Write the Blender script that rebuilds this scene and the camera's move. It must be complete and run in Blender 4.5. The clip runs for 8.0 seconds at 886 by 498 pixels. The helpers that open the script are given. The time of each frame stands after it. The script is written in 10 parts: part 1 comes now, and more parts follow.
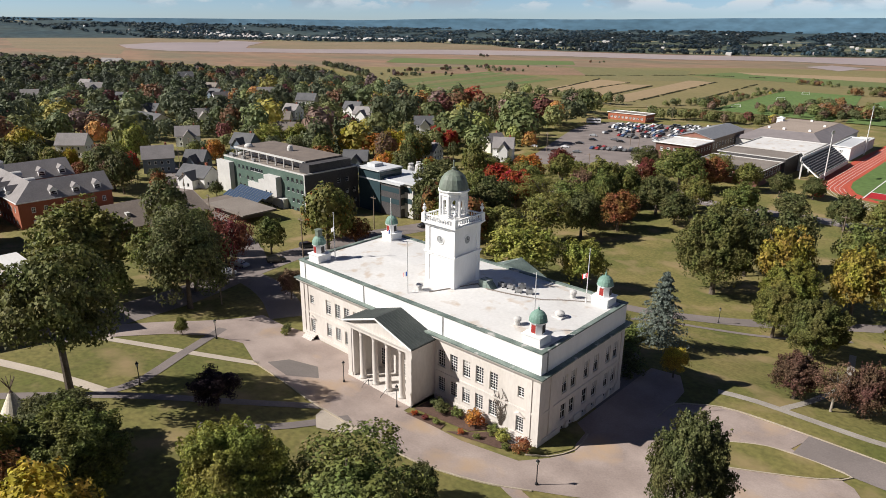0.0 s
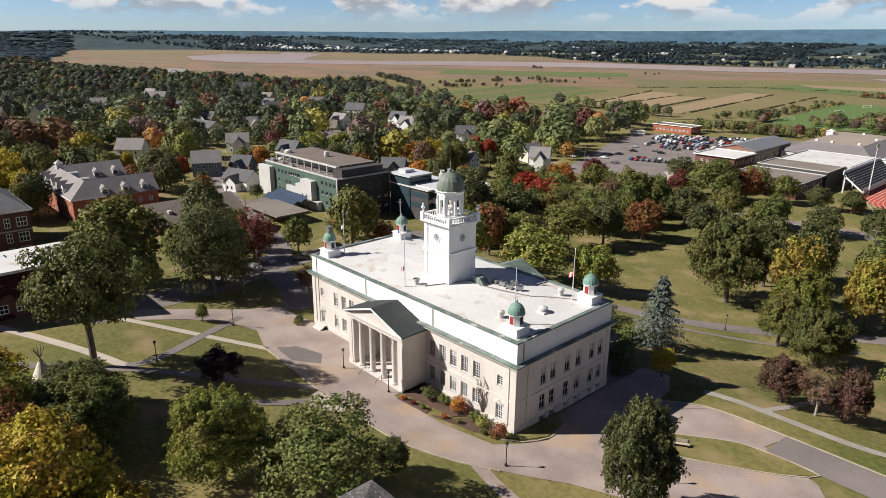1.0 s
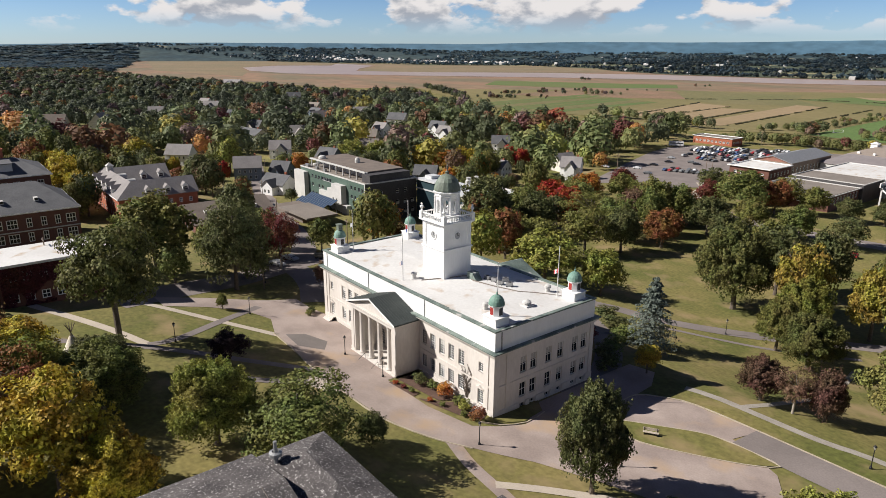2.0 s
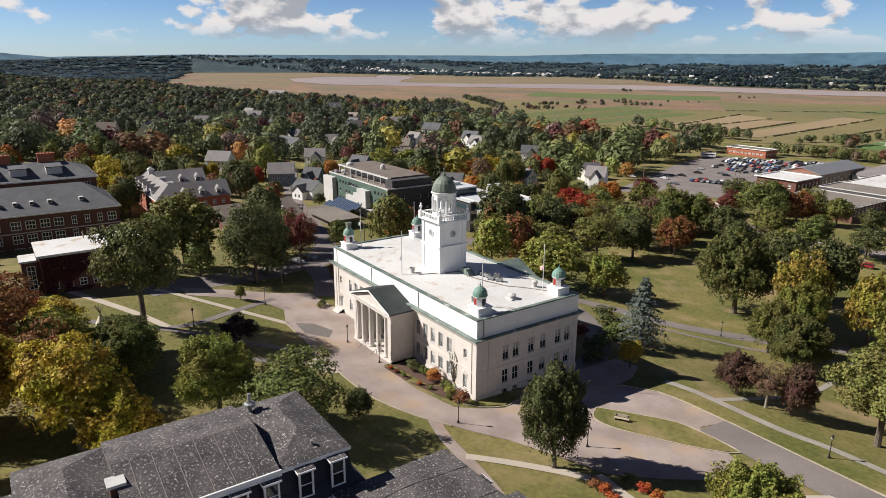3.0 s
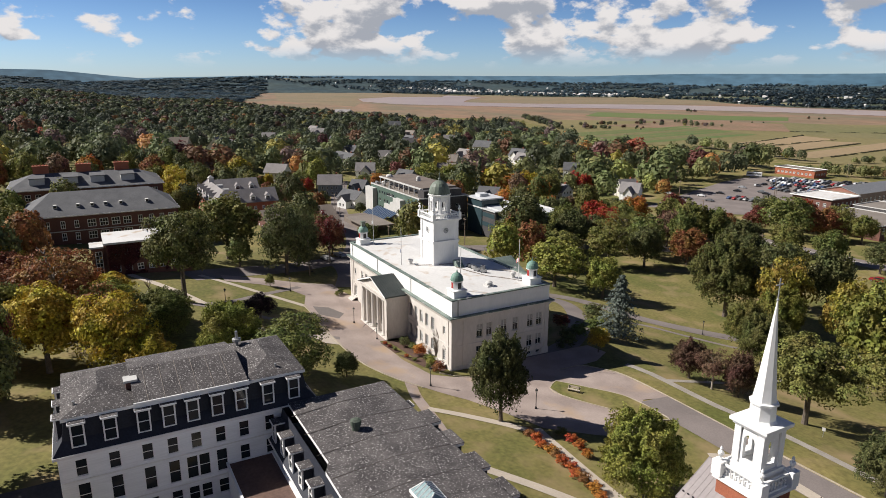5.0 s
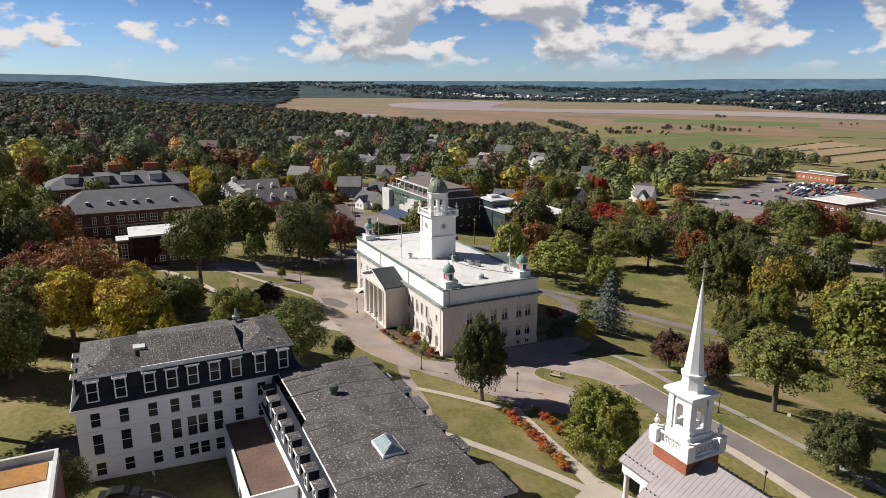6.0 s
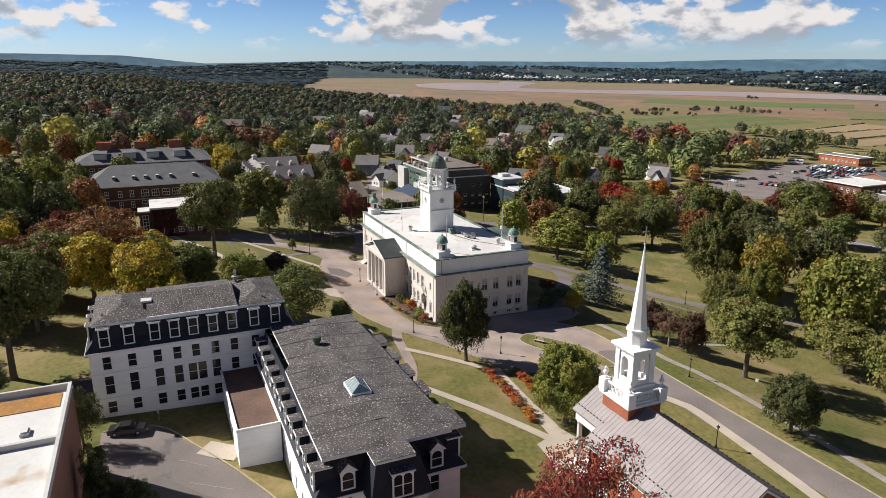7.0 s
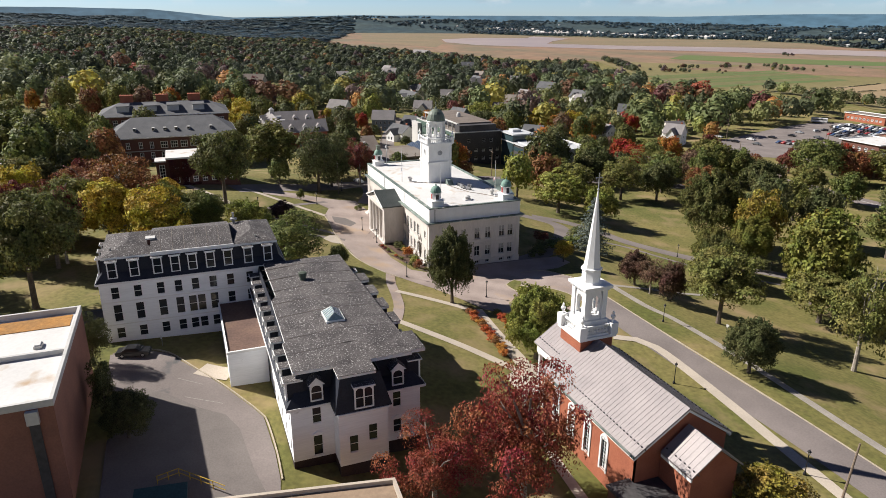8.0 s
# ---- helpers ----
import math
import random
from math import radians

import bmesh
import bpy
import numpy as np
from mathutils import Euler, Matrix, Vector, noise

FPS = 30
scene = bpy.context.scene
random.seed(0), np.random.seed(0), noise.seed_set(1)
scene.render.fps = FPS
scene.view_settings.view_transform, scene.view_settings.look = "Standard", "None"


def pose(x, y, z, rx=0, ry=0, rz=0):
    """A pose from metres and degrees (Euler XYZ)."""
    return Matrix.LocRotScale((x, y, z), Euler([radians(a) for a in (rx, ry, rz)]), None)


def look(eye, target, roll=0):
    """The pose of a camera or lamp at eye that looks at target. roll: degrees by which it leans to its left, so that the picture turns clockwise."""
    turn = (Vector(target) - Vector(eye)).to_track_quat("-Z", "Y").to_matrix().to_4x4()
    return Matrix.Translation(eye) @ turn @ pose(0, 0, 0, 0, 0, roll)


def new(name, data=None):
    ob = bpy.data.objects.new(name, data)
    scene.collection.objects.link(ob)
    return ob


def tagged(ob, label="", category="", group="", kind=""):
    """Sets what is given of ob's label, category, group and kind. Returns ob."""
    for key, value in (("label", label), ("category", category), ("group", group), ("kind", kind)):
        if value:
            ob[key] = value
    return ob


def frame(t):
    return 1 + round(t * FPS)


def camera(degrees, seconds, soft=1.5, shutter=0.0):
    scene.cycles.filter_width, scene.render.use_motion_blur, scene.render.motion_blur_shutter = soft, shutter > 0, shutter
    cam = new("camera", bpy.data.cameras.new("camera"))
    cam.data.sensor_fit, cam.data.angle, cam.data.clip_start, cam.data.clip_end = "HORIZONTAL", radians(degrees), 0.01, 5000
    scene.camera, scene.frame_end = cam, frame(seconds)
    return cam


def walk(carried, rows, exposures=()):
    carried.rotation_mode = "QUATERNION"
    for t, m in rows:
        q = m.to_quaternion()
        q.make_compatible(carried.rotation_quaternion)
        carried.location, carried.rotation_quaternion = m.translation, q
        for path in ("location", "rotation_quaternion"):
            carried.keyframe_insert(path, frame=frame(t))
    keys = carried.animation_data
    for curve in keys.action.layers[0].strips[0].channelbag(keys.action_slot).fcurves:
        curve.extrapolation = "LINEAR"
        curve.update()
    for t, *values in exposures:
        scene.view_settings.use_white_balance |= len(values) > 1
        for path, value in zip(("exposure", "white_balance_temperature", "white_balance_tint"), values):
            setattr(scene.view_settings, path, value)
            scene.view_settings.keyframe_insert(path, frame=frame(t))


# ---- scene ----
# camera and its flight
cam = camera(67.6, 8.0, 0.3)
METRES, EYE, TILT, LEAN, TURN = 92.0, 52.46, 0.0, 0.0, 42.3
ROWS = [
    (0.0, 0.0, 0.0, 0.0, 0.16, -18.75, -0.48),
    (0.5, 0.0504, -0.0333, 0.0, 2.59, -18.31, -0.4),
    (1.0, 0.1025, -0.068, -0.0007, 4.96, -17.84, -0.38),
    (1.5, 0.1556, -0.1043, -0.0004, 7.2, -17.39, -0.34),
    (3.0, 0.3161, -0.2188, -0.0001, 13.02, -16.03, -0.25),
    (3.5, 0.3689, -0.2596, 0.0, 14.64, -15.57, -0.22),
    (4.0, 0.4207, -0.2995, 0.0001, 16.09, -15.19, -0.21),
    (4.5, 0.4724, -0.3382, 0.0002, 17.49, -14.81, -0.2),
    (6.0, 0.629, -0.442, -0.0002, 21.36, -13.97, -0.16),
    (6.5, 0.6818, -0.4698, -0.0008, 22.63, -14.38, -0.17),
    (7.0, 0.7344, -0.4941, -0.0008, 23.87, -15.57, -0.21),
    (7.5, 0.7874, -0.5153, -0.0008, 25.11, -17.41, -0.25),
    (8.0, 0.8405, -0.5333, -0.0004, 26.33, -19.17, -0.31),
]
walk(cam, [(t, pose(0, 0, EYE, TILT, LEAN, TURN) @ pose(METRES * x, METRES * y, METRES * z, 90 + pitch, roll, yaw)) for t, x, y, z, yaw, pitch, roll in ROWS], exposures=[(0.0, 0.62), (6.0, 0.60), (7.0, 0.65), (8.0, 0.78)])

# ---- world, sun ----
SUN_FROM = Vector((-0.63, -0.775, 0.0)).normalized()
SUN_UP = radians(37.8)
world = bpy.data.worlds.new("world")
scene.world = world
world.use_nodes = True
wn, wl = world.node_tree.nodes, world.node_tree.links
wn.clear()
w_out, w_bg, w_sky = wn.new("ShaderNodeOutputWorld"), wn.new("ShaderNodeBackground"), wn.new("ShaderNodeTexSky")
w_sky.sky_type = "NISHITA"
w_sky.sun_disc = False
w_sky.sun_elevation = SUN_UP
w_sky.sun_rotation = math.atan2(SUN_FROM.x, SUN_FROM.y)
w_sky.air_density, w_sky.dust_density, w_sky.ozone_density = 0.9, 0.1, 2.5
w_bg.inputs["Strength"].default_value = 0.05
# fair-weather clouds on a flat deck high over the land
w_tc, w_sep = wn.new("ShaderNodeTexCoord"), wn.new("ShaderNodeSeparateXYZ")
wl.new(w_tc.outputs["Generated"], w_sep.inputs[0])


def wmath(op, a, b):
    n = wn.new("ShaderNodeMath")
    n.operation = op
    for k, v in enumerate((a, b)):
        if isinstance(v, (int, float)):
            n.inputs[k].default_value = v
        else:
            wl.new(v, n.inputs[k])
    return n.outputs[0]


w_up = wmath("MAXIMUM", w_sep.outputs[2], 0.0)
w_cmb = wn.new("ShaderNodeCombineXYZ")
wl.new(w_sep.outputs[0], w_cmb.inputs[0])
wl.new(w_sep.outputs[1], w_cmb.inputs[1])
wl.new(wmath("MULTIPLY", wmath("POWER", w_up, 0.8), 1.4), w_cmb.inputs[2])


def wrange(value, lo, hi, to_lo=0.0, to_hi=1.0):
    n = wn.new("ShaderNodeMapRange")
    n.interpolation_type = "SMOOTHSTEP"
    for k, v in enumerate((lo, hi, to_lo, to_hi)):
        n.inputs[k + 1].default_value = v
    wl.new(value, n.inputs[0])
    return n.outputs[0]


def wcloud(raise_by):
    """Heaped cloud density on the sky, looked up a little higher for the shading of the bases."""
    shift = wn.new("ShaderNodeVectorMath")
    wl.new(w_cmb.outputs[0], shift.inputs[0])
    shift.inputs[1].default_value = (0.0, 0.0, raise_by)
    big, fine = wn.new("ShaderNodeTexNoise"), wn.new("ShaderNodeTexNoise")
    for n, scale, detail in ((big, 6.8, 2.0), (fine, 18.0, 6.0)):
        n.inputs["Scale"].default_value, n.inputs["Detail"].default_value, n.inputs["Roughness"].default_value = scale, detail, 0.55
        wl.new(shift.outputs[0], n.inputs["Vector"])
    return wmath("ADD", wmath("MULTIPLY", big.outputs["Fac"], 0.58), wmath("MULTIPLY", fine.outputs["Fac"], 0.42))


w_here, w_above = wcloud(0.0), wcloud(0.035)
w_cover = wrange(w_here, 0.480, 0.528)
w_fade = wrange(w_sep.outputs[2], 0.012, 0.05)
w_thin = wrange(w_sep.outputs[2], 0.15, 0.44, 1.0, 0.05)  # cumulus rows far off; thinned overhead, out of view, to hold ambient light down
w_mix = wn.new("ShaderNodeMix")
w_mix.data_type = "RGBA"
wl.new(wmath("MULTIPLY", wmath("MULTIPLY", w_cover, w_fade), w_thin), w_mix.inputs[0])
w_tint = wn.new("ShaderNodeMix")
w_tint.data_type, w_tint.blend_type = "RGBA", "MULTIPLY"
w_tint.inputs[0].default_value = 1.0
w_blue = wn.new("ShaderNodeMix")  # pale haze low down, deeper blue overhead
w_blue.data_type = "RGBA"
w_blue.inputs[6].default_value, w_blue.inputs[7].default_value = (0.82, 1.05, 1.52, 1), (0.14, 0.255, 0.46, 1)
wl.new(wrange(w_up, 0.0, 0.27), w_blue.inputs[0])
wl.new(w_blue.outputs[2], w_tint.inputs[7])
wl.new(w_sky.outputs[0], w_tint.inputs[6])
wl.new(w_tint.outputs[2], w_mix.inputs[6])
w_shade = wn.new("ShaderNodeMix")  # sunlit heads, grey bases
w_shade.data_type = "RGBA"
w_shade.inputs[6].default_value, w_shade.inputs[7].default_value = (10.6, 10.2, 10.1, 1), (5.0, 5.3, 6.0, 1)
wl.new(wrange(wmath("ADD", wmath("SUBTRACT", w_above, w_here), wmath("MULTIPLY", w_here, 0.6)), 0.285, 0.365), w_shade.inputs[0])
wl.new(w_shade.outputs[2], w_mix.inputs[7])
wl.new(w_mix.outputs[2], w_bg.inputs[0])
wl.new(w_bg.outputs[0], w_out.inputs[0])

sun = new("sun", bpy.data.lights.new("sun", "SUN"))
sun.data.energy, sun.data.angle, sun.data.color = 4.75, radians(0.5), (1.0, 0.95, 0.885)
sun.matrix_world = look(Vector((SUN_FROM.x, SUN_FROM.y, math.tan(SUN_UP))) * 100, (0, 0, 0))
scene.view_settings.exposure = 0.5
# ---- materials ----
def rgb(c):
    return (*c, 1.0)


def mat(name, c1, c2=None, big=0.15, small=3.0, rough=0.8, bump=0.0, metal=0.0, grain=0.25, stretch=(1, 1, 1), spots=None, contrast=0.5, island=0.0, spec=0.3, rag=0.5):
    """Surface with broad stains (c1 to c2), fine grain, and spots of a third colour."""
    m = bpy.data.materials.new(name)
    m.use_nodes = True
    n, l = m.node_tree.nodes, m.node_tree.links
    b = n["Principled BSDF"]
    b.inputs["Roughness"].default_value = rough
    b.inputs["Metallic"].default_value = metal
    b.inputs["Specular IOR Level"].default_value = spec
    c2 = c2 or tuple(v * 0.8 for v in c1)
    geo = n.new("ShaderNodeNewGeometry")
    mp = n.new("ShaderNodeMapping")
    mp.inputs["Scale"].default_value = stretch
    l.new(geo.outputs["Position"], mp.inputs[0])
    nb, ns = n.new("ShaderNodeTexNoise"), n.new("ShaderNodeTexNoise")
    nb.inputs["Scale"].default_value, nb.inputs["Detail"].default_value = big, 4.0
    ns.inputs["Scale"].default_value, ns.inputs["Detail"].default_value = small, 3.0
    l.new(mp.outputs[0], nb.inputs["Vector"])
    l.new(mp.outputs[0], ns.inputs["Vector"])
    rp = n.new("ShaderNodeMapRange")
    rp.inputs[1].default_value, rp.inputs[2].default_value = 0.5 - contrast / 2.5, 0.5 + contrast / 2.5
    l.new(nb.outputs["Fac"], rp.inputs[0])
    mx = n.new("ShaderNodeMix")
    mx.data_type = "RGBA"
    l.new(rp.outputs[0], mx.inputs[0])
    mx.inputs[6].default_value, mx.inputs[7].default_value = rgb(c1), rgb(c2)
    gr = n.new("ShaderNodeMapRange")
    gr.inputs[1].default_value, gr.inputs[2].default_value = 0.25, 0.75
    gr.inputs[3].default_value, gr.inputs[4].default_value = 1 - grain, 1 + grain
    l.new(ns.outputs["Fac"], gr.inputs[0])
    mul = n.new("ShaderNodeVectorMath")
    mul.operation = "SCALE"
    l.new(mx.outputs[2], mul.inputs[0])
    l.new(gr.outputs[0], mul.inputs[3])
    out = mul.outputs[0]
    if island:
        iv = n.new("ShaderNodeMapRange")
        iv.inputs[3].default_value, iv.inputs[4].default_value = 1 - island, 1 + island
        l.new(geo.outputs["Random Per Island"], iv.inputs[0])
        m2 = n.new("ShaderNodeVectorMath")
        m2.operation = "SCALE"
        l.new(out, m2.inputs[0])
        l.new(iv.outputs[0], m2.inputs[3])
        out = m2.outputs[0]
    if spots:
        col, scale, lo, hi = spots
        sp = n.new("ShaderNodeTexNoise")
        sp.inputs["Scale"].default_value, sp.inputs["Detail"].default_value, sp.inputs["Roughness"].default_value = scale, 9.0, rag
        l.new(geo.outputs["Position"], sp.inputs["Vector"])
        sr = n.new("ShaderNodeMapRange")
        sr.inputs[1].default_value, sr.inputs[2].default_value = lo, hi
        l.new(sp.outputs["Fac"], sr.inputs[0])
        m3 = n.new("ShaderNodeMix")
        m3.data_type = "RGBA"
        l.new(sr.outputs[0], m3.inputs[0])
        l.new(out, m3.inputs[6])
        m3.inputs[7].default_value = rgb(col)
        out = m3.outputs[2]
    l.new(out, b.inputs["Base Color"])
    if bump:
        bp = n.new("ShaderNodeBump")
        bp.inputs["Strength"].default_value, bp.inputs["Distance"].default_value = 0.6, bump
        l.new(ns.outputs["Fac"], bp.inputs["Height"])
        l.new(bp.outputs[0], b.inputs["Normal"])
    return m


def leaf_material(name, attribute=""):
    """Foliage tinted by the object's own colour, or by a colour attribute of joined woods."""
    m = bpy.data.materials.new(name)
    m.use_nodes = True
    n, l = m.node_tree.nodes, m.node_tree.links
    b, out = n["Principled BSDF"], n["Material Output"]
    b.inputs["Roughness"].default_value = 0.65
    b.inputs["Specular IOR Level"].default_value = 0.2
    geo = n.new("ShaderNodeNewGeometry")
    if attribute:
        src = n.new("ShaderNodeAttribute")
        src.attribute_name = attribute
        colour = src.outputs["Color"]
    else:
        src = n.new("ShaderNodeObjectInfo")
        colour = src.outputs["Color"]
    hs = n.new("ShaderNodeHueSaturation")
    l.new(colour, hs.inputs["Color"])
    hs.inputs["Saturation"].default_value = 1.04
    h1, h2 = n.new("ShaderNodeMapRange"), n.new("ShaderNodeMapRange")
    h1.inputs[1].default_value, h1.inputs[2].default_value = 0.32, 0.68  # boughs turning yellow
    h1.inputs[3].default_value, h1.inputs[4].default_value = (0.482, 0.518) if attribute else (0.462, 0.522)
    h2.inputs[3].default_value, h2.inputs[4].default_value = (0.84, 1.14) if attribute else (0.46, 1.5)
    l.new(geo.outputs["Random Per Island"], h2.inputs[0])
    ns = n.new("ShaderNodeTexNoise")
    ns.inputs["Scale"].default_value = 0.28
    l.new(geo.outputs["Position"], ns.inputs["Vector"])
    l.new(ns.outputs["Fac"], h1.inputs[0])
    l.new(h1.outputs[0], hs.inputs["Hue"])
    l.new(h2.outputs[0], hs.inputs["Value"])
    l.new(hs.outputs[0], b.inputs["Base Color"])
    tr, mx = n.new("ShaderNodeBsdfTranslucent"), n.new("ShaderNodeMixShader")
    mx.inputs[0].default_value = 0.24
    l.new(hs.outputs[0], tr.inputs[0])
    l.new(b.outputs[0], mx.inputs[1])
    l.new(tr.outputs[0], mx.inputs[2])
    l.new(mx.outputs[0], out.inputs[0])
    return m


def glass_material(name, tint, rough=0.05):
    m = bpy.data.materials.new(name)
    m.use_nodes = True
    b = m.node_tree.nodes["Principled BSDF"]
    b.inputs["Base Color"].default_value = rgb(tint)
    b.inputs["Roughness"].default_value = rough
    b.inputs["Specular IOR Level"].default_value = 0.35
    return m


M_GRASS = mat("lawn_grass", (0.105, 0.112, 0.028), (0.205, 0.168, 0.060), 0.06, 1.3, 0.95, 0.03, grain=0.3, contrast=0.42, spots=((0.28, 0.205, 0.105), 0.11, 0.52, 0.72))
M_ASPHALT = mat("asphalt", (0.235, 0.200, 0.186), (0.170, 0.145, 0.135), 0.13, 4.0, 0.9, 0.004, grain=0.12, spots=((0.10, 0.098, 0.10), 0.16, 0.66, 0.72))
M_WORNPATH = mat("worn_footpath", (0.36, 0.325, 0.285), (0.28, 0.25, 0.215), 0.4, 4.0, 0.92, grain=0.14)
M_DRIVE = mat("worn_asphalt_drive", (0.37, 0.30, 0.265), (0.27, 0.215, 0.19), 0.17, 4.0, 0.9, 0.004, grain=0.1, contrast=0.36, spots=((0.40, 0.285, 0.19), 0.12, 0.56, 0.72))
M_FADED = mat("faded_road_paint", (0.34, 0.32, 0.29), (0.25, 0.225, 0.21), 1.2, 9.0, 0.9)
M_DARKASPH = mat("asphalt_patch", (0.185, 0.162, 0.150), (0.150, 0.132, 0.122), 0.3, 5.0, 0.9, grain=0.12)
M_CONC = mat("concrete_path", (0.50, 0.43, 0.35), (0.42, 0.36, 0.295), 0.25, 4.0, 0.9, grain=0.1)
M_KERB = mat("kerb_stone", (0.43, 0.37, 0.29), (0.34, 0.285, 0.21), 0.5, 5.0, 0.9)
M_SOIL = mat("bed_mulch", (0.085, 0.05, 0.038), (0.13, 0.08, 0.06), 0.8, 6.0, 0.95, 0.03)
M_STONE = mat("limestone_wall", (0.625, 0.585, 0.545), (0.55, 0.51, 0.47), 0.35, 3.0, 0.85, 0.004, grain=0.07, stretch=(1, 1, 0.35))
M_WHITE = mat("white_paint", (0.82, 0.815, 0.80), (0.75, 0.745, 0.73), 0.5, 4.0, 0.6, grain=0.04, stretch=(1, 1, 0.3))
M_CLAP = mat("white_clapboard", (0.90, 0.91, 0.925), (0.84, 0.85, 0.86), 0.35, 2.2, 0.7, 0.006, grain=0.07, stretch=(0.3, 0.3, 6), spots=((0.50, 0.49, 0.48), 0.55, 0.70, 0.76))
M_ROOFW = mat("white_roof_membrane", (0.64, 0.63, 0.615), (0.54, 0.525, 0.505), 0.12, 2.0, 0.75, grain=0.06, spots=((0.42, 0.31, 0.21), 0.30, 0.57, 0.74))
M_PATINA = mat("copper_patina", (0.13, 0.235, 0.19), (0.21, 0.32, 0.265), 0.5, 4.0, 0.6, grain=0.15)
M_COPPER = mat("green_copper", (0.085, 0.115, 0.105), (0.20, 0.245, 0.215), 0.35, 4.0, 0.6, grain=0.2, contrast=0.35, spots=((0.46, 0.45, 0.43), 0.5, 0.60, 0.66))
M_COPPERD = mat("dark_copper_dome", (0.12, 0.135, 0.11), (0.19, 0.23, 0.185), 0.6, 4.0, 0.55, grain=0.2, stretch=(1, 1, 0.25))
M_SLATE = mat("portico_slate", (0.042, 0.050, 0.050), (0.066, 0.074, 0.070), 0.4, 4.0, 0.7, grain=0.15)
M_SHING = mat("weathered_shingle", (0.052, 0.046, 0.047), (0.098, 0.088, 0.086), 0.4, 2.6, 0.9, 0.01, grain=0.25, contrast=0.4, rag=0.72, spots=((0.45, 0.43, 0.415), 4.6, 0.56, 0.63))
M_NAVY = mat("dark_mansard_slate", (0.016, 0.019, 0.03), (0.024, 0.027, 0.038), 0.6, 5.0, 0.65, 0.01, grain=0.25)
M_BRICK = mat("red_brick", (0.36, 0.125, 0.07), (0.29, 0.095, 0.055), 0.5, 6.0, 0.85, 0.004, grain=0.16)
M_BRICKD = mat("dark_brick", (0.155, 0.072, 0.055), (0.115, 0.055, 0.045), 0.4, 5.0, 0.85, grain=0.18)
M_BRICKB = mat("brown_brick", (0.27, 0.125, 0.09), (0.21, 0.10, 0.075), 0.25, 5.0, 0.85, grain=0.12)
M_SEAM = mat("grey_metal_roof", (0.275, 0.245, 0.24), (0.225, 0.20, 0.20), 0.3, 3.0, 0.55, grain=0.05, metal=0.2)
M_ASHROOF = mat("dark_shingle_roof", (0.095, 0.096, 0.102), (0.13, 0.13, 0.135), 0.3, 3.0, 0.9, grain=0.18)
M_BROWNROOF = mat("brown_shingle_roof", (0.19, 0.155, 0.13), (0.14, 0.115, 0.10), 0.3, 3.0, 0.9, grain=0.18)
M_GREYROOF = mat("gravel_flat_roof", (0.23, 0.20, 0.175), (0.175, 0.15, 0.13), 0.1, 2.0, 0.95, grain=0.15)
M_PALEROOF = mat("pale_metal_roof", (0.56, 0.57, 0.58), (0.47, 0.48, 0.49), 0.06, 1.5, 0.5, grain=0.06)
M_GREENP = mat("dark_green_panel", (0.075, 0.115, 0.095), (0.095, 0.14, 0.115), 0.4, 2.0, 0.5, grain=0.1)
M_CONCW = mat("pale_concrete_wall", (0.55, 0.54, 0.52), (0.46, 0.45, 0.43), 0.3, 2.0, 0.8, grain=0.06)
M_CHAR = mat("charcoal_cladding", (0.055, 0.052, 0.055), (0.075, 0.07, 0.07), 0.3, 2.0, 0.7)
M_BARK = mat("bark", (0.15, 0.12, 0.095), (0.085, 0.07, 0.058), 1.5, 9.0, 0.95, 0.03, grain=0.3)
M_BARKP = mat("pale_bark", (0.36, 0.32, 0.27), (0.20, 0.17, 0.145), 1.2, 7.0, 0.95, 0.03, grain=0.3)
M_IRON = mat("black_iron", (0.018, 0.018, 0.02), None, 2, 8, 0.5)
M_STEEL = mat("galvanised_steel", (0.42, 0.42, 0.42), (0.33, 0.33, 0.33), 1.0, 6.0, 0.45, metal=0.6)
M_POLE = mat("white_pole", (0.7, 0.69, 0.67), None, 1.0, 6.0, 0.4)
M_WOOD = mat("grey_wood", (0.25, 0.19, 0.14), (0.17, 0.13, 0.10), 1.0, 8.0, 0.9, stretch=(1, 1, 5))
M_REDP = mat("red_panel", (0.33, 0.035, 0.03), None, 1.0, 6.0, 0.6)
M_CANVAS = mat("white_canvas", (0.66, 0.60, 0.50), (0.55, 0.49, 0.40), 0.6, 5.0, 0.9)
M_TAN = mat("tan_stubble", (0.31, 0.225, 0.13), (0.25, 0.185, 0.105), 0.006, 0.25, 0.95, grain=0.12)
M_CROP = mat("green_crop", (0.10, 0.145, 0.045), (0.125, 0.14, 0.05), 0.008, 0.3, 0.95, grain=0.12, stretch=(1, 1, 1))
M_OLIVE = mat("olive_hayfield", (0.155, 0.14, 0.055), (0.205, 0.165, 0.075), 0.005, 0.2, 0.95, grain=0.15)
M_MARSH = mat("salt_marsh", (0.25, 0.155, 0.10), (0.165, 0.135, 0.085), 0.004, 0.03, 0.95, grain=0.2, contrast=0.3, stretch=(1, 2.2, 1))
M_MUD = mat("tidal_mud_water", (0.37, 0.285, 0.25), (0.31, 0.24, 0.215), 0.004, 0.05, 0.35, grain=0.04)
M_PITCH = mat("sports_turf", (0.09, 0.15, 0.04), (0.11, 0.165, 0.05), 0.02, 0.4, 0.95)
M_TRACK = mat("red_running_track", (0.46, 0.085, 0.045), (0.40, 0.07, 0.04), 0.05, 1.0, 0.9)
M_LINE = mat("white_line_paint", (0.72, 0.71, 0.68), None, 1.0, 4.0, 0.8)
M_LEAF = leaf_material("foliage")
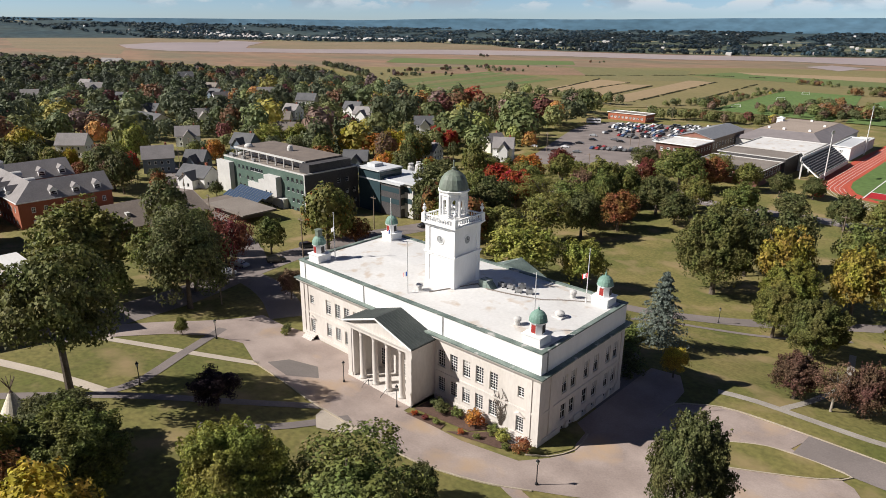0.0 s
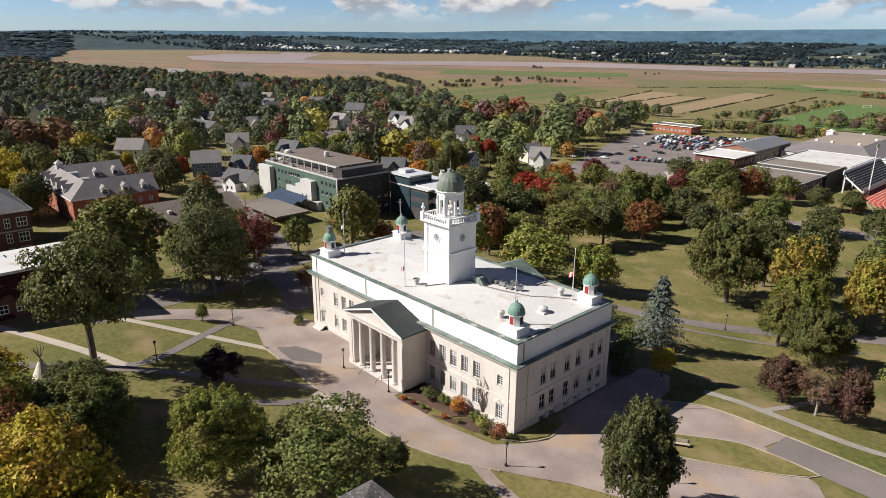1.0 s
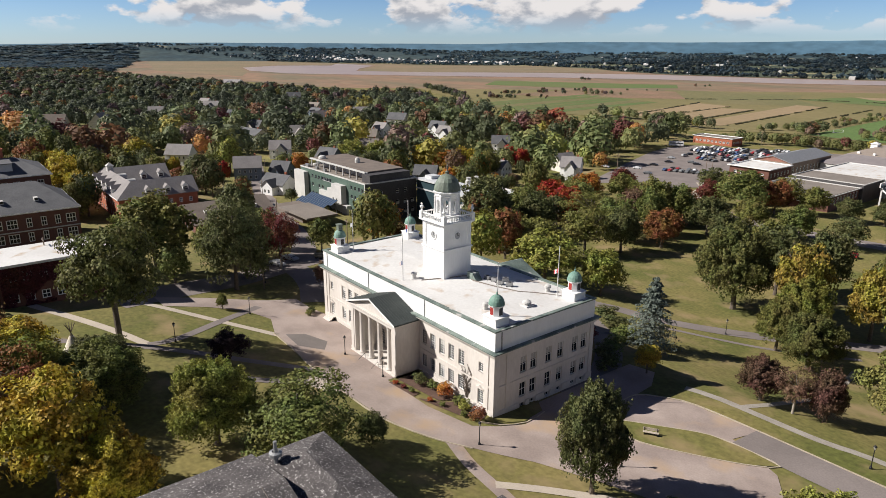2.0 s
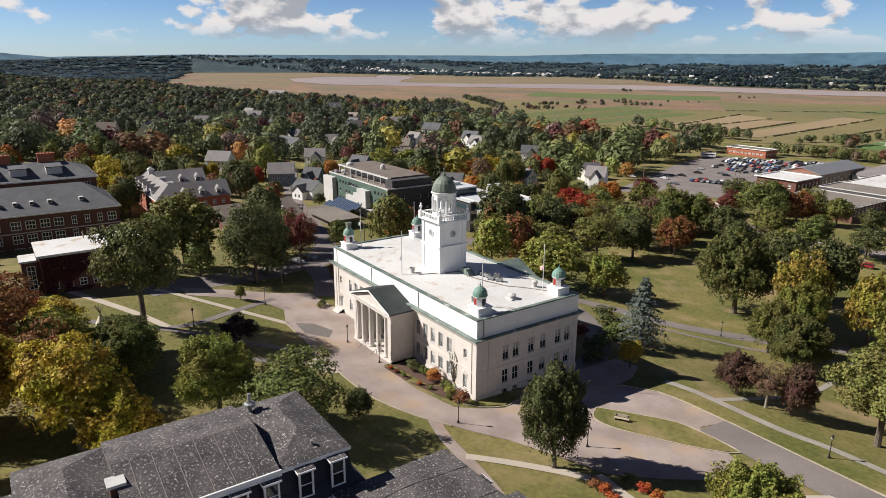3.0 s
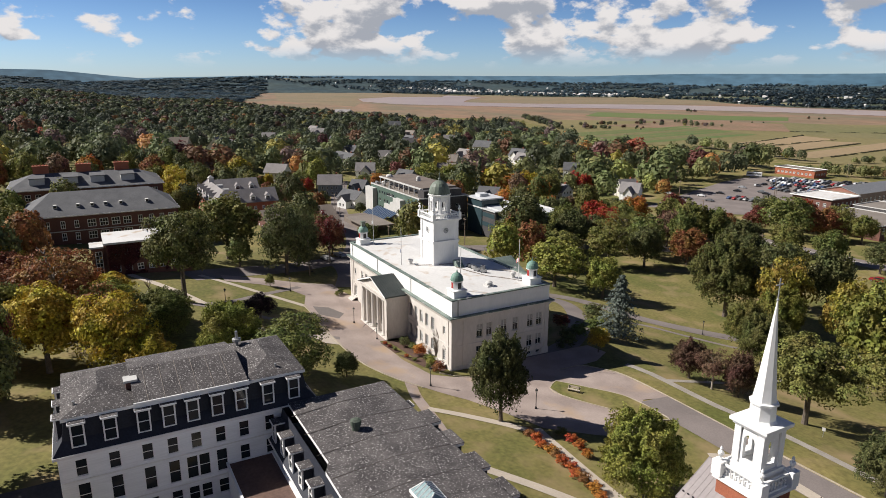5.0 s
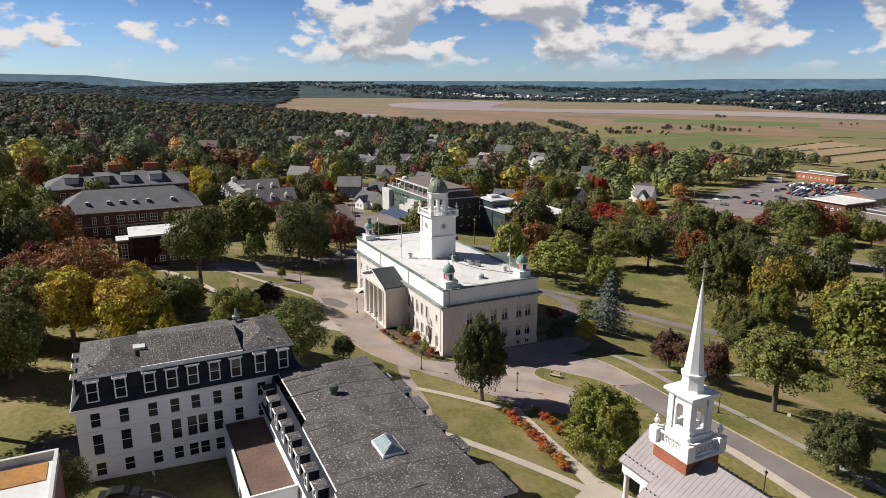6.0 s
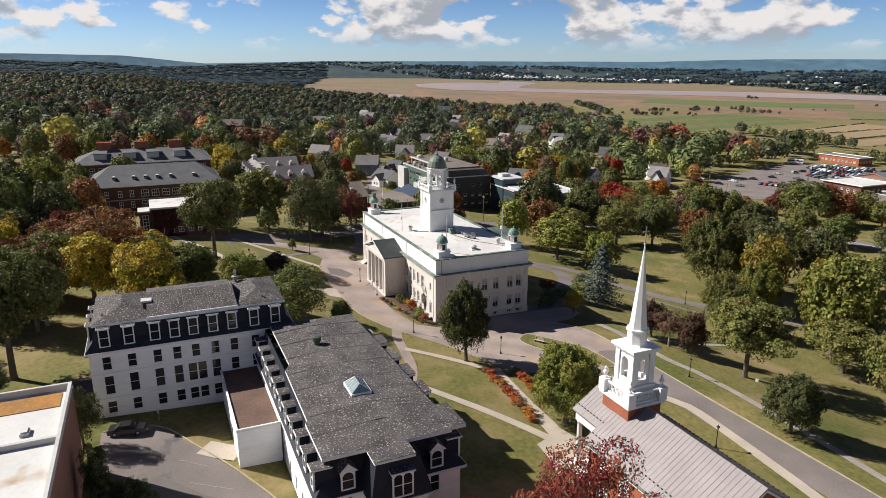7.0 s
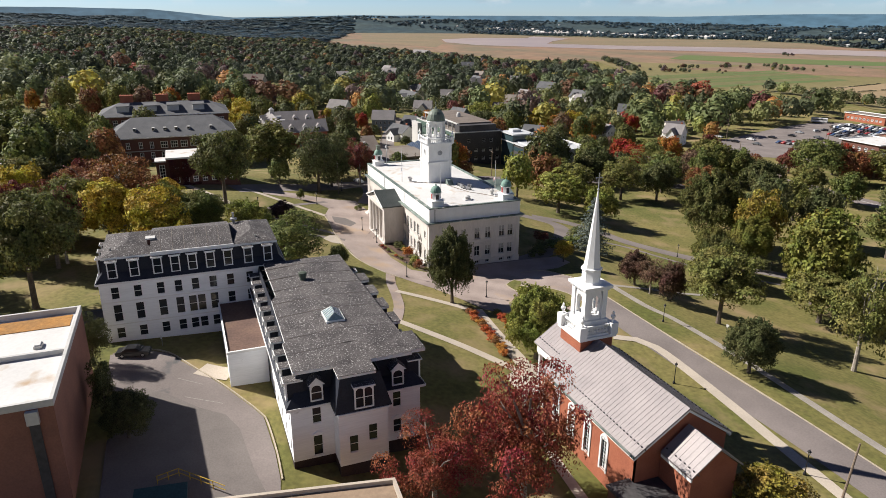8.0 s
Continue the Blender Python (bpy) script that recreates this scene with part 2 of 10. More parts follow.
M_WOODS = leaf_material("woods_foliage", "tint")
M_TEAL = mat("teal_paint", (0.035, 0.085, 0.085), None, 1, 4, 0.6)
M_YELLOW = mat("yellow_paint", (0.55, 0.36, 0.03), None, 1, 4, 0.6)
M_ROWROOF = mat("grey_row_shingle", (0.26, 0.24, 0.235), (0.21, 0.195, 0.19), 0.3, 3.0, 0.9, grain=0.15)
M_GLASS = glass_material("window_glass", (0.02, 0.024, 0.028))
M_GLASSB = glass_material("tinted_glass", (0.04, 0.065, 0.075))
M_SOLAR = glass_material("solar_panel", (0.05, 0.075, 0.12), 0.15)
M_LAMPG = mat("frosted_lamp_glass", (0.6, 0.58, 0.52), None, 1, 4, 0.3)
M_CREAM = mat("cream_siding", (0.70, 0.66, 0.58), None, 0.4, 3, 0.7, stretch=(0.3, 0.3, 5), grain=0.06)
M_BLUES = mat("blue_grey_siding", (0.16, 0.20, 0.25), None, 0.4, 3, 0.7, stretch=(0.3, 0.3, 5), grain=0.06)
M_TANS = mat("tan_siding", (0.48, 0.42, 0.36), None, 0.4, 3, 0.7, stretch=(0.3, 0.3, 5), grain=0.06)
# ---- building helpers ----
ORIGIN = {}


def mesh_of(name, bm, material):
    bmesh.ops.recalc_face_normals(bm, faces=bm.faces[:])
    me = bpy.data.meshes.new(name)
    bm.to_mesh(me)
    bm.free()
    me.materials.append(material)
    return me


def thing(name, x, y, z, label, category, rz=0.0, group="", kind="", local=False):
    """An Empty at the base of a thing; its parts are given in world metres unless local."""
    ob = tagged(new(name), label, category, group, kind)
    ob.empty_display_size = 0.3
    ob.matrix_basis = pose(x, y, z, 0, 0, rz)
    ORIGIN[ob.name] = Vector((0, 0, 0)) if local else Vector((x, y, z))
    return ob


def origin_of(ob):
    while ob.parent:
        ob = ob.parent
    return ORIGIN.get(ob.name, Vector((0, 0, 0)))


def part(name, bm, material, parent, label=""):
    o = origin_of(parent)
    if o.length > 0:
        bmesh.ops.translate(bm, verts=bm.verts[:], vec=-o)
    ob = new(name, mesh_of(name, bm, material))
    ob.parent = parent
    if label:
        ob["label"] = label
    return ob


def piece(name, me, parent, at, rz=0.0, scale=(1, 1, 1), label=""):
    """One of many alike parts on shared mesh data."""
    ob = new(name, me)
    ob.parent = parent
    base = origin_of(parent)
    up = parent
    off = Vector((0, 0, 0))
    while up.parent:
        off += up.location
        up = up.parent
    ob.matrix_basis = Matrix.Translation(Vector(at) - base - off) @ pose(0, 0, 0, 0, 0, rz) @ Matrix.Diagonal((*scale, 1))
    if label:
        ob["label"] = label
    return ob


def setting(name, bm, material, label, category):
    return tagged(new(name, mesh_of(name, bm, material)), label, category, kind="structure")


def box(bm, x0, y0, z0, x1, y1, z1):
    vs = [bm.verts.new((x, y, z)) for z in (z0, z1) for x, y in ((x0, y0), (x1, y0), (x1, y1), (x0, y1))]
    for f in ((3, 2, 1, 0), (4, 5, 6, 7), (0, 1, 5, 4), (1, 2, 6, 5), (2, 3, 7, 6), (3, 0, 4, 7)):
        bm.faces.new([vs[i] for i in f])


def prism(bm, poly, z0, z1):
    lo = [bm.verts.new((x, y, z0)) for x, y in poly]
    hi = [bm.verts.new((x, y, z1)) for x, y in poly]
    n = len(poly)
    bm.faces.new(lo[::-1])
    bm.faces.new(hi)
    for i in range(n):
        bm.faces.new((lo[i], lo[(i + 1) % n], hi[(i + 1) % n], hi[i]))


def hull(bm, pts, faces):
    vs = [bm.verts.new(p) for p in pts]
    for f in faces:
        bm.faces.new([vs[i] for i in f])


def lathe(bm, profile, seg, cx=0.0, cy=0.0, turn=0.0):
    """Turned solid from (radius, height) pairs."""
    rings = []
    for r, z in profile:
        if r < 1e-4:
            rings.append([bm.verts.new((cx, cy, z))])
        else:
            rings.append([bm.verts.new((cx + r * math.cos(turn + 2 * math.pi * i / seg), cy + r * math.sin(turn + 2 * math.pi * i / seg), z)) for i in range(seg)])
    for a, b in zip(rings, rings[1:]):
        for i in range(seg):
            j = (i + 1) % seg
            if len(a) == 1 and len(b) == 1:
                continue
            if len(a) == 1:
                bm.faces.new((a[0], b[i], b[j]))
            elif len(b) == 1:
                bm.faces.new((a[i], a[j], b[0]))
            else:
                bm.faces.new((a[i], a[j], b[j], b[i]))
    if len(rings[0]) > 1:
        bm.faces.new(rings[0][::-1])
    if len(rings[-1]) > 1:
        bm.faces.new(rings[-1])


def tube(bm, a, b, r0, r1, seg=6):
    a, b = Vector(a), Vector(b)
    q = (b - a).to_track_quat("Z", "Y")
    ring = []
    for p, r in ((a, r0), (b, r1)):
        ring.append([bm.verts.new(p + q @ Vector((r * math.cos(2 * math.pi * i / seg), r * math.sin(2 * math.pi * i / seg), 0))) for i in range(seg)])
    for i in range(seg):
        j = (i + 1) % seg
        bm.faces.new((ring[0][i], ring[0][j], ring[1][j], ring[1][i]))
    bm.faces.new(ring[0][::-1])
    bm.faces.new(ring[1])


def wall_panel(bm, a, b, z0, z1, openings, thick=0.4):
    """Upright wall from a to b (outside on the right of a to b), with openings (u0, z0, u1, z1) cut through it."""
    a, b = Vector((*a, 0)), Vector((*b, 0))
    ln = (b - a).length
    u = (b - a) / ln
    n = Vector((u.y, -u.x, 0))
    us = sorted({0.0, ln, *[o[0] for o in openings], *[o[2] for o in openings]})
    zs = sorted({z0, z1, *[o[1] for o in openings], *[o[3] for o in openings]})
    cache = {}

    def v(i, j, k):
        if (i, j, k) not in cache:
            uk = min(max(us[i], thick), ln - thick) if k else us[i]
            cache[i, j, k] = bm.verts.new(a + u * uk - n * (thick * k) + Vector((0, 0, zs[j])))
        return cache[i, j, k]

    def solid(i, j):
        if i < 0 or j < 0 or i >= len(us) - 1 or j >= len(zs) - 1:
            return False
        um, zm = (us[i] + us[i + 1]) / 2, (zs[j] + zs[j + 1]) / 2
        return not any(o[0] < um < o[2] and o[1] < zm < o[3] for o in openings)

    for i in range(len(us) - 1):
        for j in range(len(zs) - 1):
            if not solid(i, j):
                continue
            bm.faces.new((v(i, j, 0), v(i + 1, j, 0), v(i + 1, j + 1, 0), v(i, j + 1, 0)))
            bm.faces.new((v(i, j + 1, 1), v(i + 1, j + 1, 1), v(i + 1, j, 1), v(i, j, 1)))
            for di, dj, p, q in ((-1, 0, (i, j), (i, j + 1)), (1, 0, (i + 1, j), (i + 1, j + 1)), (0, -1, (i, j), (i + 1, j)), (0, 1, (i, j + 1), (i + 1, j + 1))):
                if not solid(i + di, j + dj):
                    bm.faces.new((v(*p, 0), v(*q, 0), v(*q, 1), v(*p, 1)))


WINDOWS = {}


def window_meshes(w, h, cols, rows, sill=True, bar=0.05, border=0.07):
    """Frame, panes and glazing bars of a sash window, lower left outer corner at the origin, facing -y."""
    key = (round(w, 2), round(h, 2), cols, rows, sill, border)
    if key in WINDOWS:
        return WINDOWS[key]
    bm = bmesh.new()
    for q in ((0, 0, border, h), (w - border, 0, w, h), (border, 0, w - border, border), (border, h - border, w - border, h)):
        box(bm, q[0], 0.06, q[1], q[2], 0.16, q[3])
    fr = mesh_of("window_frame", bm, M_WHITE)
    bm = bmesh.new()
    box(bm, border, 0.11, border, w - border, 0.125, h - border)
    gl = mesh_of("pane", bm, M_GLASS)
    bm = bmesh.new()
    for i in range(1, cols):
        x = border + (w - 2 * border) * i / cols
        box(bm, x - bar / 2, 0.085, border, x + bar / 2, 0.11, h - border)
    for j in range(1, rows):
        z = border + (h - 2 * border) * j / rows
        t = bar * (1.5 if j * 2 == rows else 1)
        box(bm, border, 0.08, z - t / 2, w - border, 0.105, z + t / 2)
    br = mesh_of("sash_grid", bm, M_WHITE) if cols > 1 or rows > 1 else None
    sl = None
    if sill:
        bm = bmesh.new()
        box(bm, -0.12, -0.1, -0.12, w + 0.12, 0.1, -0.005)
        sl = mesh_of("window_sill", bm, M_STONE)
    WINDOWS[key] = (fr, gl, br, sl)
    return WINDOWS[key]


def window_in(parent, a, b, u0, z0, u1, z1, cols=2, rows=4, sill=True, recess=0.0, name="window", border=0.07):
    """A window in the wall a to b, filling the opening from u0, z0 to u1, z1. World metres."""
    ax, bx = Vector((*a, 0)), Vector((*b, 0))
    u = (bx - ax).normalized()
    rz = math.degrees(math.atan2(u.y, u.x))
    n = Vector((u.y, -u.x, 0))
    fr, gl, br, sl = window_meshes(u1 - u0, z1 - z0, cols, rows, sill, border * 0.7, border)
    p = ax + u * u0 - n * recess + Vector((0, 0, z0))
    w = piece(name, fr, parent, p, rz)
    for nm, me in (("pane", gl), ("sash_grid", br), ("window_sill", sl)):
        if me:
            ob = new(nm, me)
            ob.parent = w
    return w


# ---- lie of the land ----
LIE_Y = (-220, -66, 0, 27, 42, 52, 58, 66, 77, 98, 104, 111, 120, 139, 160, 204, 300, 350, 490, 766, 6000)
LIE_Z = (10, 7.7, 6, 4.4, 2.2, 0.4, -0.6, -1.2, -1.5, -1.9, -2.6, -4.2, -6.2, -8.6, -10, -12, -12.2, -12.6, -13.7, -14.2, -14.2)
_lg = np.linspace(-300, 6000, 2101)
_lv = np.convolve(np.pad(np.interp(_lg, LIE_Y, LIE_Z), 2, "edge"), np.ones(5) / 5, "valid")


def ease(t):
    t = min(max(t, 0.0), 1.0)
    return t * t * (3 - 2 * t)


def land(x, y):
    z = float(np.interp(y, _lg, _lv))
    z += 0.05 * min(max(x + 33, 0), 25) * math.exp(-((y - 55) / 24) ** 2)
    z -= 0.06 * min(max(x - 2, 0), 50) * (1 - ease((y - 25) / 45))
    z -= 4.2 * ease((-x - 100) / 70) * ease((y - 50) / 60) * (1 - ease((y - 98) / 30))
    z -= 4.8 * ease((-x - 132) / 36) * (1 - ease((y - 34) / 36)) * (1 - ease((-x - 255) / 70))
    far = math.hypot(x, y)
    if x < -900 and y < 700:
        z += 26 * ease((far - 1200) / 1800) * ease((600 - y - 0.18 * (-x - 900)) / 700)
    return z


def drape(bm, lift):
    for v in bm.verts:
        v.co.z = land(v.co.x, v.co.y) + lift


def spline(pts, step=2.0):
    """Smooth line through plan points, sampled every step metres."""
    p = [Vector((*q, 0)) for q in pts]
    p = [2 * p[0] - p[1]] + p + [2 * p[-1] - p[-2]]
    out = []
    for i in range(1, len(p) - 2):
        n = max(1, int((p[i + 1] - p[i]).length / step))
        for k in range(n):
            t = k / n
            out.append(0.5 * (2 * p[i] + (p[i + 1] - p[i - 1]) * t + (2 * p[i - 1] - 5 * p[i] + 4 * p[i + 1] - p[i + 2]) * t * t + (3 * p[i] - p[i - 1] - 3 * p[i + 1] + p[i + 2]) * t ** 3))
    return out + [p[-2]]


def strip(name, pts, width, material, label, category, lift=0.06, step=2.0):
    bm = bmesh.new()
    line = spline(pts, step)
    rows = []
    for i, c in enumerate(line):
        d = (line[min(i + 1, len(line) - 1)] - line[max(i - 1, 0)]).normalized()
        s = Vector((-d.y, d.x, 0)) * width / 2
        k = max(2, int(width / 2.5) + 1)
        rows.append([bm.verts.new(c - s + 2 * s * j / k) for j in range(k + 1)])
    for a, b in zip(rows, rows[1:]):
        for j in range(len(a) - 1):
            bm.faces.new((a[j], a[j + 1], b[j + 1], b[j]))
    drape(bm, lift)
    return setting(name, bm, material, label, category)


def kerb(name, pts, label, width=0.18, high=0.17, step=1.6):
    bm = bmesh.new()
    line = spline(pts, step)
    rows = []
    for i, c in enumerate(line):
        d = (line[min(i + 1, len(line) - 1)] - line[max(i - 1, 0)]).normalized()
        s = Vector((-d.y, d.x, 0)) * width / 2
        z = land(c.x, c.y)
        rows.append([bm.verts.new((p.x, p.y, q)) for p, q in ((c - s, z - 0.1), (c - s, z + high), (c + s, z + high), (c + s, z - 0.1))])
    for a, b in zip(rows, rows[1:]):
        for j in range(3):
            bm.faces.new((a[j], a[j + 1], b[j + 1], b[j]))
    bm.faces.new(rows[0])
    bm.faces.new(rows[-1][::-1])
    return setting(name, bm, M_KERB, label, "kerb")


def pad(name, poly, material, label, category, lift=0.05, step=4.0, smooth=True):
    """A paved or planted patch lying on the land."""
    bm = bmesh.new()
    if smooth:
        poly = [(p.x, p.y) for p in spline(list(poly) + [poly[0]], step)[:-1]]
    f = bm.faces.new([bm.verts.new((x, y, 0)) for x, y in poly])
    xs, ys = [q[0] for q in poly], [q[1] for q in poly]
    for lo, hi, nrm in ((min(xs), max(xs), (1, 0, 0)), (min(ys), max(ys), (0, 1, 0))):
        k = lo + step
        while k < hi:
            bmesh.ops.bisect_plane(bm, geom=bm.verts[:] + bm.edges[:] + bm.faces[:], plane_co=(k, k, 0), plane_no=nrm)
            k += step
    bmesh.ops.triangulate(bm, faces=bm.faces[:])
    drape(bm, lift)
    return setting(name, bm, material, label, category)


def inside(x, y, poly):
    hit = False
    for i in range(len(poly)):
        (x0, y0), (x1, y1) = poly[i - 1], poly[i]
        if (y0 > y) != (y1 > y) and x < (x1 - x0) * (y - y0) / (y1 - y0) + x0:
            hit = not hit
    return hit
# ---- ground ----
def axis(lo, hi, step, reach):
    a = list(np.arange(lo, hi + 0.1, step))
    for s, e in ((-1, lo), (1, hi)):
        d, v = step, e
        while abs(v) < reach:
            d *= 1.22
            v += s * d
            a.append(max(-reach, min(reach, v)))
    return sorted(set(round(float(q), 2) for q in a))


def build_ground():
    gx, gy = axis(-260, 120, 3.0, 4900), axis(-60, 300, 3.0, 4900)
    bm = bmesh.new()
    vs = [[bm.verts.new((x, y, land(x, y))) for x in gx] for y in gy]
    for j in range(len(gy) - 1):
        for i in range(len(gx) - 1):
            bm.faces.new((vs[j][i], vs[j][i + 1], vs[j + 1][i + 1], vs[j + 1][i]))
    setting("ground", bm, M_GRASS, "mown lawn in patchy late-summer green and brown", "lawn")


build_ground()

# campus drive round the hall, and the road past the chapel
pad("drive_front", [(-98, 63), (-93, 63.9), (-76, 63.9), (-60.6, 63.9), (-59.8, 57.6), (-49, 57.8), (-41, 59.8), (-38.6, 63.5), (-37, 67), (-38.6, 70), (-40.6, 71), (-40.6, 88), (-40.6, 97), (-36, 98), (-33.2, 93), (-32.8, 88.2), (-30.4, 90.4), (-27.2, 92.3), (-24.9, 92.9), (-18.6, 93.3), (-14.9, 93.6), (-16.3, 88.3), (-12, 86.5), (-8, 84.5), (-5, 80), (-10, 72), (-15, 66), (-22, 63.5), (-29, 60.5), (-36, 55.8), (-40, 53), (-45, 50.6), (-50, 49.2), (-58, 48.8), (-69, 48.8), (-77, 49.5), (-86, 49.8), (-94, 52.6), (-100, 50), (-104, 44), (-107, 36), (-113, 36), (-110, 46), (-106, 56), (-104, 63)], M_DRIVE, "worn pinkish-grey asphalt drive sweeping past the hall", "road", 0.06, 3.0, False)
strip("road_chapel", [(-15.6, 90.6), (-10, 90.3), (4, 90.2), (20, 90.4), (40, 90.8), (70, 89.5), (130, 88)], 6.6, M_ASPHALT, "grey asphalt campus road with pale kerbs", "road", 0.07)
kerb("kerb_1", [(-33, 83), (-32.8, 88.2), (-30.4, 90.5), (-27.2, 92.5), (-24.9, 93.1), (-18.6, 93.5), (-4.8, 93.6), (4, 93.7), (20, 94.0), (40, 94.1), (80, 93)], "pale concrete kerb along the chapel road")
kerb("kerb_2", [(-86, 49.6), (-77, 49.3), (-69, 48.6), (-58, 48.6), (-50, 49), (-45, 50.4), (-40, 52.8), (-36, 55.6)], "pale kerb along the front drive")
kerb("kerb_3", [(-29.2, 79.5), (-24.6, 82.8), (-18.9, 86.5), (-13.5, 87.2), (-8.7, 86.8), (-11.8, 83.4), (-18.4, 79.2), (-23.7, 76.6), (-27.2, 76.6), (-29.2, 79.5)], "kerb round the grassed island")
pad("island_lawn", [(-29.2, 79.5), (-24.6, 82.8), (-18.9, 86.5), (-13.5, 87.2), (-8.7, 86.8), (-11.8, 83.4), (-18.4, 79.2), (-23.7, 76.6), (-27.2, 76.6)], M_GRASS, "grassed traffic island with a bench", "lawn", 0.14, 3.0)
kerb("kerb_4", [(-41.2, 61.6), (-38.9, 63.6), (-37.3, 67.5), (-38, 72)], "kerb at the foot of the hall")
pad("corner_lawn", [(-41.4, 62.4), (-39.4, 63.8), (-37.7, 67.4), (-38.4, 72), (-41.5, 74)], M_GRASS, "small strip of lawn by the hall corner", "lawn", 0.12, 3.0)
pad("asphalt_patch_drive", [(-85, 51.5), (-79, 51), (-75.5, 54.5), (-79, 57), (-84, 55)], M_DARKASPH, "darker rectangular asphalt repair on the drive", "road", 0.075, 3.0, False)
strip("sidewalk_chapel", [(1.9, 83.4), (4.0, 86.8), (7.5, 88.2), (14.5, 88), (27.6, 86.7), (39, 85.3), (60, 83), (100, 80)], 1.9, M_CONC, "pale concrete sidewalk beside the chapel road", "pavement", 0.10)
strip("path_upper", [(-29.5, 97.2), (-24, 98.5), (-9, 98.8), (-1.9, 100.2), (13.3, 100.5), (28, 99.6), (43, 98.6), (90, 96)], 1.6, M_WORNPATH, "narrow grey footpath beside the road", "path", 0.05)
strip("path_upper_spur", [(-20.5, 99.0), (-18.6, 105), (-17.5, 112), (-16.6, 120), (-17.2, 130), (-18.8, 141)], 1.2, M_WORNPATH, "grey footpath across the lawn", "path", 0.055)
strip("path_lawn_a", [(-117.2, 15), (-106.4, 20.3), (-96.8, 24.7), (-87.9, 28.0)], 1.7, M_CONC, "pale concrete footpath across the lawn", "path")
strip("path_lawn_b", [(-112.8, 30.9), (-105.6, 36.0), (-94.2, 43.6), (-85.1, 50.0)], 1.6, M_CONC, "pale concrete footpath across the lawn", "path")
strip("path_lawn_c", [(-87.9, 28.0), (-88.6, 33.0), (-95.3, 43.2), (-102.1, 53.5)], 1.7, M_ASPHALT, "grey footpath across the lawn", "path", 0.065)
strip("path_lawn_d", [(-104, 8), (-95, 18), (-86.8, 27.7), (-81.4, 33.7), (-75.1, 40.3), (-67.6, 49)], 1.7, M_ASPHALT, "grey footpath across the lawn", "path", 0.055)
strip("path_lawn_e", [(-72, 33), (-66.8, 39.4), (-64.5, 44.5), (-62.6, 50)], 1.7, M_ASPHALT, "grey footpath leading to the portico", "path", 0.07)
pad("path_crossing", [(-67, 48.9), (-58.6, 48.9), (-60, 46), (-63, 44.6), (-65.8, 46.6)], M_CONC, "pale paved crossing before the portico", "path", 0.072, 3.0, False)
strip("path_front_a", [(-41, 55), (-33, 52.6), (-25, 51.2), (-18, 49.6), (-11.5, 47)], 2.0, M_DRIVE, "worn asphalt footpath", "path", 0.065)
strip("path_front_b", [(-27.5, 52), (-24, 56), (-18, 61.4), (-13.5, 64.2)], 1.6, M_CONC, "pale concrete footpath", "path", 0.07)
strip("path_front_c", [(-15, 44.5), (-8.6, 48.7), (-1, 54.2), (6.5, 58.8), (11, 61)], 1.7, M_CONC, "pale concrete footpath", "path", 0.07)
strip("path_bricks", [(-15.5, 64.2), (-8, 63.2), (0, 62.6), (6, 62.4), (12, 61.6)], 2.6, M_CONC, "pale paved walk between red bushes", "path", 0.075)
pad("chapel_forecourt", [(7.5, 63.6), (16, 66), (16.5, 57), (10.5, 57.5)], M_CONC, "pale paved forecourt before the chapel", "pavement", 0.08, 3.0, False)
strip("path_chapel_side", [(15.5, 57.5), (24, 55.4), (32, 54.0), (44, 53)], 1.4, M_CONC, "pale concrete footpath along the chapel", "path", 0.07)
strip("road_rear", [(-81.4, 112.7), (-77.2, 121.6), (-67.3, 127.2), (-56.4, 130.5), (-40.4, 141.6), (-24.4, 156.7), (-5.2, 170.7), (39.8, 191.9)], 4.6, M_ASPHALT, "grey asphalt lane behind the hall", "road")
strip("path_rear", [(-56.8, 121.6), (-51.9, 126.7), (-43.6, 131.1), (-33.1, 137.6), (-20.5, 149)], 1.3, M_ASPHALT, "thin footpath beside the lane", "path")
strip("lane_hall_rear", [(-40, 79), (-42, 92), (-54.1, 106.2), (-72.2, 116.1), (-82.7, 106.2), (-98, 96)], 5.0, M_ASPHALT, "asphalt lane at the back of the hall", "road", 0.055)
strip("street_west", [(-112, 28), (-120, 50), (-129, 72), (-137, 98), (-141, 122), (-141, 150), (-134, 178), (-118, 208)], 9.0, M_ASPHALT, "grey asphalt town street", "road", 0.05)
strip("street_link", [(-100, 66), (-110, 70.5), (-120, 73), (-131, 73.5)], 7.0, M_ASPHALT, "asphalt link to the street", "road", 0.052)
strip("street_upper", [(-131, 78), (-150, 88), (-175, 97), (-205, 104), (-250, 118), (-330, 150)], 7.0, M_ASPHALT, "asphalt side street", "road", 0.053)
strip("highway", [(-162.4, 202), (-144.8, 231), (-125.7, 248.9), (-106, 252.6), (-81.7, 252.6), (-53.9, 255.9), (-26, 260.8), (61.5, 282.2)], 9.5, M_ASPHALT, "two-lane asphalt highway", "road", 0.06)
strip("highway_line", [(-125.7, 248.9), (-106, 252.6), (-81.7, 252.6), (-53.9, 255.9), (-26, 260.8), (61.5, 282.2)], 0.3, M_LINE, "white line on the highway", "road marking", 0.08)
pad("car_park", [(-189.3, 266.3), (-232.1, 377.6), (-240, 410), (-236, 436), (-192, 458), (-150.3, 480.8), (-139.5, 428.5), (-163.4, 368), (-147.7, 298), (-157.5, 284.5)], M_ASPHALT, "large grey asphalt car park full of cars", "car park", 0.07, 8.0, False)
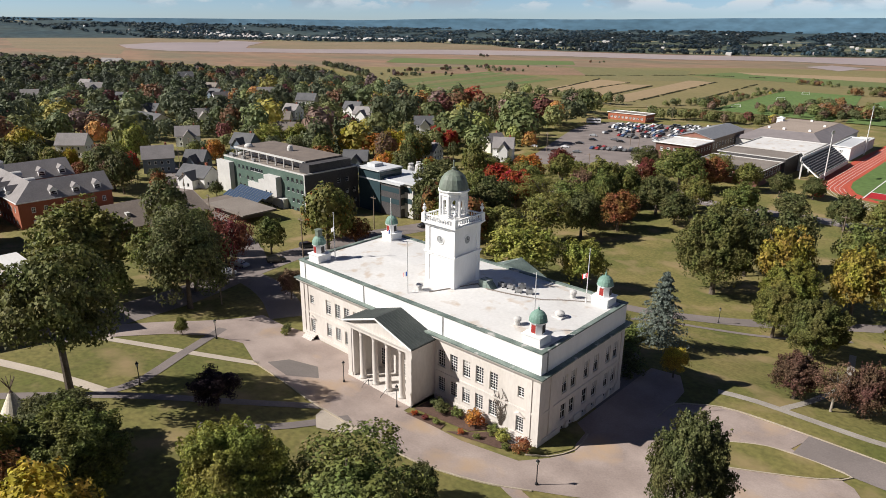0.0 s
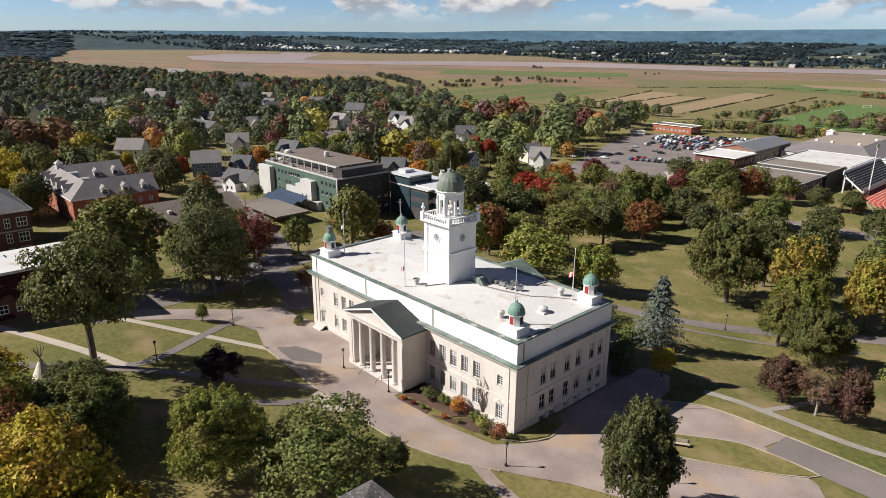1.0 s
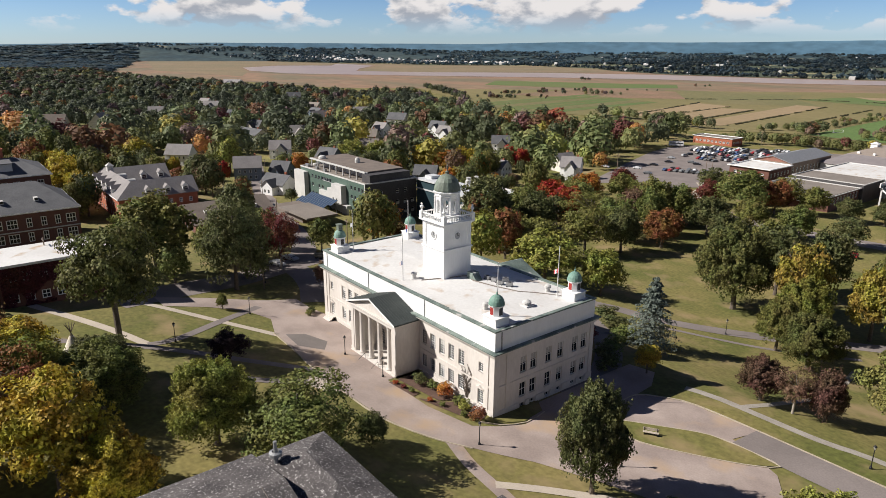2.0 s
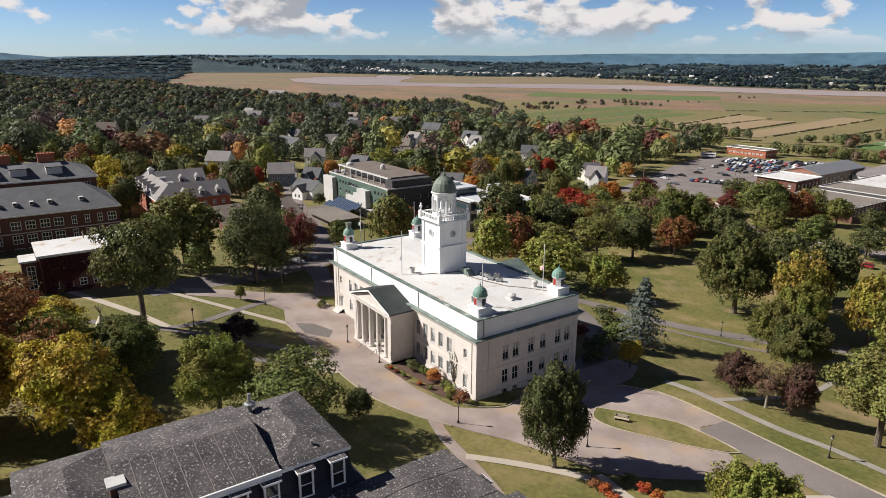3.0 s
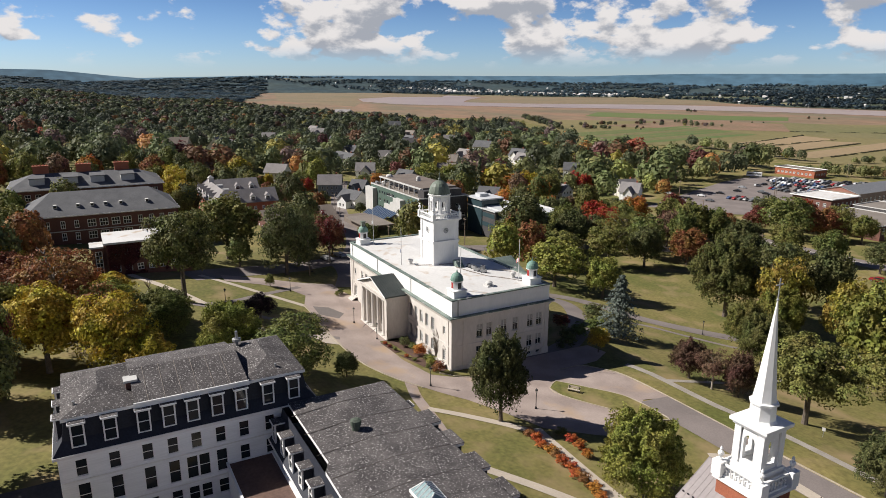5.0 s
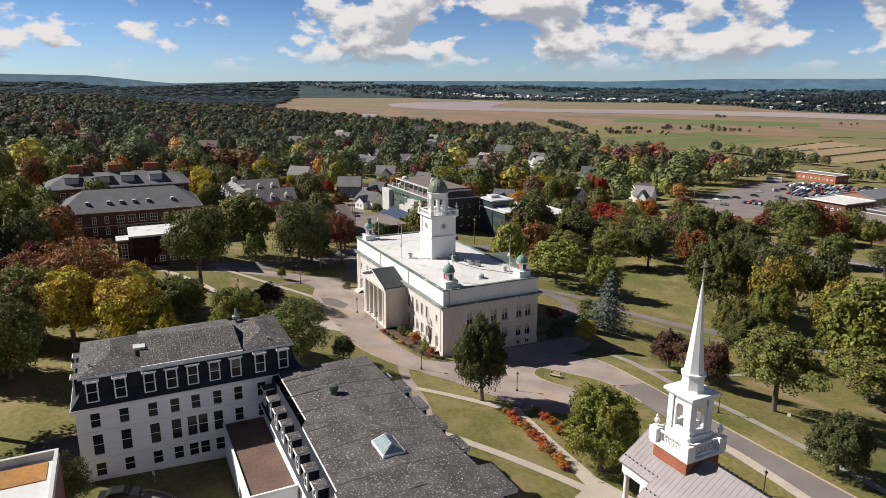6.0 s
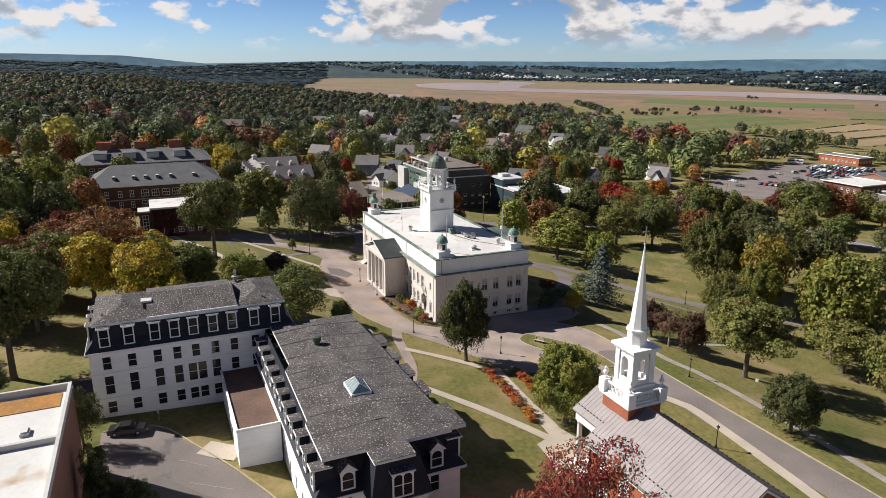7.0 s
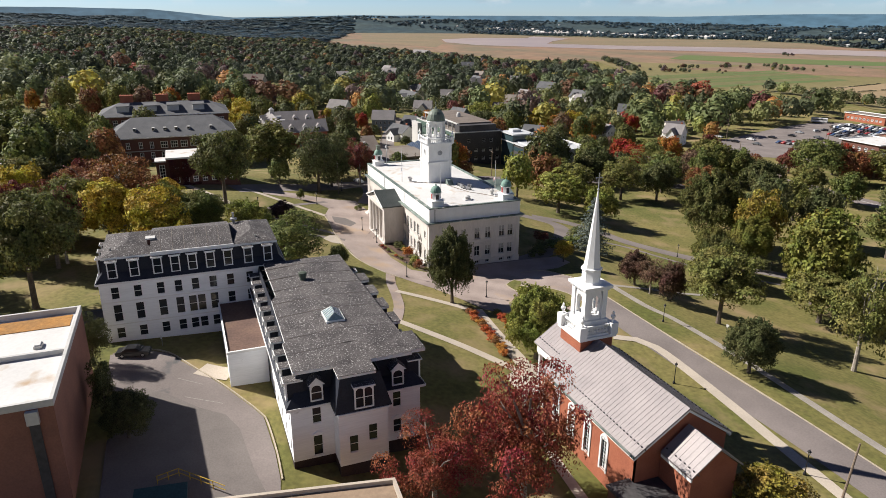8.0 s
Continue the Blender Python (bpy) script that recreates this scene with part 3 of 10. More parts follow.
strip("car_park_entry", [(-152.9, 310.8), (-144.1, 297.8), (-136, 267.8), (-135.3, 244.7)], 7.0, M_CONC, "pale paved car park entry", "road", 0.08)
pad("court", [(-7.5, 2.2), (-7.7, 7), (-6.0, 9.9), (0.4, 13.7), (5.8, 17), (11.7, 20.1), (14.2, 21.2), (21.3, 21.6), (26.3, 21.5), (36, 20), (36, 3), (14, 3.2), (10, 6), (4.5, 6.2), (3, 2.2)], M_ASPHALT, "grey asphalt service court", "road", 0.07, 3.0, False)
pad("court_patch", [(4.2, 6.4), (3.6, 7), (6, 10.1), (9.8, 13.5), (12.3, 16.7), (15.7, 18.1), (23.6, 18.9), (28.8, 19.9), (36, 18), (36, 3), (14, 3.4), (10, 6.1)], M_DARKASPH, "darker asphalt overlay in the court", "road", 0.082, 3.0, False)
for k, (a, b) in enumerate((((-2.5, 6.5), (0.8, 9.6)), ((2.2, 11.2), (4.6, 14.4)), ((7.0, 12.0), (9.8, 16.6)))):
    strip("court_line_%d" % (k + 1), [a, b], 0.11, M_FADED, "worn white paint line in the court", "road marking", 0.09)
kerb("kerb_5", [(-7.7, 2.5), (-7.9, 7), (-6.1, 10.1), (0.4, 13.9), (5.8, 17.2), (11.7, 20.3), (14.2, 21.4), (21.3, 21.8), (26.3, 21.7)], "pale kerb round the service court")
strip("path_annex", [(0.2, 14.2), (1.8, 16.2), (3.0, 18.2)], 3.2, M_CONC, "short pale concrete apron", "path", 0.1)

# fields and water out to the bay
def zone(name, poly, material, label, category, lift):
    pad(name, poly, material, label, category, lift, 60.0, False)


FAR_SHORE = [(-4300, 950), (-3895, 1047), (-3540, 1182), (-3196, 1338), (-2806, 1375), (-2543, 1460), (-2300, 1560), (-2047, 1670), (-1828, 1890), (-1500, 1850), (-1250, 1690), (-1019, 1610), (-729, 1660), (-502, 1775), (-319, 1915), (700, 2250), (1500, 4600), (-4600, 4600)]
M_MARSHG = mat("grey_green_marsh", (0.17, 0.145, 0.085), (0.23, 0.165, 0.10), 0.006, 0.12, 0.95, grain=0.2)
M_RUSSET = mat("russet_rough_grass", (0.25, 0.15, 0.10), (0.17, 0.13, 0.075), 0.012, 0.2, 0.95, grain=0.2)
M_MOSS = mat("dull_green_pasture", (0.135, 0.135, 0.055), (0.175, 0.15, 0.07), 0.01, 0.2, 0.95, grain=0.2)
zone("marsh", [(-4300, 1000), (-2400, 420), (-1650, 430), (-1300, 520), (-990, 570), (-900, 680), (-650, 900), (-420, 1150), (-100, 1300), (600, 1500), (1500, 3600), (-1500, 3300)], M_MARSH, "wide russet salt marsh", "marsh", 0.3)
zone("marsh_grey", [(-4000, 985), (-3300, 900), (-1969, 560), (-1500, 620), (-1800, 760), (-2130, 868), (-2310, 1076), (-2230, 1243), (-2440, 1398), (-2250, 1420), (-2100, 1390), (-1850, 1160), (-1672, 1040), (-1520, 1135), (-1300, 1420), (-1260, 1690), (-1500, 1850), (-1828, 1890), (-2047, 1670), (-2300, 1560), (-2543, 1460), (-2806, 1375), (-3196, 1338), (-3540, 1182), (-3895, 1047)], M_MARSHG, "grey-green salt marsh by the bay", "marsh", 0.4)
zone("field_hay", [(-900, 680), (-654, 573), (-499, 516), (-431, 546), (-358, 569), (-280, 528), (-240, 560), (-100, 560), (500, 700), (900, 1500), (-100, 1380), (-420, 1200), (-650, 950)], M_OLIVE, "olive hayfields on the flats", "field", 0.4)
zone("field_moss", [(-650, 1000), (-439, 1060), (-404, 960), (-330, 870), (-430, 800), (-500, 841), (-600, 974)], M_MOSS, "dull green rough pasture", "field", 0.5)
zone("field_russet", [(-625, 742), (-497, 841), (-600, 974), (-728, 937), (-720, 800), (-700, 690)], M_RUSSET, "russet rough strip", "field", 0.55)
zone("field_crop_band", [(-1028, 979), (-718, 1161), (-650, 1060), (-770, 915), (-920, 850)], M_CROP, "long green crop strip beyond the hedges", "field", 0.5)
for k in range(7):
    f, g = k / 7, (k + 0.82) / 7
    ends = [(-607 + 151 * v, 560 - 60 * v) for v in (f, g)] + [(-640 + 160 * v, 806 - 50 * v) for v in (g, f)]
    zone("field_crop_%d" % (k + 1), ends, (M_CROP, M_CROP, M_MOSS)[k % 3], "green crop field in long strips", "field", 0.56)
zone("field_tan_a", [(-411, 575), (-446, 790), (-399, 780), (-372, 590)], M_TAN, "tan stubble strip", "field", 0.6)
zone("field_tan_b", [(-365, 585), (-394, 740), (-361, 765), (-335, 585)], M_TAN, "tan stubble strip", "field", 0.6)
zone("field_tan_c", [(-318, 556), (-359, 864), (-325, 863), (-291, 570)], M_TAN, "tan stubble strip", "field", 0.6)
zone("field_tan_d", [(-378, 1083), (-186, 1122), (300, 1180), (300, 1080), (-169, 1023), (-336, 1037)], M_TAN, "tan stubble strip", "field", 0.6)
zone("field_green_strip", [(-404, 960), (-276, 935), (-150, 930), (200, 980), (200, 1040), (-253, 1030), (-378, 1075)], M_CROP, "thin green strip", "field", 0.58)
zone("soccer_pitch", [(-214, 565), (-226, 806), (-150, 800), (-133, 690), (-120, 560)], M_PITCH, "green sports pitches with white goals", "pitch", 0.6)
zone("soccer_pitch_2", [(-128, 690), (-120, 830), (60, 820), (60, 560), (-112, 560)], M_PITCH, "green sports pitches with white goals", "pitch", 0.6)
zone("far_shore", FAR_SHORE, mat("far_woodland_floor", (0.045, 0.062, 0.042), (0.085, 0.095, 0.055), 0.0035, 0.02, 1.0, grain=0.3, contrast=0.3, spots=((0.24, 0.215, 0.12), 0.0036, 0.555, 0.59)), "dark wooded far shore with farm fields", "far land", 0.75)
# the floor's teal base colour carries the distance haze
zone("far_west_woods", [(-1850, -1100), (-1850, 420), (-2200, 520), (-3300, 860), (-4300, 950), (-4800, 950), (-4800, -1100)], mat("far_west_woodland_floor", (0.040, 0.058, 0.052), (0.060, 0.074, 0.058), 0.004, 0.03, 1.0, grain=0.3), "dark woodland beyond the town, tinted teal for haze", "far land", 0.8)
zone("tidal_flat", [(-1837, 779), (-2117, 875), (-2286, 1076), (-2240, 1190), (-2194, 1243), (-2330, 1330), (-2419, 1395), (-2250, 1400), (-2120, 1375), (-1850, 1150), (-1672, 1030), (-1509, 1126), (-1290, 1400), (-1019, 1561), (-729, 1616), (-502, 1727), (-319, 1875), (600, 2190), (600, 1800), (-250, 1484), (-441, 1522), (-628, 1394), (-868, 1330), (-1083, 1184), (-1371, 941), (-1607, 782)], M_MUD, "pinkish tidal mud and shallow water", "water", 0.7)
zone("tidal_pool", [(-346, 1327), (-324, 1420), (-257, 1360), (-271, 1240)], M_MUD, "pinkish tidal pool", "water", 0.7)
# ---- university hall ----
HE, HW, HF, HB = -41.2, -92.6, 64.2, 86.6
HC = (HE + HW) / 2
HZ = 13.1


M_BLIND = mat("pale_window_blind", (0.42, 0.40, 0.37), (0.34, 0.33, 0.31), 1.0, 5.0, 0.8)


def build_hall():
    hall = thing("hall", HC, (HF + HB) / 2, -1.2, "long cream stone hall with white attic band, copper cornice and portico", "building")
    # front and side walls with their window openings
    xs_r = [HC + d for d in (8.4, 10.8, 13.2, 15.6, 18.1)]
    cols_x = sorted([2 * HC - x for x in xs_r] + xs_r)
    sides = {}
    ops, wins = [], []
    for x in cols_x:
        u = x - HW
        ops += [(u - 0.7, 4.75, u + 0.7, 7.35), (u - 0.7, 0.6, u + 0.7, 2.95)]
    for x in (HC + 22.7, HC - 22.7):
        u = x - HW
        ops += [(u - 0.5, 5.5, u + 0.5, 7.0), (u - 0.62, 0.1, u + 0.62, 2.6)]
    for x in (HC - 4.2, HC, HC + 4.2):
        u = x - HW
        ops += [(u - 0.65, 4.85, u + 0.65, 7.0), (u - 0.75, 0.1, u + 0.75, 3.2)]
    sides["front"] = ((HW, HF), (HE, HF), ops)
    ops = []
    for y in (70.3, 72.5, 75.9, 78.6, 82.1, 84.3):
        u = y - HF
        ops += [(u - 0.68, 4.75, u + 0.68, 7.4), (u - 0.68, 0.6, u + 0.68, 3.0)]
        ops += [(u - 0.5, -1.25, u + 0.5, -0.55)]
    sides["east"] = ((HE, HF), (HE, HB), ops)
    sides["rear"] = ((HE, HB), (HW, HB), [(u - 0.6, z, u + 0.6, z + 2.2) for u in (5, 9, 13, 17, 34, 38, 42, 46) for z in (0.75, 4.85)])
    sides["west"] = ((HW, HB), (HW, HF), [(u - 0.6, z, u + 0.6, z + 2.2) for u in (3, 6, 9, 13, 16, 19) for z in (0.75, 4.85)])
    for key, (a, b, ops) in sides.items():
        bm = bmesh.new()
        wall_panel(bm, a, b, -4.0, 9.0, ops, 0.45)
        w = part("wall", bm, M_STONE, hall)
        for o in ops:
            wd, ht = o[2] - o[0], o[3] - o[1]
            if ht < 1.0:
                window_in(hall, a, b, *o, cols=2, rows=1, sill=False, recess=0.12)
            else:
                wi = window_in(hall, a, b, *o, cols=(2 if key == "east" else 3) if wd > 1.1 else 2, rows=2 if key == "east" else (6 if ht > 2.1 else 4), recess=0.1)
                if (key == "east" and o[1] > 4) or (o[0] * 7) % 3 < 1.0:
                    bm = bmesh.new()
                    box(bm, 0.08, 0.106, ht * (0.56 if key == "east" else 0.62), wd - 0.08, 0.1085, ht - 0.08)
                    ob = new("blind", mesh_of("blind", bm, M_BLIND))
                    ob.parent = wi
    # plinth course, string course, corner pilasters
    for z0, z1, d in ((-4.0, -0.25, 0.16), (3.55, 3.85, 0.10)):
        for a in ((HW - d, HF - d, HC - 7.1, HF), (HC + 7.1, HF - d, HE + d, HF), (HE, HF, HE + d, HB), (HW - d, HF, HW, HB), (HW - d, HB, HE + d, HB + d)):
            bm = bmesh.new()
            x0, y0, x1, y1 = a
            if z0 < -1 and x0 == HE:
                for q in ((HF, 69.6), (71.0, 71.8), (73.2, 75.2), (76.6, 77.9), (79.3, 81.4), (82.8, 83.6), (85.0, HB)):
                    box(bm, x0 + 0.002, q[0], z0, x1, q[1], z1)
                box(bm, x0 + 0.002, HF, -4.0, x1 - 0.002, HB, -1.3)
            else:
                box(bm, x0, y0 + (0.002 if y0 == HF else 0), z0, x1, y1 - 0.002, z1)
            part("plinth" if z0 < -1 else "string_course", bm, M_STONE, hall)
    for x0, x1 in ((HE - 2.0, HE - 1.2), (HE - 0.9, HE + 0.12), (HW - 0.12, HW + 0.9), (HW + 1.2, HW + 2.0)):
        bm = bmesh.new()
        box(bm, x0, HF - 0.13, -0.25, x1, HF - 0.003, 8.9)
        part("pilaster", bm, M_STONE, hall)
    for y0, y1 in ((HF - 0.0, HF + 0.9), (HF + 2.4, HF + 3.2), (HB - 0.9, HB)):
        bm = bmesh.new()
        box(bm, HE + 0.003, y0 + 0.003, -0.25, HE + 0.13, y1, 8.9)
        part("pilaster", bm, M_STONE, hall)
    # cornice with its copper capping
    def ring(z0, z1, d, m, nm, inner=0.6, label=""):
        bm = bmesh.new()
        o = [(HW - d, HF - d), (HE + d, HF - d), (HE + d, HB + d), (HW - d, HB + d)]
        i = [(HW + inner, HF + inner), (HE - inner, HF + inner), (HE - inner, HB - inner), (HW + inner, HB - inner)]
        vo = [[bm.verts.new((*p, z)) for p in o] for z in (z0, z1)]
        vi = [[bm.verts.new((*p, z)) for p in i] for z in (z0, z1)]
        for k in range(4):
            j = (k + 1) % 4
            bm.faces.new((vo[0][k], vo[0][j], vo[1][j], vo[1][k]))
            bm.faces.new((vi[0][j], vi[0][k], vi[1][k], vi[1][j]))
            bm.faces.new((vo[1][k], vo[1][j], vi[1][j], vi[1][k]))
            bm.faces.new((vo[0][j], vo[0][k], vi[0][k], vi[0][j]))
        return part(nm, bm, m, hall, label)
    ring(8.9, 9.25, 0.25, M_STONE, "cornice")
    ring(9.25, 9.62, 0.6, M_STONE, "cornice")
    ring(9.62, 9.8, 0.85, M_COPPER, "cornice_capping", 0.6, "green weathered copper capping")
    ring(9.8, 12.87, 0.0, M_WHITE, "attic_band", 0.5, "white painted attic band")
    ring(12.87, 13.1, 0.14, M_COPPER, "parapet_capping", 0.55, "green weathered copper capping")
    for x in (HC - 8.6, HC + 8.6, HW + 1.6):
        bm = bmesh.new()
        box(bm, x - 0.05, HF - 0.1, 9.82, x + 0.05, HF - 0.004, 12.74)
        part("downpipe", bm, M_STEEL, hall)
    bm = bmesh.new()
    box(bm, HE + 0.004, HF + 1.2, 9.82, HE + 0.14, HF + 1.36, 12.74)
    part("downpipe", bm, M_STEEL, hall)
    # low pitched white roof with ridge rolls
    bm = bmesh.new()
    e = 0.52
    hull(bm, [(HW + e, HF + e, 12.86), (HE - e, HF + e, 12.86), (HE - e, HB - e, 12.86), (HW + e, HB - e, 12.86), (HW + 11, (HF + HB) / 2, 13.35), (HE - 11, (HF + HB) / 2, 13.35)],
         [(0, 1, 5, 4), (1, 2, 5), (2, 3, 4, 5), (3, 0, 4)])
    part("roof", bm, M_ROOFW, hall, "white roof membrane with brown stains")
    line = [(-65.6, 69.0, 13.07), (-63.4, 73.2, 13.26), (-61.9, 76.3, 13.36), (-59.2, 75.6, 13.37), (-55.2, 76.6, 13.33), (-50.8, 78.3, 13.22), (-48.8, 80.4, 13.12), (-45.2, 83.2, 12.95)]
    for a, b in zip(line, line[1:]):
        bm = bmesh.new()
        tube(bm, a, b, 0.13, 0.13, 8)
        part("roof_roll", bm, M_GREYROOF, hall, "grey roof joint roll")
    # door hoods
    for x in (HC + 22.7, HC - 22.7):
        bm = bmesh.new()
        hull(bm, [(x - 0.9, HF - 0.35, 2.75), (x + 0.9, HF - 0.35, 2.75), (x, HF - 0.35, 3.25), (x - 0.9, HF - 0.005, 2.75), (x + 0.9, HF - 0.005, 2.75), (x, HF - 0.005, 3.25)], [(0, 1, 2), (5, 4, 3), (0, 2, 5, 3), (1, 4, 5, 2), (0, 3, 4, 1)])
        part("door_hood", bm, M_STONE, hall)
        bm = bmesh.new()
        for k in range(5):
            box(bm, x - 1.3, HF - 0.4 - 0.35 * (5 - k), -1.4, x + 1.3, HF - 0.006, -0.95 + 0.2 * k)
        part("door_steps", bm, M_STONE, hall)
    # portico
    px0, px1, pf = HC - 7.1, HC + 7.1, 59.2
    for x0, x1 in ((px0, px0 + 1.3), (px1 - 1.3, px1)):
        bm = bmesh.new()
        box(bm, x0, pf + 0.15, -1.6, x1, HF - 0.005, 7.9)
        part("portico_wing", bm, M_STONE, hall)
    for x0 in (px0 - 0.1, px1 - 1.05):
        bm = bmesh.new()
        box(bm, x0, pf + 0.05, 7.3, x0 + 1.15, pf + 0.14, 7.9)
        box(bm, x0, pf + 0.05, -0.3, x0 + 1.15, pf + 0.14, 0.2)
        box(bm, x0 + 0.15, pf + 0.07, 0.2, x0 + 1.0, pf + 0.14, 7.3)
        part("portico_pilaster", bm, M_STONE, hall)
    bm = bmesh.new()
    box(bm, px0 - 0.1, pf, 7.92, px1 + 0.1, HF - 0.005, 8.6)
    box(bm, px0 - 0.35, pf - 0.3, 8.6, px1 + 0.35, HF - 0.3, 8.85)
    part("entablature", bm, M_STONE, hall)
    bm = bmesh.new()
    hull(bm, [(px0 + 0.2, pf + 0.1, 8.86), (px1 - 0.2, pf + 0.1, 8.86), (HC, pf + 0.1, 11.15), (px0 + 0.2, HF - 0.02, 8.86), (px1 - 0.2, HF - 0.02, 8.86), (HC, HF - 0.02, 11.15)], [(0, 1, 2), (5, 4, 3), (0, 2, 5, 3), (1, 4, 5, 2), (0, 3, 4, 1)])
    part("pediment", bm, M_STONE, hall)
    for s in (-1, 1):
        bm = bmesh.new()
        ex = HC + s * 7.6
        hull(bm, [(ex, pf - 0.45, 8.87), (HC, pf - 0.45, 11.35), (HC, HF + 0.2, 11.35), (ex, HF + 0.2, 8.87), (ex, pf - 0.45, 9.12), (HC, pf - 0.45, 11.62), (HC, HF + 0.2, 11.62), (ex, HF + 0.2, 9.12)],
             [(0, 1, 2, 3), (7, 6, 5, 4), (0, 4, 5, 1), (2, 6, 7, 3), (0, 3, 7, 4), (1, 5, 6, 2)])
        rf = part("portico_roof", bm, M_SLATE, hall, "dark green standing-seam portico roof")
        for k in range(11):
            y = pf - 0.3 + k * 0.5
            bm = bmesh.new()
            hull(bm, [(ex, y - 0.03, 9.12), (HC, y - 0.03, 11.62), (HC, y + 0.03, 11.62), (ex, y + 0.03, 9.12), (ex, y - 0.03, 9.2), (HC, y - 0.03, 11.7), (HC, y + 0.03, 11.7), (ex, y + 0.03, 9.2)],
                 [(0, 1, 2, 3), (7, 6, 5, 4), (0, 4, 5, 1), (2, 6, 7, 3), (0, 3, 7, 4), (1, 5, 6, 2)])
            part("seam", bm, M_SLATE, rf)
        bm = bmesh.new()
        hull(bm, [(ex, pf - 0.5, 8.86), (HC, pf - 0.5, 11.36), (HC, pf - 0.452, 11.36), (ex, pf - 0.452, 8.86), (ex, pf - 0.5, 9.14), (HC, pf - 0.5, 11.64), (HC, pf - 0.452, 11.64), (ex, pf - 0.452, 9.14)],
             [(0, 1, 2, 3), (7, 6, 5, 4), (0, 4, 5, 1), (2, 6, 7, 3), (0, 3, 7, 4), (1, 5, 6, 2)])
        part("raking_cornice", bm, M_WHITE, hall)
    bm = bmesh.new()
    lathe(bm, [(0.62, -0.3), (0.62, -0.1), (0.56, 0.0), (0.5, 0.12), (0.47, 0.4), (0.46, 3.0), (0.40, 7.0), (0.44, 7.1), (0.40, 7.16), (0.52, 7.55), (0.62, 7.75), (0.62, 7.9)], 20)
    col = mesh_of("column", bm, M_STONE)
    for p in col.polygons:
        p.use_smooth = True
    for x in (-4.35, -1.45, 1.45, 4.35):
        piece("column", col, hall, (HC + x, pf + 0.75, 0))
    bm = bmesh.new()
    box(bm, px0, pf - 0.1, -1.7, px1, HF - 0.006, -0.3)
    part("portico_floor", bm, M_STONE, hall)
    for k in range(4):
        bm = bmesh.new()
        box(bm, HC - 4.0, pf - 0.1 - 0.36 * (4 - k), -1.7, HC + 4.0, pf - 0.1 - 0.36 * (3 - k), -1.05 + 0.17 * k)
        part("step", bm, M_STONE, hall)
    for x in (HC - 2.1, HC + 2.1):
        bm = bmesh.new()
        tube(bm, (x, pf - 1.5, -0.15), (x, pf - 0.2, 0.6), 0.04, 0.04)
        for q in ((pf - 1.5, -1.2, -0.15), (pf - 0.2, -0.4, 0.6)):
            tube(bm, (x, q[0], q[1]), (x, q[0], q[2]), 0.04, 0.04)
        part("handrail", bm, M_IRON, hall)
    # rear wing with its gabled copper roof
    bm = bmesh.new()
    box(bm, HC - 6, HB + 0.02, -4, HC + 6, HB + 8, 9.0)
    part("rear_wing", bm, M_STONE, hall)
    bm = bmesh.new()
    hull(bm, [(HC - 6.5, HB + 0.01, 9.02), (HC + 6.5, HB + 0.01, 9.02), (HC, HB + 0.01, 11.8), (HC - 6.5, HB + 8.5, 9.02), (HC + 6.5, HB + 8.5, 9.02), (HC, HB + 8.5, 11.8)], [(0, 1, 2), (5, 4, 3), (0, 2, 5, 3), (1, 4, 5, 2), (0, 3, 4, 1)])
    part("rear_roof", bm, M_COPPER, hall, "green copper gabled roof")
    # dry creeper on the front wall
    rnd = random.Random(4)
    bm = bmesh.new()
    for k in range(26):
        x, z = HC + 19.6, -0.4
        for s in range(rnd.randint(4, 11)):
            nx, nz = x + rnd.uniform(-0.35, 0.3) * (1 + 0.1 * s), z + rnd.uniform(0.25, 0.75)
            tube(bm, (x, HF - 0.06, z), (nx, HF - 0.06, nz), 0.045, 0.03, 4)
            x, z = nx, nz
    part("creeper", bm, M_BARK, hall, "bare brown climbing stems")

    # ---- clock tower ----
    tx, ty, r = HC + 0.6, 75.2, 3.0
    tw = thing("clock_tower", tx, ty, 12.9, "white square clock tower with balustrade, lantern and dark copper dome", "tower")
    bm = bmesh.new()
    box(bm, tx - r, ty - r, 12.9, tx + r, ty + r, 18.2)
    part("lower_stage", bm, M_WHITE, tw)
    for s0, s1, z0, z1 in ((r + 0.12, 0, 12.9, 13.5), (r + 0.15, 0, 17.9, 18.25), (r + 0.3, 0, 18.25, 18.5)):
        bm = bmesh.new()
        box(bm, tx - s0, ty - s0, z0, tx + s0, ty + s0, z1)
        part("moulding", bm, M_WHITE, tw)
    for sx in (-1, 1):
        for sy in (-1, 1):
            for z0, z1 in ((13.5, 17.9), (18.5, 22.6)):
                bm = bmesh.new()
                box(bm, tx + sx * (r - 0.75), ty + sy * (r - 0.75), z0 + 0.003, tx + sx * (r + 0.09), ty + sy * (r + 0.09), z1)
                part("corner_pilaster", bm, M_WHITE, tw)
    bm = bmesh.new()
    box(bm, tx - r + 0.06, ty - r + 0.06, 18.5, tx + r - 0.06, ty + r - 0.06, 22.6)
    part("clock_stage", bm, M_WHITE, tw)
    for s0, z0, z1 in ((r + 0.18, 22.6, 22.85), (r + 0.4, 22.85, 23.05), (r + 0.6, 23.05, 23.25)):
        bm = bmesh.new()
        box(bm, tx - s0, ty - s0, z0, tx + s0, ty + s0, z1)
        part("cornice", bm, M_WHITE, tw)
    face = bmesh.new()
    lathe(face, [(0.62, 0.0), (0.62, 0.05), (0.0, 0.05)], 28)
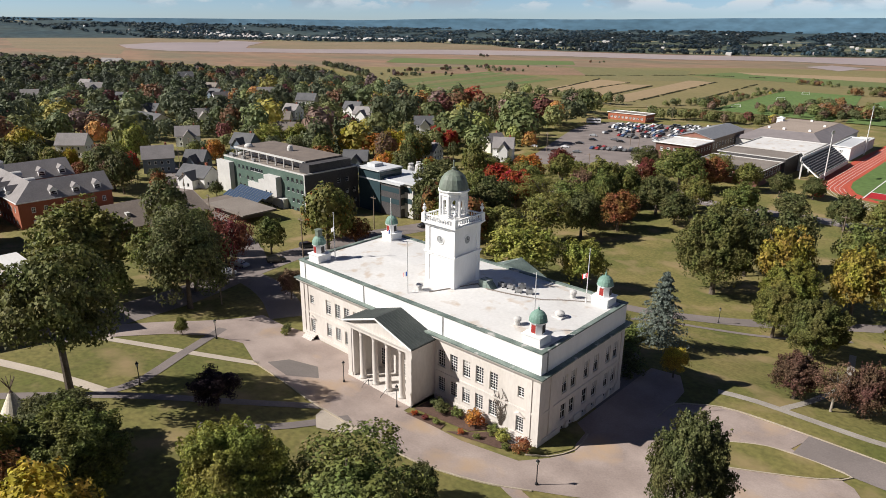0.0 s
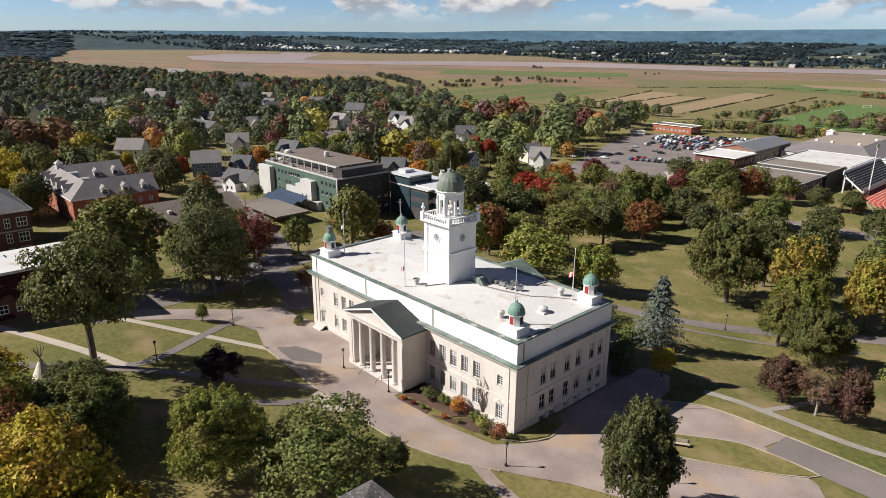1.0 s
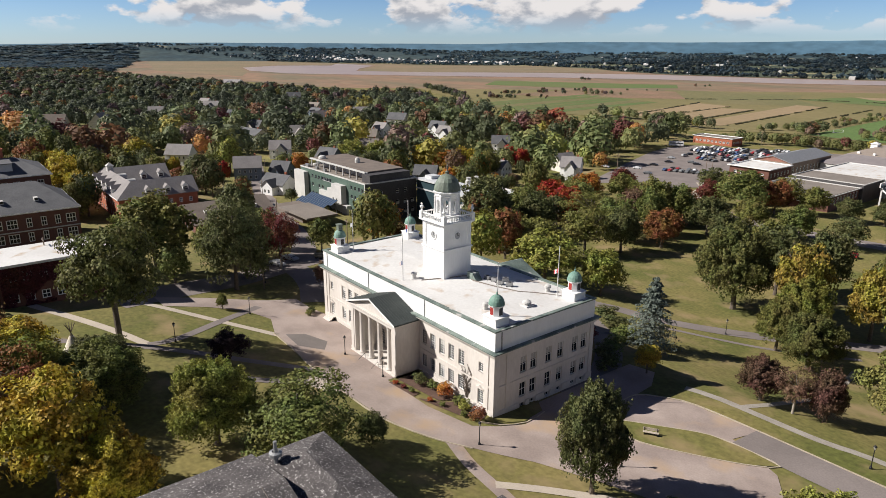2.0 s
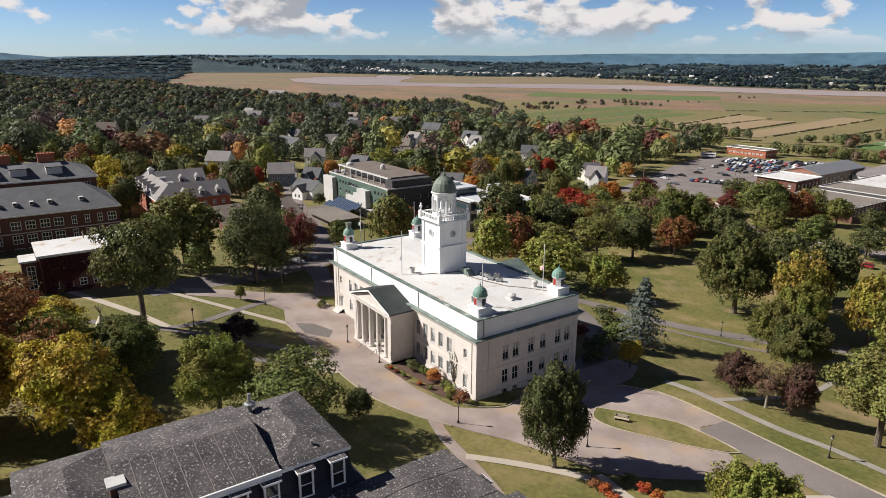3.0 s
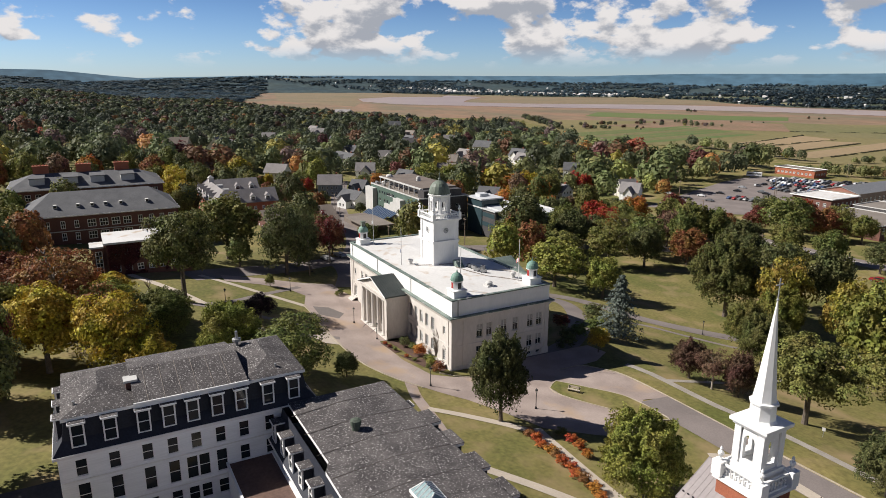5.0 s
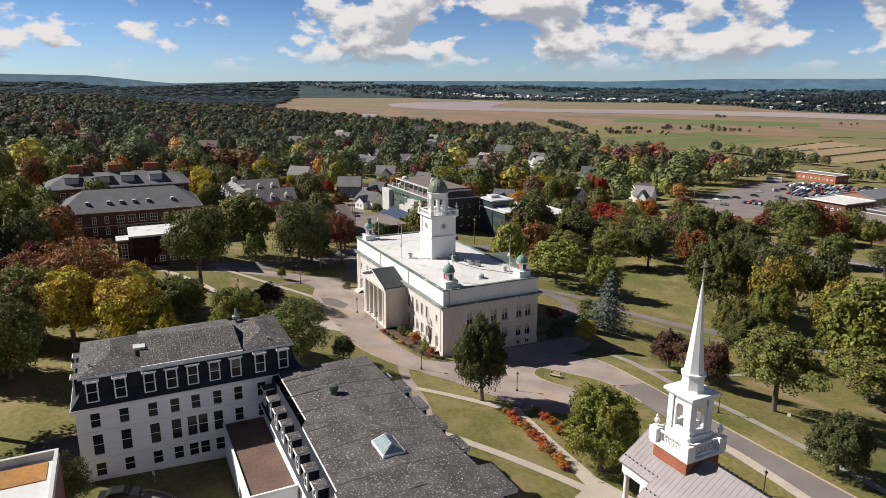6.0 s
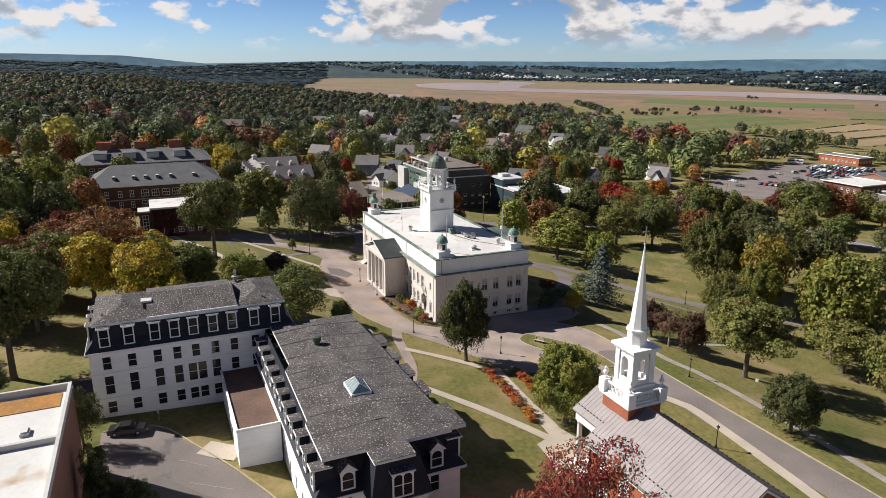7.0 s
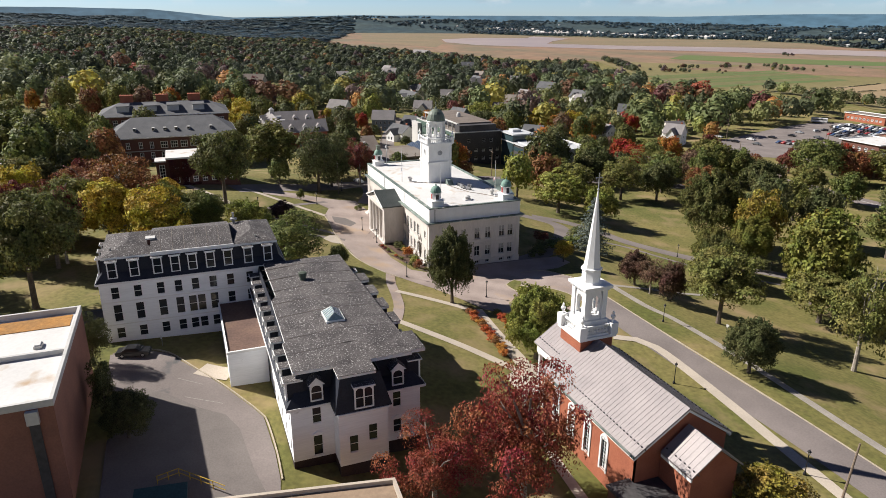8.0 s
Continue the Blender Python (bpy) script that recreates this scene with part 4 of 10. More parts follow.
    face_me = mesh_of("clock_face", face, mat("clock_dial", (0.30, 0.31, 0.31), (0.36, 0.36, 0.36), 1, 5, 0.5))
    rim = bmesh.new()
    lathe(rim, [(0.8, 0.0), (0.8, 0.09), (0.72, 0.12), (0.62, 0.09), (0.62, 0.0)], 28)
    rim_me = mesh_of("clock_rim", rim, M_WHITE)
    hand = bmesh.new()
    box(hand, -0.03, -0.08, 0.055, 0.03, 0.5, 0.075)
    box(hand, -0.03, -0.03, 0.076, 0.36, 0.03, 0.09)
    hand_me = mesh_of("clock_pointer", hand, M_IRON)
    for rz, dx, dy in ((0, 0, -1), (90, 1, 0), (180, 0, 1), (270, -1, 0)):
        c = new("clock", face_me)
        c.parent = tw
        c.matrix_basis = Matrix.Translation((dx * (r - 0.055), dy * (r - 0.055), 20.7 - 12.9)) @ pose(0, 0, 0, 90, 0, rz)
        for nm, me in (("clock_rim", rim_me), ("clock_pointer", hand_me)):
            q = new(nm, me)
            q.parent = c
    # balustrade
    bal = bmesh.new()
    lathe(bal, [(0.09, 0.0), (0.09, 0.08), (0.05, 0.14), (0.1, 0.36), (0.05, 0.62), (0.09, 0.7), (0.09, 0.78)], 8)
    bal_me = mesh_of("baluster", bal, M_WHITE)
    for dx, dy in ((0, -1), (1, 0), (0, 1), (-1, 0)):
        s = r + 0.2
        for k in range(11):
            t = -s + 0.55 + (2 * s - 1.1) * k / 10
            piece("baluster", bal_me, tw, (tx + (dx * s if dx else t), ty + (dy * s if dy else t), 23.45))
        for z0, z1, h in ((23.25, 23.45, 0.16), (24.23, 24.42, 0.15)):
            bm = bmesh.new()
            if dx:
                box(bm, tx + dx * s - h, ty - s + 0.36, z0, tx + dx * s + h, ty + s - 0.36, z1)
            else:
                box(bm, tx - s + 0.36, ty + dy * s - h, z0, tx + s - 0.36, ty + dy * s + h, z1)
            part("rail", bm, M_WHITE, tw)
    urn = bmesh.new()
    lathe(urn, [(0.2, 0), (0.2, 0.15), (0.08, 0.25), (0.3, 0.65), (0.32, 0.85), (0.12, 1.05), (0.12, 1.15), (0.2, 1.25), (0.0, 1.55)], 12)
    urn_me = mesh_of("urn", urn, M_WHITE)
    for sx in (-1, 1):
        for sy in (-1, 1):
            x, y = tx + sx * (r + 0.2), ty + sy * (r + 0.2)
            bm = bmesh.new()
            box(bm, x - 0.35, y - 0.35, 23.26, x + 0.35, y + 0.35, 24.55)
            part("pedestal", bm, M_WHITE, tw)
            piece("urn", urn_me, tw, (x, y, 24.55))
    # octagonal lantern with eight arched openings
    lr = 2.15
    bm = bmesh.new()
    lathe(bm, [(lr + 0.25, 23.26), (lr + 0.25, 24.3), (lr + 0.1, 24.35), (lr + 0.1, 24.5)], 8, tx, ty, math.pi / 8)
    part("lantern_base", bm, M_WHITE, tw)
    wid = 2 * lr * math.sin(math.pi / 8)
    for k in range(8):
        bm = bmesh.new()
        an = k * math.pi / 4
        m4 = Matrix.Translation((tx, ty, 0)) @ Matrix.Rotation(an, 4, "Z") @ Matrix.Translation((lr * math.cos(math.pi / 8), 0, 0))
        half = 0.42
        arch = [(-half, 24.5), (-half, 26.55)] + [(half * math.cos(math.pi - a), 26.55 + half * math.sin(a)) for a in np.linspace(0, math.pi, 9)[1:-1]] + [(half, 26.55), (half, 24.5)]
        outer = [(-wid / 2, 24.5), (-wid / 2, 26.55)] + [(-wid / 2 + wid * i / 8, 27.7) for i in range(1, 8)] + [(wid / 2, 26.55), (wid / 2, 24.5)]
        fo = [bm.verts.new(m4 @ Vector((0, y, z))) for y, z in outer]
        fi = [bm.verts.new(m4 @ Vector((0, y, z))) for y, z in arch]
        bi = [bm.verts.new(m4 @ Vector((-0.4, y, z))) for y, z in arch]
        bo = [bm.verts.new(m4 @ Vector((-0.4, y * 0.8, z))) for y, z in outer]
        for i in range(len(arch) - 1):
            bm.faces.new((fo[i], fo[i + 1], fi[i + 1], fi[i]))
            bm.faces.new((fi[i], fi[i + 1], bi[i + 1], bi[i]))
            bm.faces.new((bi[i], bi[i + 1], bo[i + 1], bo[i]))
        part("lantern_arch", bm, M_WHITE, tw)
    for k in range(8):
        an = (k + 0.5) * math.pi / 4
        x, y = tx + (lr + 0.06) * math.cos(an), ty + (lr + 0.06) * math.sin(an)
        bm = bmesh.new()
        tube(bm, (x, y, 24.5), (x, y, 27.6), 0.2, 0.18, 10)
        part("lantern_column", bm, M_WHITE, tw)
    bm = bmesh.new()
    lathe(bm, [(lr, 27.4), (lr + 0.15, 27.6), (lr + 0.15, 27.9), (lr + 0.4, 28.15), (lr + 0.45, 28.3), (lr + 0.1, 28.45), (lr - 0.2, 28.45)], 8, tx, ty, math.pi / 8)
    part("lantern_cornice", bm, M_WHITE, tw)
    bm = bmesh.new()
    lathe(bm, [(lr + 0.2, 28.4), (lr + 0.2, 28.7), (2.2, 29.3), (1.95, 30.0), (1.5, 30.65), (0.9, 31.1), (0.35, 31.3), (0.3, 31.5), (0.38, 31.62), (0.12, 31.85), (0.1, 32.5), (0.16, 32.65), (0.05, 32.85), (0.0, 33.6)], 16, tx, ty, math.pi / 16)
    part("dome", bm, M_COPPERD, tw, "dark weathered copper dome with finial")

    # ---- corner cupolas, each with a flagpole behind ----
    c = bmesh.new()
    box(c, -1.35, -1.35, -0.3, 1.35, 1.35, 1.25)
    c_base = mesh_of("cupola_base", c, M_WHITE)
    c = bmesh.new()
    box(c, -1.5, -1.5, 1.25, 1.5, 1.5, 1.38)
    lathe(c, [(1.05, 1.38), (1.05, 2.9), (1.25, 2.95), (1.3, 3.1), (1.0, 3.12)], 8, 0, 0, math.pi / 8)
    c_drum = mesh_of("drum", c, M_WHITE)
    c = bmesh.new()
    lathe(c, [(1.25, 3.1), (1.22, 3.3), (1.12, 3.75), (0.9, 4.15), (0.55, 4.45), (0.18, 4.6), (0.12, 4.8), (0.17, 4.9), (0.05, 5.0), (0.0, 5.5)], 16, 0, 0)
    c_dome = mesh_of("dome", c, M_PATINA)
    c = bmesh.new()
    box(c, -0.34, -0.99, 1.6, 0.34, -0.95, 2.75)
    c_louv = mesh_of("louvre_panel", c, M_REDP)
    c_dark = c_louv.copy()
    c_dark.materials[0] = M_CHAR
    for sx, sy, nm in ((1, -1, "a"), (1, 1, "b"), (-1, -1, "c"), (-1, 1, "d")):
        x, y = HC + sx * 23.1, 75.4 + sy * 8.7
        cu = thing("roof_cupola", x, y, 12.9, "white octagonal roof cupola with red louvres and green copper dome", "cupola", group="corner cupolas", local=True)
        for pn, me in (("cupola_base", c_base), ("drum", c_drum), ("dome", c_dome)):
            ob = new(pn, me)
            ob.parent = cu
        for k in range(4):
            ob = new("louvre_panel", c_dark if k == 1 else c_louv)
            ob.parent = cu
            ob.matrix_basis = pose(0, 0, 0, 0, 0, 90 * k)
        if sx < 0 and sy < 0:
            bm = bmesh.new()
            box(bm, -0.45, -0.45, 4.2, 0.45, 0.45, 5.6)
            box(bm, -0.55, -0.55, 5.5, 0.55, 0.55, 5.7)
            part("flue", bm, M_COPPERD, cu)
        fp = thing("flagpole", x - sx * 1.9, y - sy * 1.9, 12.9, "tall white flagpole standing on the hall roof", "flagpole", group="roof flagpoles", local=True)
        bm = bmesh.new()
        tube(bm, (0, 0, 0), (0, 0, 8.6), 0.09, 0.05, 8)
        part("pole", bm, M_POLE, fp)
        bm = bmesh.new()
        lathe(bm, [(0.0, 8.55), (0.1, 8.65), (0.0, 8.8)], 8)
        part("truck", bm, M_POLE, fp)
        if nm in "bcd":
            flag_on(fp, nm, 4.2 if nm == "b" else (5.3 if nm == "c" else 1.9))
    fp = thing("flagpole", HC - 1.0, 66.6, 12.9, "tall white flagpole standing on the hall roof", "flagpole", group="roof flagpoles", local=True)
    bm = bmesh.new()
    tube(bm, (0, 0, 0), (0, 0, 8.6), 0.09, 0.05, 8)
    part("pole", bm, M_POLE, fp)
    flag_on(fp, "e", 2.9)


def flag_on(fp, kind, z):
    """A small drooping flag of plain coloured fields."""
    red, white, blue = mat("flag_red", (0.55, 0.02, 0.025)), mat("flag_white", (0.75, 0.75, 0.75)), mat("flag_blue", (0.03, 0.08, 0.30))
    bands = {"b": ((0, 0.3, red), (0.3, 0.85, white), (0.85, 1.15, red)), "c": ((0, 1.0, white),), "d": ((0, 0.4, white), (0.4, 0.8, blue), (0.8, 1.2, white)), "e": ((0, 0.4, blue), (0.4, 0.75, white), (0.75, 1.1, red))}[kind]
    for a, b, m in bands:
        bm = bmesh.new()
        rows = []
        for i in range(5):
            t = a + (b - a) * i / 4
            y = 0.07 * math.sin(t * 7)
            d = -0.45 * t
            rows.append([bm.verts.new((-0.08 - t * 0.8, y + o, z + d + k)) for o, k in ((-0.01, 0), (-0.01, 0.75), (0.01, 0.75), (0.01, 0))])
        for p, q in zip(rows, rows[1:]):
            for k in range(4):
                bm.faces.new((p[k], p[(k + 1) % 4], q[(k + 1) % 4], q[k]))
        bm.faces.new(rows[0])
        bm.faces.new(rows[-1][::-1])
        part("flag", bm, m, fp)
    if kind == "b":
        bm = bmesh.new()
        lathe(bm, [(0.0, -0.03), (0.16, -0.02), (0.16, 0.02), (0.0, 0.03)], 10)
        ob = part("flag_emblem", bm, red, fp)
        ob.matrix_basis = Matrix.Translation((-0.08 - 0.46, 0.0, z + 0.12)) @ pose(0, 0, 0, 90, 0, 0)


build_hall()


def roof_gear():
    """Plant on the hall roof."""
    for x, y, w, d, h, m, lab in ((-60.3, 76.4, 1.5, 1.5, 1.5, M_COPPER, "green copper roof hatch housing"),):
        t = thing("roof_hatch", x, y, 13.1, lab, "roof hatch", local=True)
        bm = bmesh.new()
        box(bm, -w / 2, -d / 2, -0.1, w / 2, d / 2, h)
        part("housing", bm, m, t)
        bm = bmesh.new()
        hull(bm, [(0.76, -0.7, 0), (2.0, -0.7, 0), (0.76, -0.7, 1.3), (0.76, 0.7, 0), (2.0, 0.7, 0), (0.76, 0.7, 1.3)], [(0, 1, 2), (5, 4, 3), (0, 2, 5, 3), (1, 4, 5, 2), (0, 3, 4, 1)])
        part("stair_cover", bm, m, t)
    for k, (x, y) in enumerate(((-58.6, 78.4), (-57.0, 78.6), (-55.3, 78.3), (-53.7, 79.0), (-56.0, 80.2))):
        t = thing("roof_unit", x, y, 13.05, "grey condenser unit on a roof frame", "roof unit", 12 * k, "roof condensers", local=True)
        bm = bmesh.new()
        box(bm, -0.55, -0.35, 0.3, 0.55, 0.35, 0.85)
        part("casing", bm, M_STEEL, t)
        bm = bmesh.new()
        lathe(bm, [(0.28, 0.85), (0.28, 0.9), (0.0, 0.9)], 12)
        part("grille", bm, M_CHAR, t)
        for a in (-0.45, 0.45):
            bm = bmesh.new()
            box(bm, a - 0.06, -0.55, -0.1, a + 0.06, 0.55, 0.3)
            part("skid", bm, M_IRON, t)
    for x, y in ((-67.3, 68.6), (-48.2, 82.6), (-48.6, 68.9)):
        t = thing("roof_vent", x, y, 12.95, "white drum vent on the roof", "roof vent", group="drum vents", local=True)
        bm = bmesh.new()
        lathe(bm, [(0.4, -0.1), (0.4, 0.8), (0.55, 0.8), (0.55, 1.15), (0.2, 1.35), (0.0, 1.35)], 14)
        part("drum", bm, M_CONCW, t)
        bm = bmesh.new()
        box(bm, -0.7, -0.7, -0.15, 0.7, 0.7, 0.12)
        part("curb", bm, M_ROOFW, t)
    t = thing("mushroom_vent", -45.8, 75.2, 12.95, "white mushroom vent on a square curb", "roof vent", local=True)
    bm = bmesh.new()
    box(bm, -0.8, -0.8, -0.1, 0.8, 0.8, 0.3)
    part("curb", bm, M_ROOFW, t)
    bm = bmesh.new()
    lathe(bm, [(0.45, 0.3), (0.45, 0.6), (0.75, 0.62), (0.7, 0.85), (0.35, 1.05), (0.0, 1.15)], 16)
    part("cowl", bm, M_CONCW, t)


roof_gear()
# ---- white mansard residence: two wings and a low link ----
def dormer(parent, at, rz, w, h, depth, gable=False, cols=1, rows=2, cheek=None, top=None):
    """White-framed roof dormer facing its own -y; at is the sill's middle on the front face."""
    m = pose(*at, 0, 0, rz)
    def put(nm, bm, material, under):
        bmesh.ops.transform(bm, matrix=m, verts=bm.verts[:])
        return part(nm, bm, material, under)
    bm = bmesh.new()
    f = 0.16
    for q in ((-w / 2, 0, -w / 2 + f, h), (w / 2 - f, 0, w / 2, h), (-w / 2 + f, 0, w / 2 - f, f), (-w / 2 + f, h - f, w / 2 - f, h)):
        box(bm, q[0], -0.08, q[1], q[2], 0.12, q[3])
    d = put("dormer", bm, M_WHITE, parent)
    for s in (-w / 2 + 0.02, w / 2 - 0.1):
        bm = bmesh.new()
        box(bm, s, 0.12, 0.02, s + 0.08, depth, h - 0.02)
        put("dormer_side", bm, cheek or M_NAVY, d)
    bm = bmesh.new()
    box(bm, -w / 2 + f, 0.02, f, w / 2 - f, 0.05, h - f)
    put("pane", bm, M_GLASS, d)
    bm = bmesh.new()
    box(bm, -w / 2 + f, -0.03, h / 2 - 0.04, w / 2 - f, 0.018, h / 2 + 0.04)
    if cols > 1:
        box(bm, -0.07, -0.032, f, 0.07, 0.016, h - f)
    put("sash_grid", bm, M_WHITE, d)
    if gable or cols > 1:
        # arched heads: a spandrel in each upper corner of each light
        bm = bmesh.new()
        half = (w / 2 - f) / cols
        rise = min(half * 1.05, 0.6)
        for c in range(cols):
            mid = -w / 2 + f + half * (2 * c + 1)
            for s in (-1, 1):
                arc = [(mid + s * half * math.cos(k * math.pi / 12), h - f - rise + rise * math.sin(k * math.pi / 12)) for k in range(7)]
                corner = (mid + s * half, h - f)
                for (xa, za), (xb, zb) in zip(arc, arc[1:]):
                    quad = [(xa, -0.05, za), (xb, -0.05, zb), (xb, 0.018, zb), (xa, 0.018, za)]
                    tri = [(corner[0], -0.05, corner[1]), (xb, -0.05, zb), (xa, -0.05, za)]
                    for face in (quad, tri):
                        bm.faces.new([bm.verts.new(v) for v in face])
        put("arched_head", bm, M_WHITE, d)
    bm = bmesh.new()
    if gable:
        g = w * 0.62
        hull(bm, [(-w / 2 - 0.22, -0.3, h), (w / 2 + 0.22, -0.3, h), (0, -0.3, h + g), (-w / 2 - 0.22, depth, h), (w / 2 + 0.22, depth, h), (0, depth, h + g)], [(0, 1, 2), (5, 4, 3), (0, 2, 5, 3), (1, 4, 5, 2), (0, 3, 4, 1)])
    else:
        box(bm, -w / 2 - 0.16, -0.3, h, w / 2 + 0.16, depth, h + 0.16)
    put("dormer_roof", bm, M_WHITE, d)
    if gable:
        bm = bmesh.new()
        for s in (-1, 1):
            hull(bm, [(s * (w / 2 + 0.24), -0.28, h + 0.01), (0, -0.28, h + g + 0.03), (0, depth, h + g + 0.03), (s * (w / 2 + 0.24), depth, h + 0.01), (s * (w / 2 + 0.24), -0.28, h + 0.06), (0, -0.28, h + g + 0.09), (0, depth, h + g + 0.09), (s * (w / 2 + 0.24), depth, h + 0.06)],
                 [(0, 1, 2, 3), (7, 6, 5, 4), (0, 4, 5, 1), (2, 6, 7, 3), (0, 3, 7, 4), (1, 5, 6, 2)])
        put("shingles", bm, top or M_SHING, d)
    else:
        bm = bmesh.new()
        box(bm, -w / 2 - 0.12, -0.2, h + 0.165, w / 2 + 0.12, depth, h + 0.2)
        put("shingles", bm, top or M_SHING, d)
    return d


def mansard(parent, x0, y0, x1, y1, z0, z1, inset, flare=0.35):
    """Four steep concave slate slopes from the eaves (flared) up to the roof edge."""
    zm = z0 + (z1 - z0) * 0.35
    for k in range(4):
        rings = []
        for e, z in ((-flare, z0), (inset * 0.62, zm), (inset, z1)):
            c = [(x0 + e, y0 + e), (x1 - e, y0 + e), (x1 - e, y1 - e), (x0 + e, y1 - e)]
            rings.append([(*c[k], z), (*c[(k + 1) % 4], z)])
        bm = bmesh.new()
        vs = [[bm.verts.new(p) for p in r] for r in rings]
        for a, b in zip(vs, vs[1:]):
            bm.faces.new((a[0], a[1], b[1], b[0]))
        part("mansard_slope", bm, M_NAVY, parent)
    e = -flare - 0.06
    for q in ((x0 + e, y0 + e, x1 - e, y0 + 0.02), (x0 + e, y1 - 0.02, x1 - e, y1 - e), (x0 + e, y0 + 0.02, x0 + 0.02, y1 - 0.02), (x1 - 0.02, y0 + 0.02, x1 - e, y1 - 0.02)):
        bm = bmesh.new()
        box(bm, q[0], q[1], z0 - 0.32, q[2], q[3], z0 - 0.02)
        part("eaves_board", bm, M_WHITE, parent)


def low_hip(parent, x0, y0, x1, y1, z, rise, over=0.3, fascia=0.35, material=None):
    """Shallow hipped roof slab with a white fascia."""
    x0, y0, x1, y1 = x0 - over, y0 - over, x1 + over, y1 + over
    bm = bmesh.new()
    for q in ((x0, y0, x1, y0 + 0.12), (x0, y1 - 0.12, x1, y1), (x0, y0 + 0.12, x0 + 0.12, y1 - 0.12), (x1 - 0.12, y0 + 0.12, x1, y1 - 0.12)):
        box(bm, q[0], q[1], z - fascia, q[2], q[3], z - 0.01)
    part("fascia", bm, M_WHITE, parent)
    bm = bmesh.new()
    h = min(x1 - x0, y1 - y0) / 2
    if x1 - x0 > y1 - y0:
        r0, r1 = (x0 + h, (y0 + y1) / 2, z + rise), (x1 - h, (y0 + y1) / 2, z + rise)
        fs = [(0, 1, 5, 4), (1, 2, 5), (2, 3, 4, 5), (3, 0, 4)]
    else:
        r0, r1 = ((x0 + x1) / 2, y0 + h, z + rise), ((x0 + x1) / 2, y1 - h, z + rise)
        fs = [(0, 1, 4), (1, 2, 5, 4), (2, 3, 5), (3, 0, 4, 5)]
    hull(bm, [(x0, y0, z), (x1, y0, z), (x1, y1, z), (x0, y1, z), r0, r1], fs + [(3, 2, 1, 0)])
    part("roof", bm, material or M_SHING, parent)


# foundation brick darkened in colour to paint the shadowed gap along the ground
M_FOOT = mat("dark_foundation_brick", (0.055, 0.038, 0.034), (0.04, 0.03, 0.028), 0.6, 5.0, 0.9)


def residence():
    # west wing
    w = thing("residence_wing", -18.6, 14, 5.0, "white clapboard residence wing with dark mansard roof and white dormers", "building")
    x0, y0, x1, y1, zb, ze, zr = -25.6, 1.6, -11.8, 28.4, 4.0, 15.5, 19.0
    rows = [(y - 0.56, 12.7, y + 0.56, 14.6) for y in (3.65, 6.75, 9.93, 12.45, 14.9, 17.5, 20.1, 23.05)]
    rows += [(y - 0.6, 9.1, y + 0.6, 11.8) for y in (3.65, 6.72, 9.94, 12.4, 14.25, 15.55, 17.45)] + [(y - 0.56, 9.8, y + 0.56, 11.65) for y in (20.05, 23.03)]
    rows += [(y - 0.58, 6.3, y + 0.58, 8.05) for y in (3.63, 6.75, 9.95, 12.4, 14.2, 15.57, 17.45)]
    a, b = (x1, y0), (x1, y1)
    ops = [(o[0] - y0, o[1], o[2] - y0, o[3]) for o in rows]
    bm = bmesh.new()
    wall_panel(bm, a, b, zb, ze, ops, 0.3)
    part("wall", bm, M_CLAP, w)
    for o in ops:
        window_in(w, a, b, *o, cols=1, rows=2, sill=False, recess=0.04)
    gops = [(u - 0.4, z, u + 0.4, z + 1.7) for u in (2.5, 5.5, 8.5, 11.5) for z in (6.4, 9.5, 12.85)]
    for a, b in (((x0, y0), (x1, y0)), ((x1, y1), (x0, y1))):
        bm = bmesh.new()
        wall_panel(bm, a, b, zb, ze, gops, 0.3)
        part("wall", bm, M_CLAP, w)
        for o in gops:
            window_in(w, a, b, *o, cols=1, rows=2, sill=False, recess=0.04)
    bm = bmesh.new()
    wall_panel(bm, (x0, y1), (x0, y0), zb, ze, [], 0.3)
    part("wall", bm, M_CLAP, w)
    for z in (8.55, 12.2):
        bm = bmesh.new()
        box(bm, x1 + 0.002, y0, z, x1 + 0.06, y1, z + 0.14)
        part("belt_course", bm, M_WHITE, w)
    mansard(w, x0, y0, x1, y1, ze, zr, 1.0)
    for y in (3.7, 6.7, 9.9, 12.4, 14.85, 17.45, 20.05, 23.1, 26.1):
        dormer(w, (x1 - 0.12, y, 15.95), 90, 1.35, 2.6, 1.2)
    for x in (-14.5, -18, -21.5):
        dormer(w, (x, y0 + 0.12, 15.95), 0, 1.15, 2.5, 1.2)
    low_hip(w, x0 + 1.0, y0 + 1.0, x1 - 1.0, 9.3, 19.05, 1.1)
    low_hip(w, x0 + 1.0, 20.9, x1 - 1.0, y1 - 1.0, 19.05, 1.2)
    bm = bmesh.new()
    hull(bm, [(x1 - 0.4, 9.2, 19.3), (x1 - 0.4, 21.0, 19.3), (-18.6, 21.0, 20.7), (-18.6, 9.2, 20.7), (x0 + 0.4, 21.0, 19.3), (x0 + 0.4, 9.2, 19.3)], [(0, 1, 2, 3), (3, 2, 4, 5), (0, 3, 5), (1, 4, 2), (0, 5, 4, 1)])
    part("roof", bm, M_SHING, w, "weathered grey shingle roof with pale lichen")
    bm = bmesh.new()
    box(bm, x1 - 0.5, 9.1, 18.75, x1 - 0.35, 21.1, 19.32)
    part("fascia", bm, M_WHITE, w)
    bm = bmesh.new()
    box(bm, -17.2, 8.7, 19.3, -16.1, 9.7, 20.15)
    part("chimney", bm, M_BRICKD, w)
    bm = bmesh.new()
    box(bm, -17.4, 8.5, 20.15, -15.9, 9.9, 20.4)
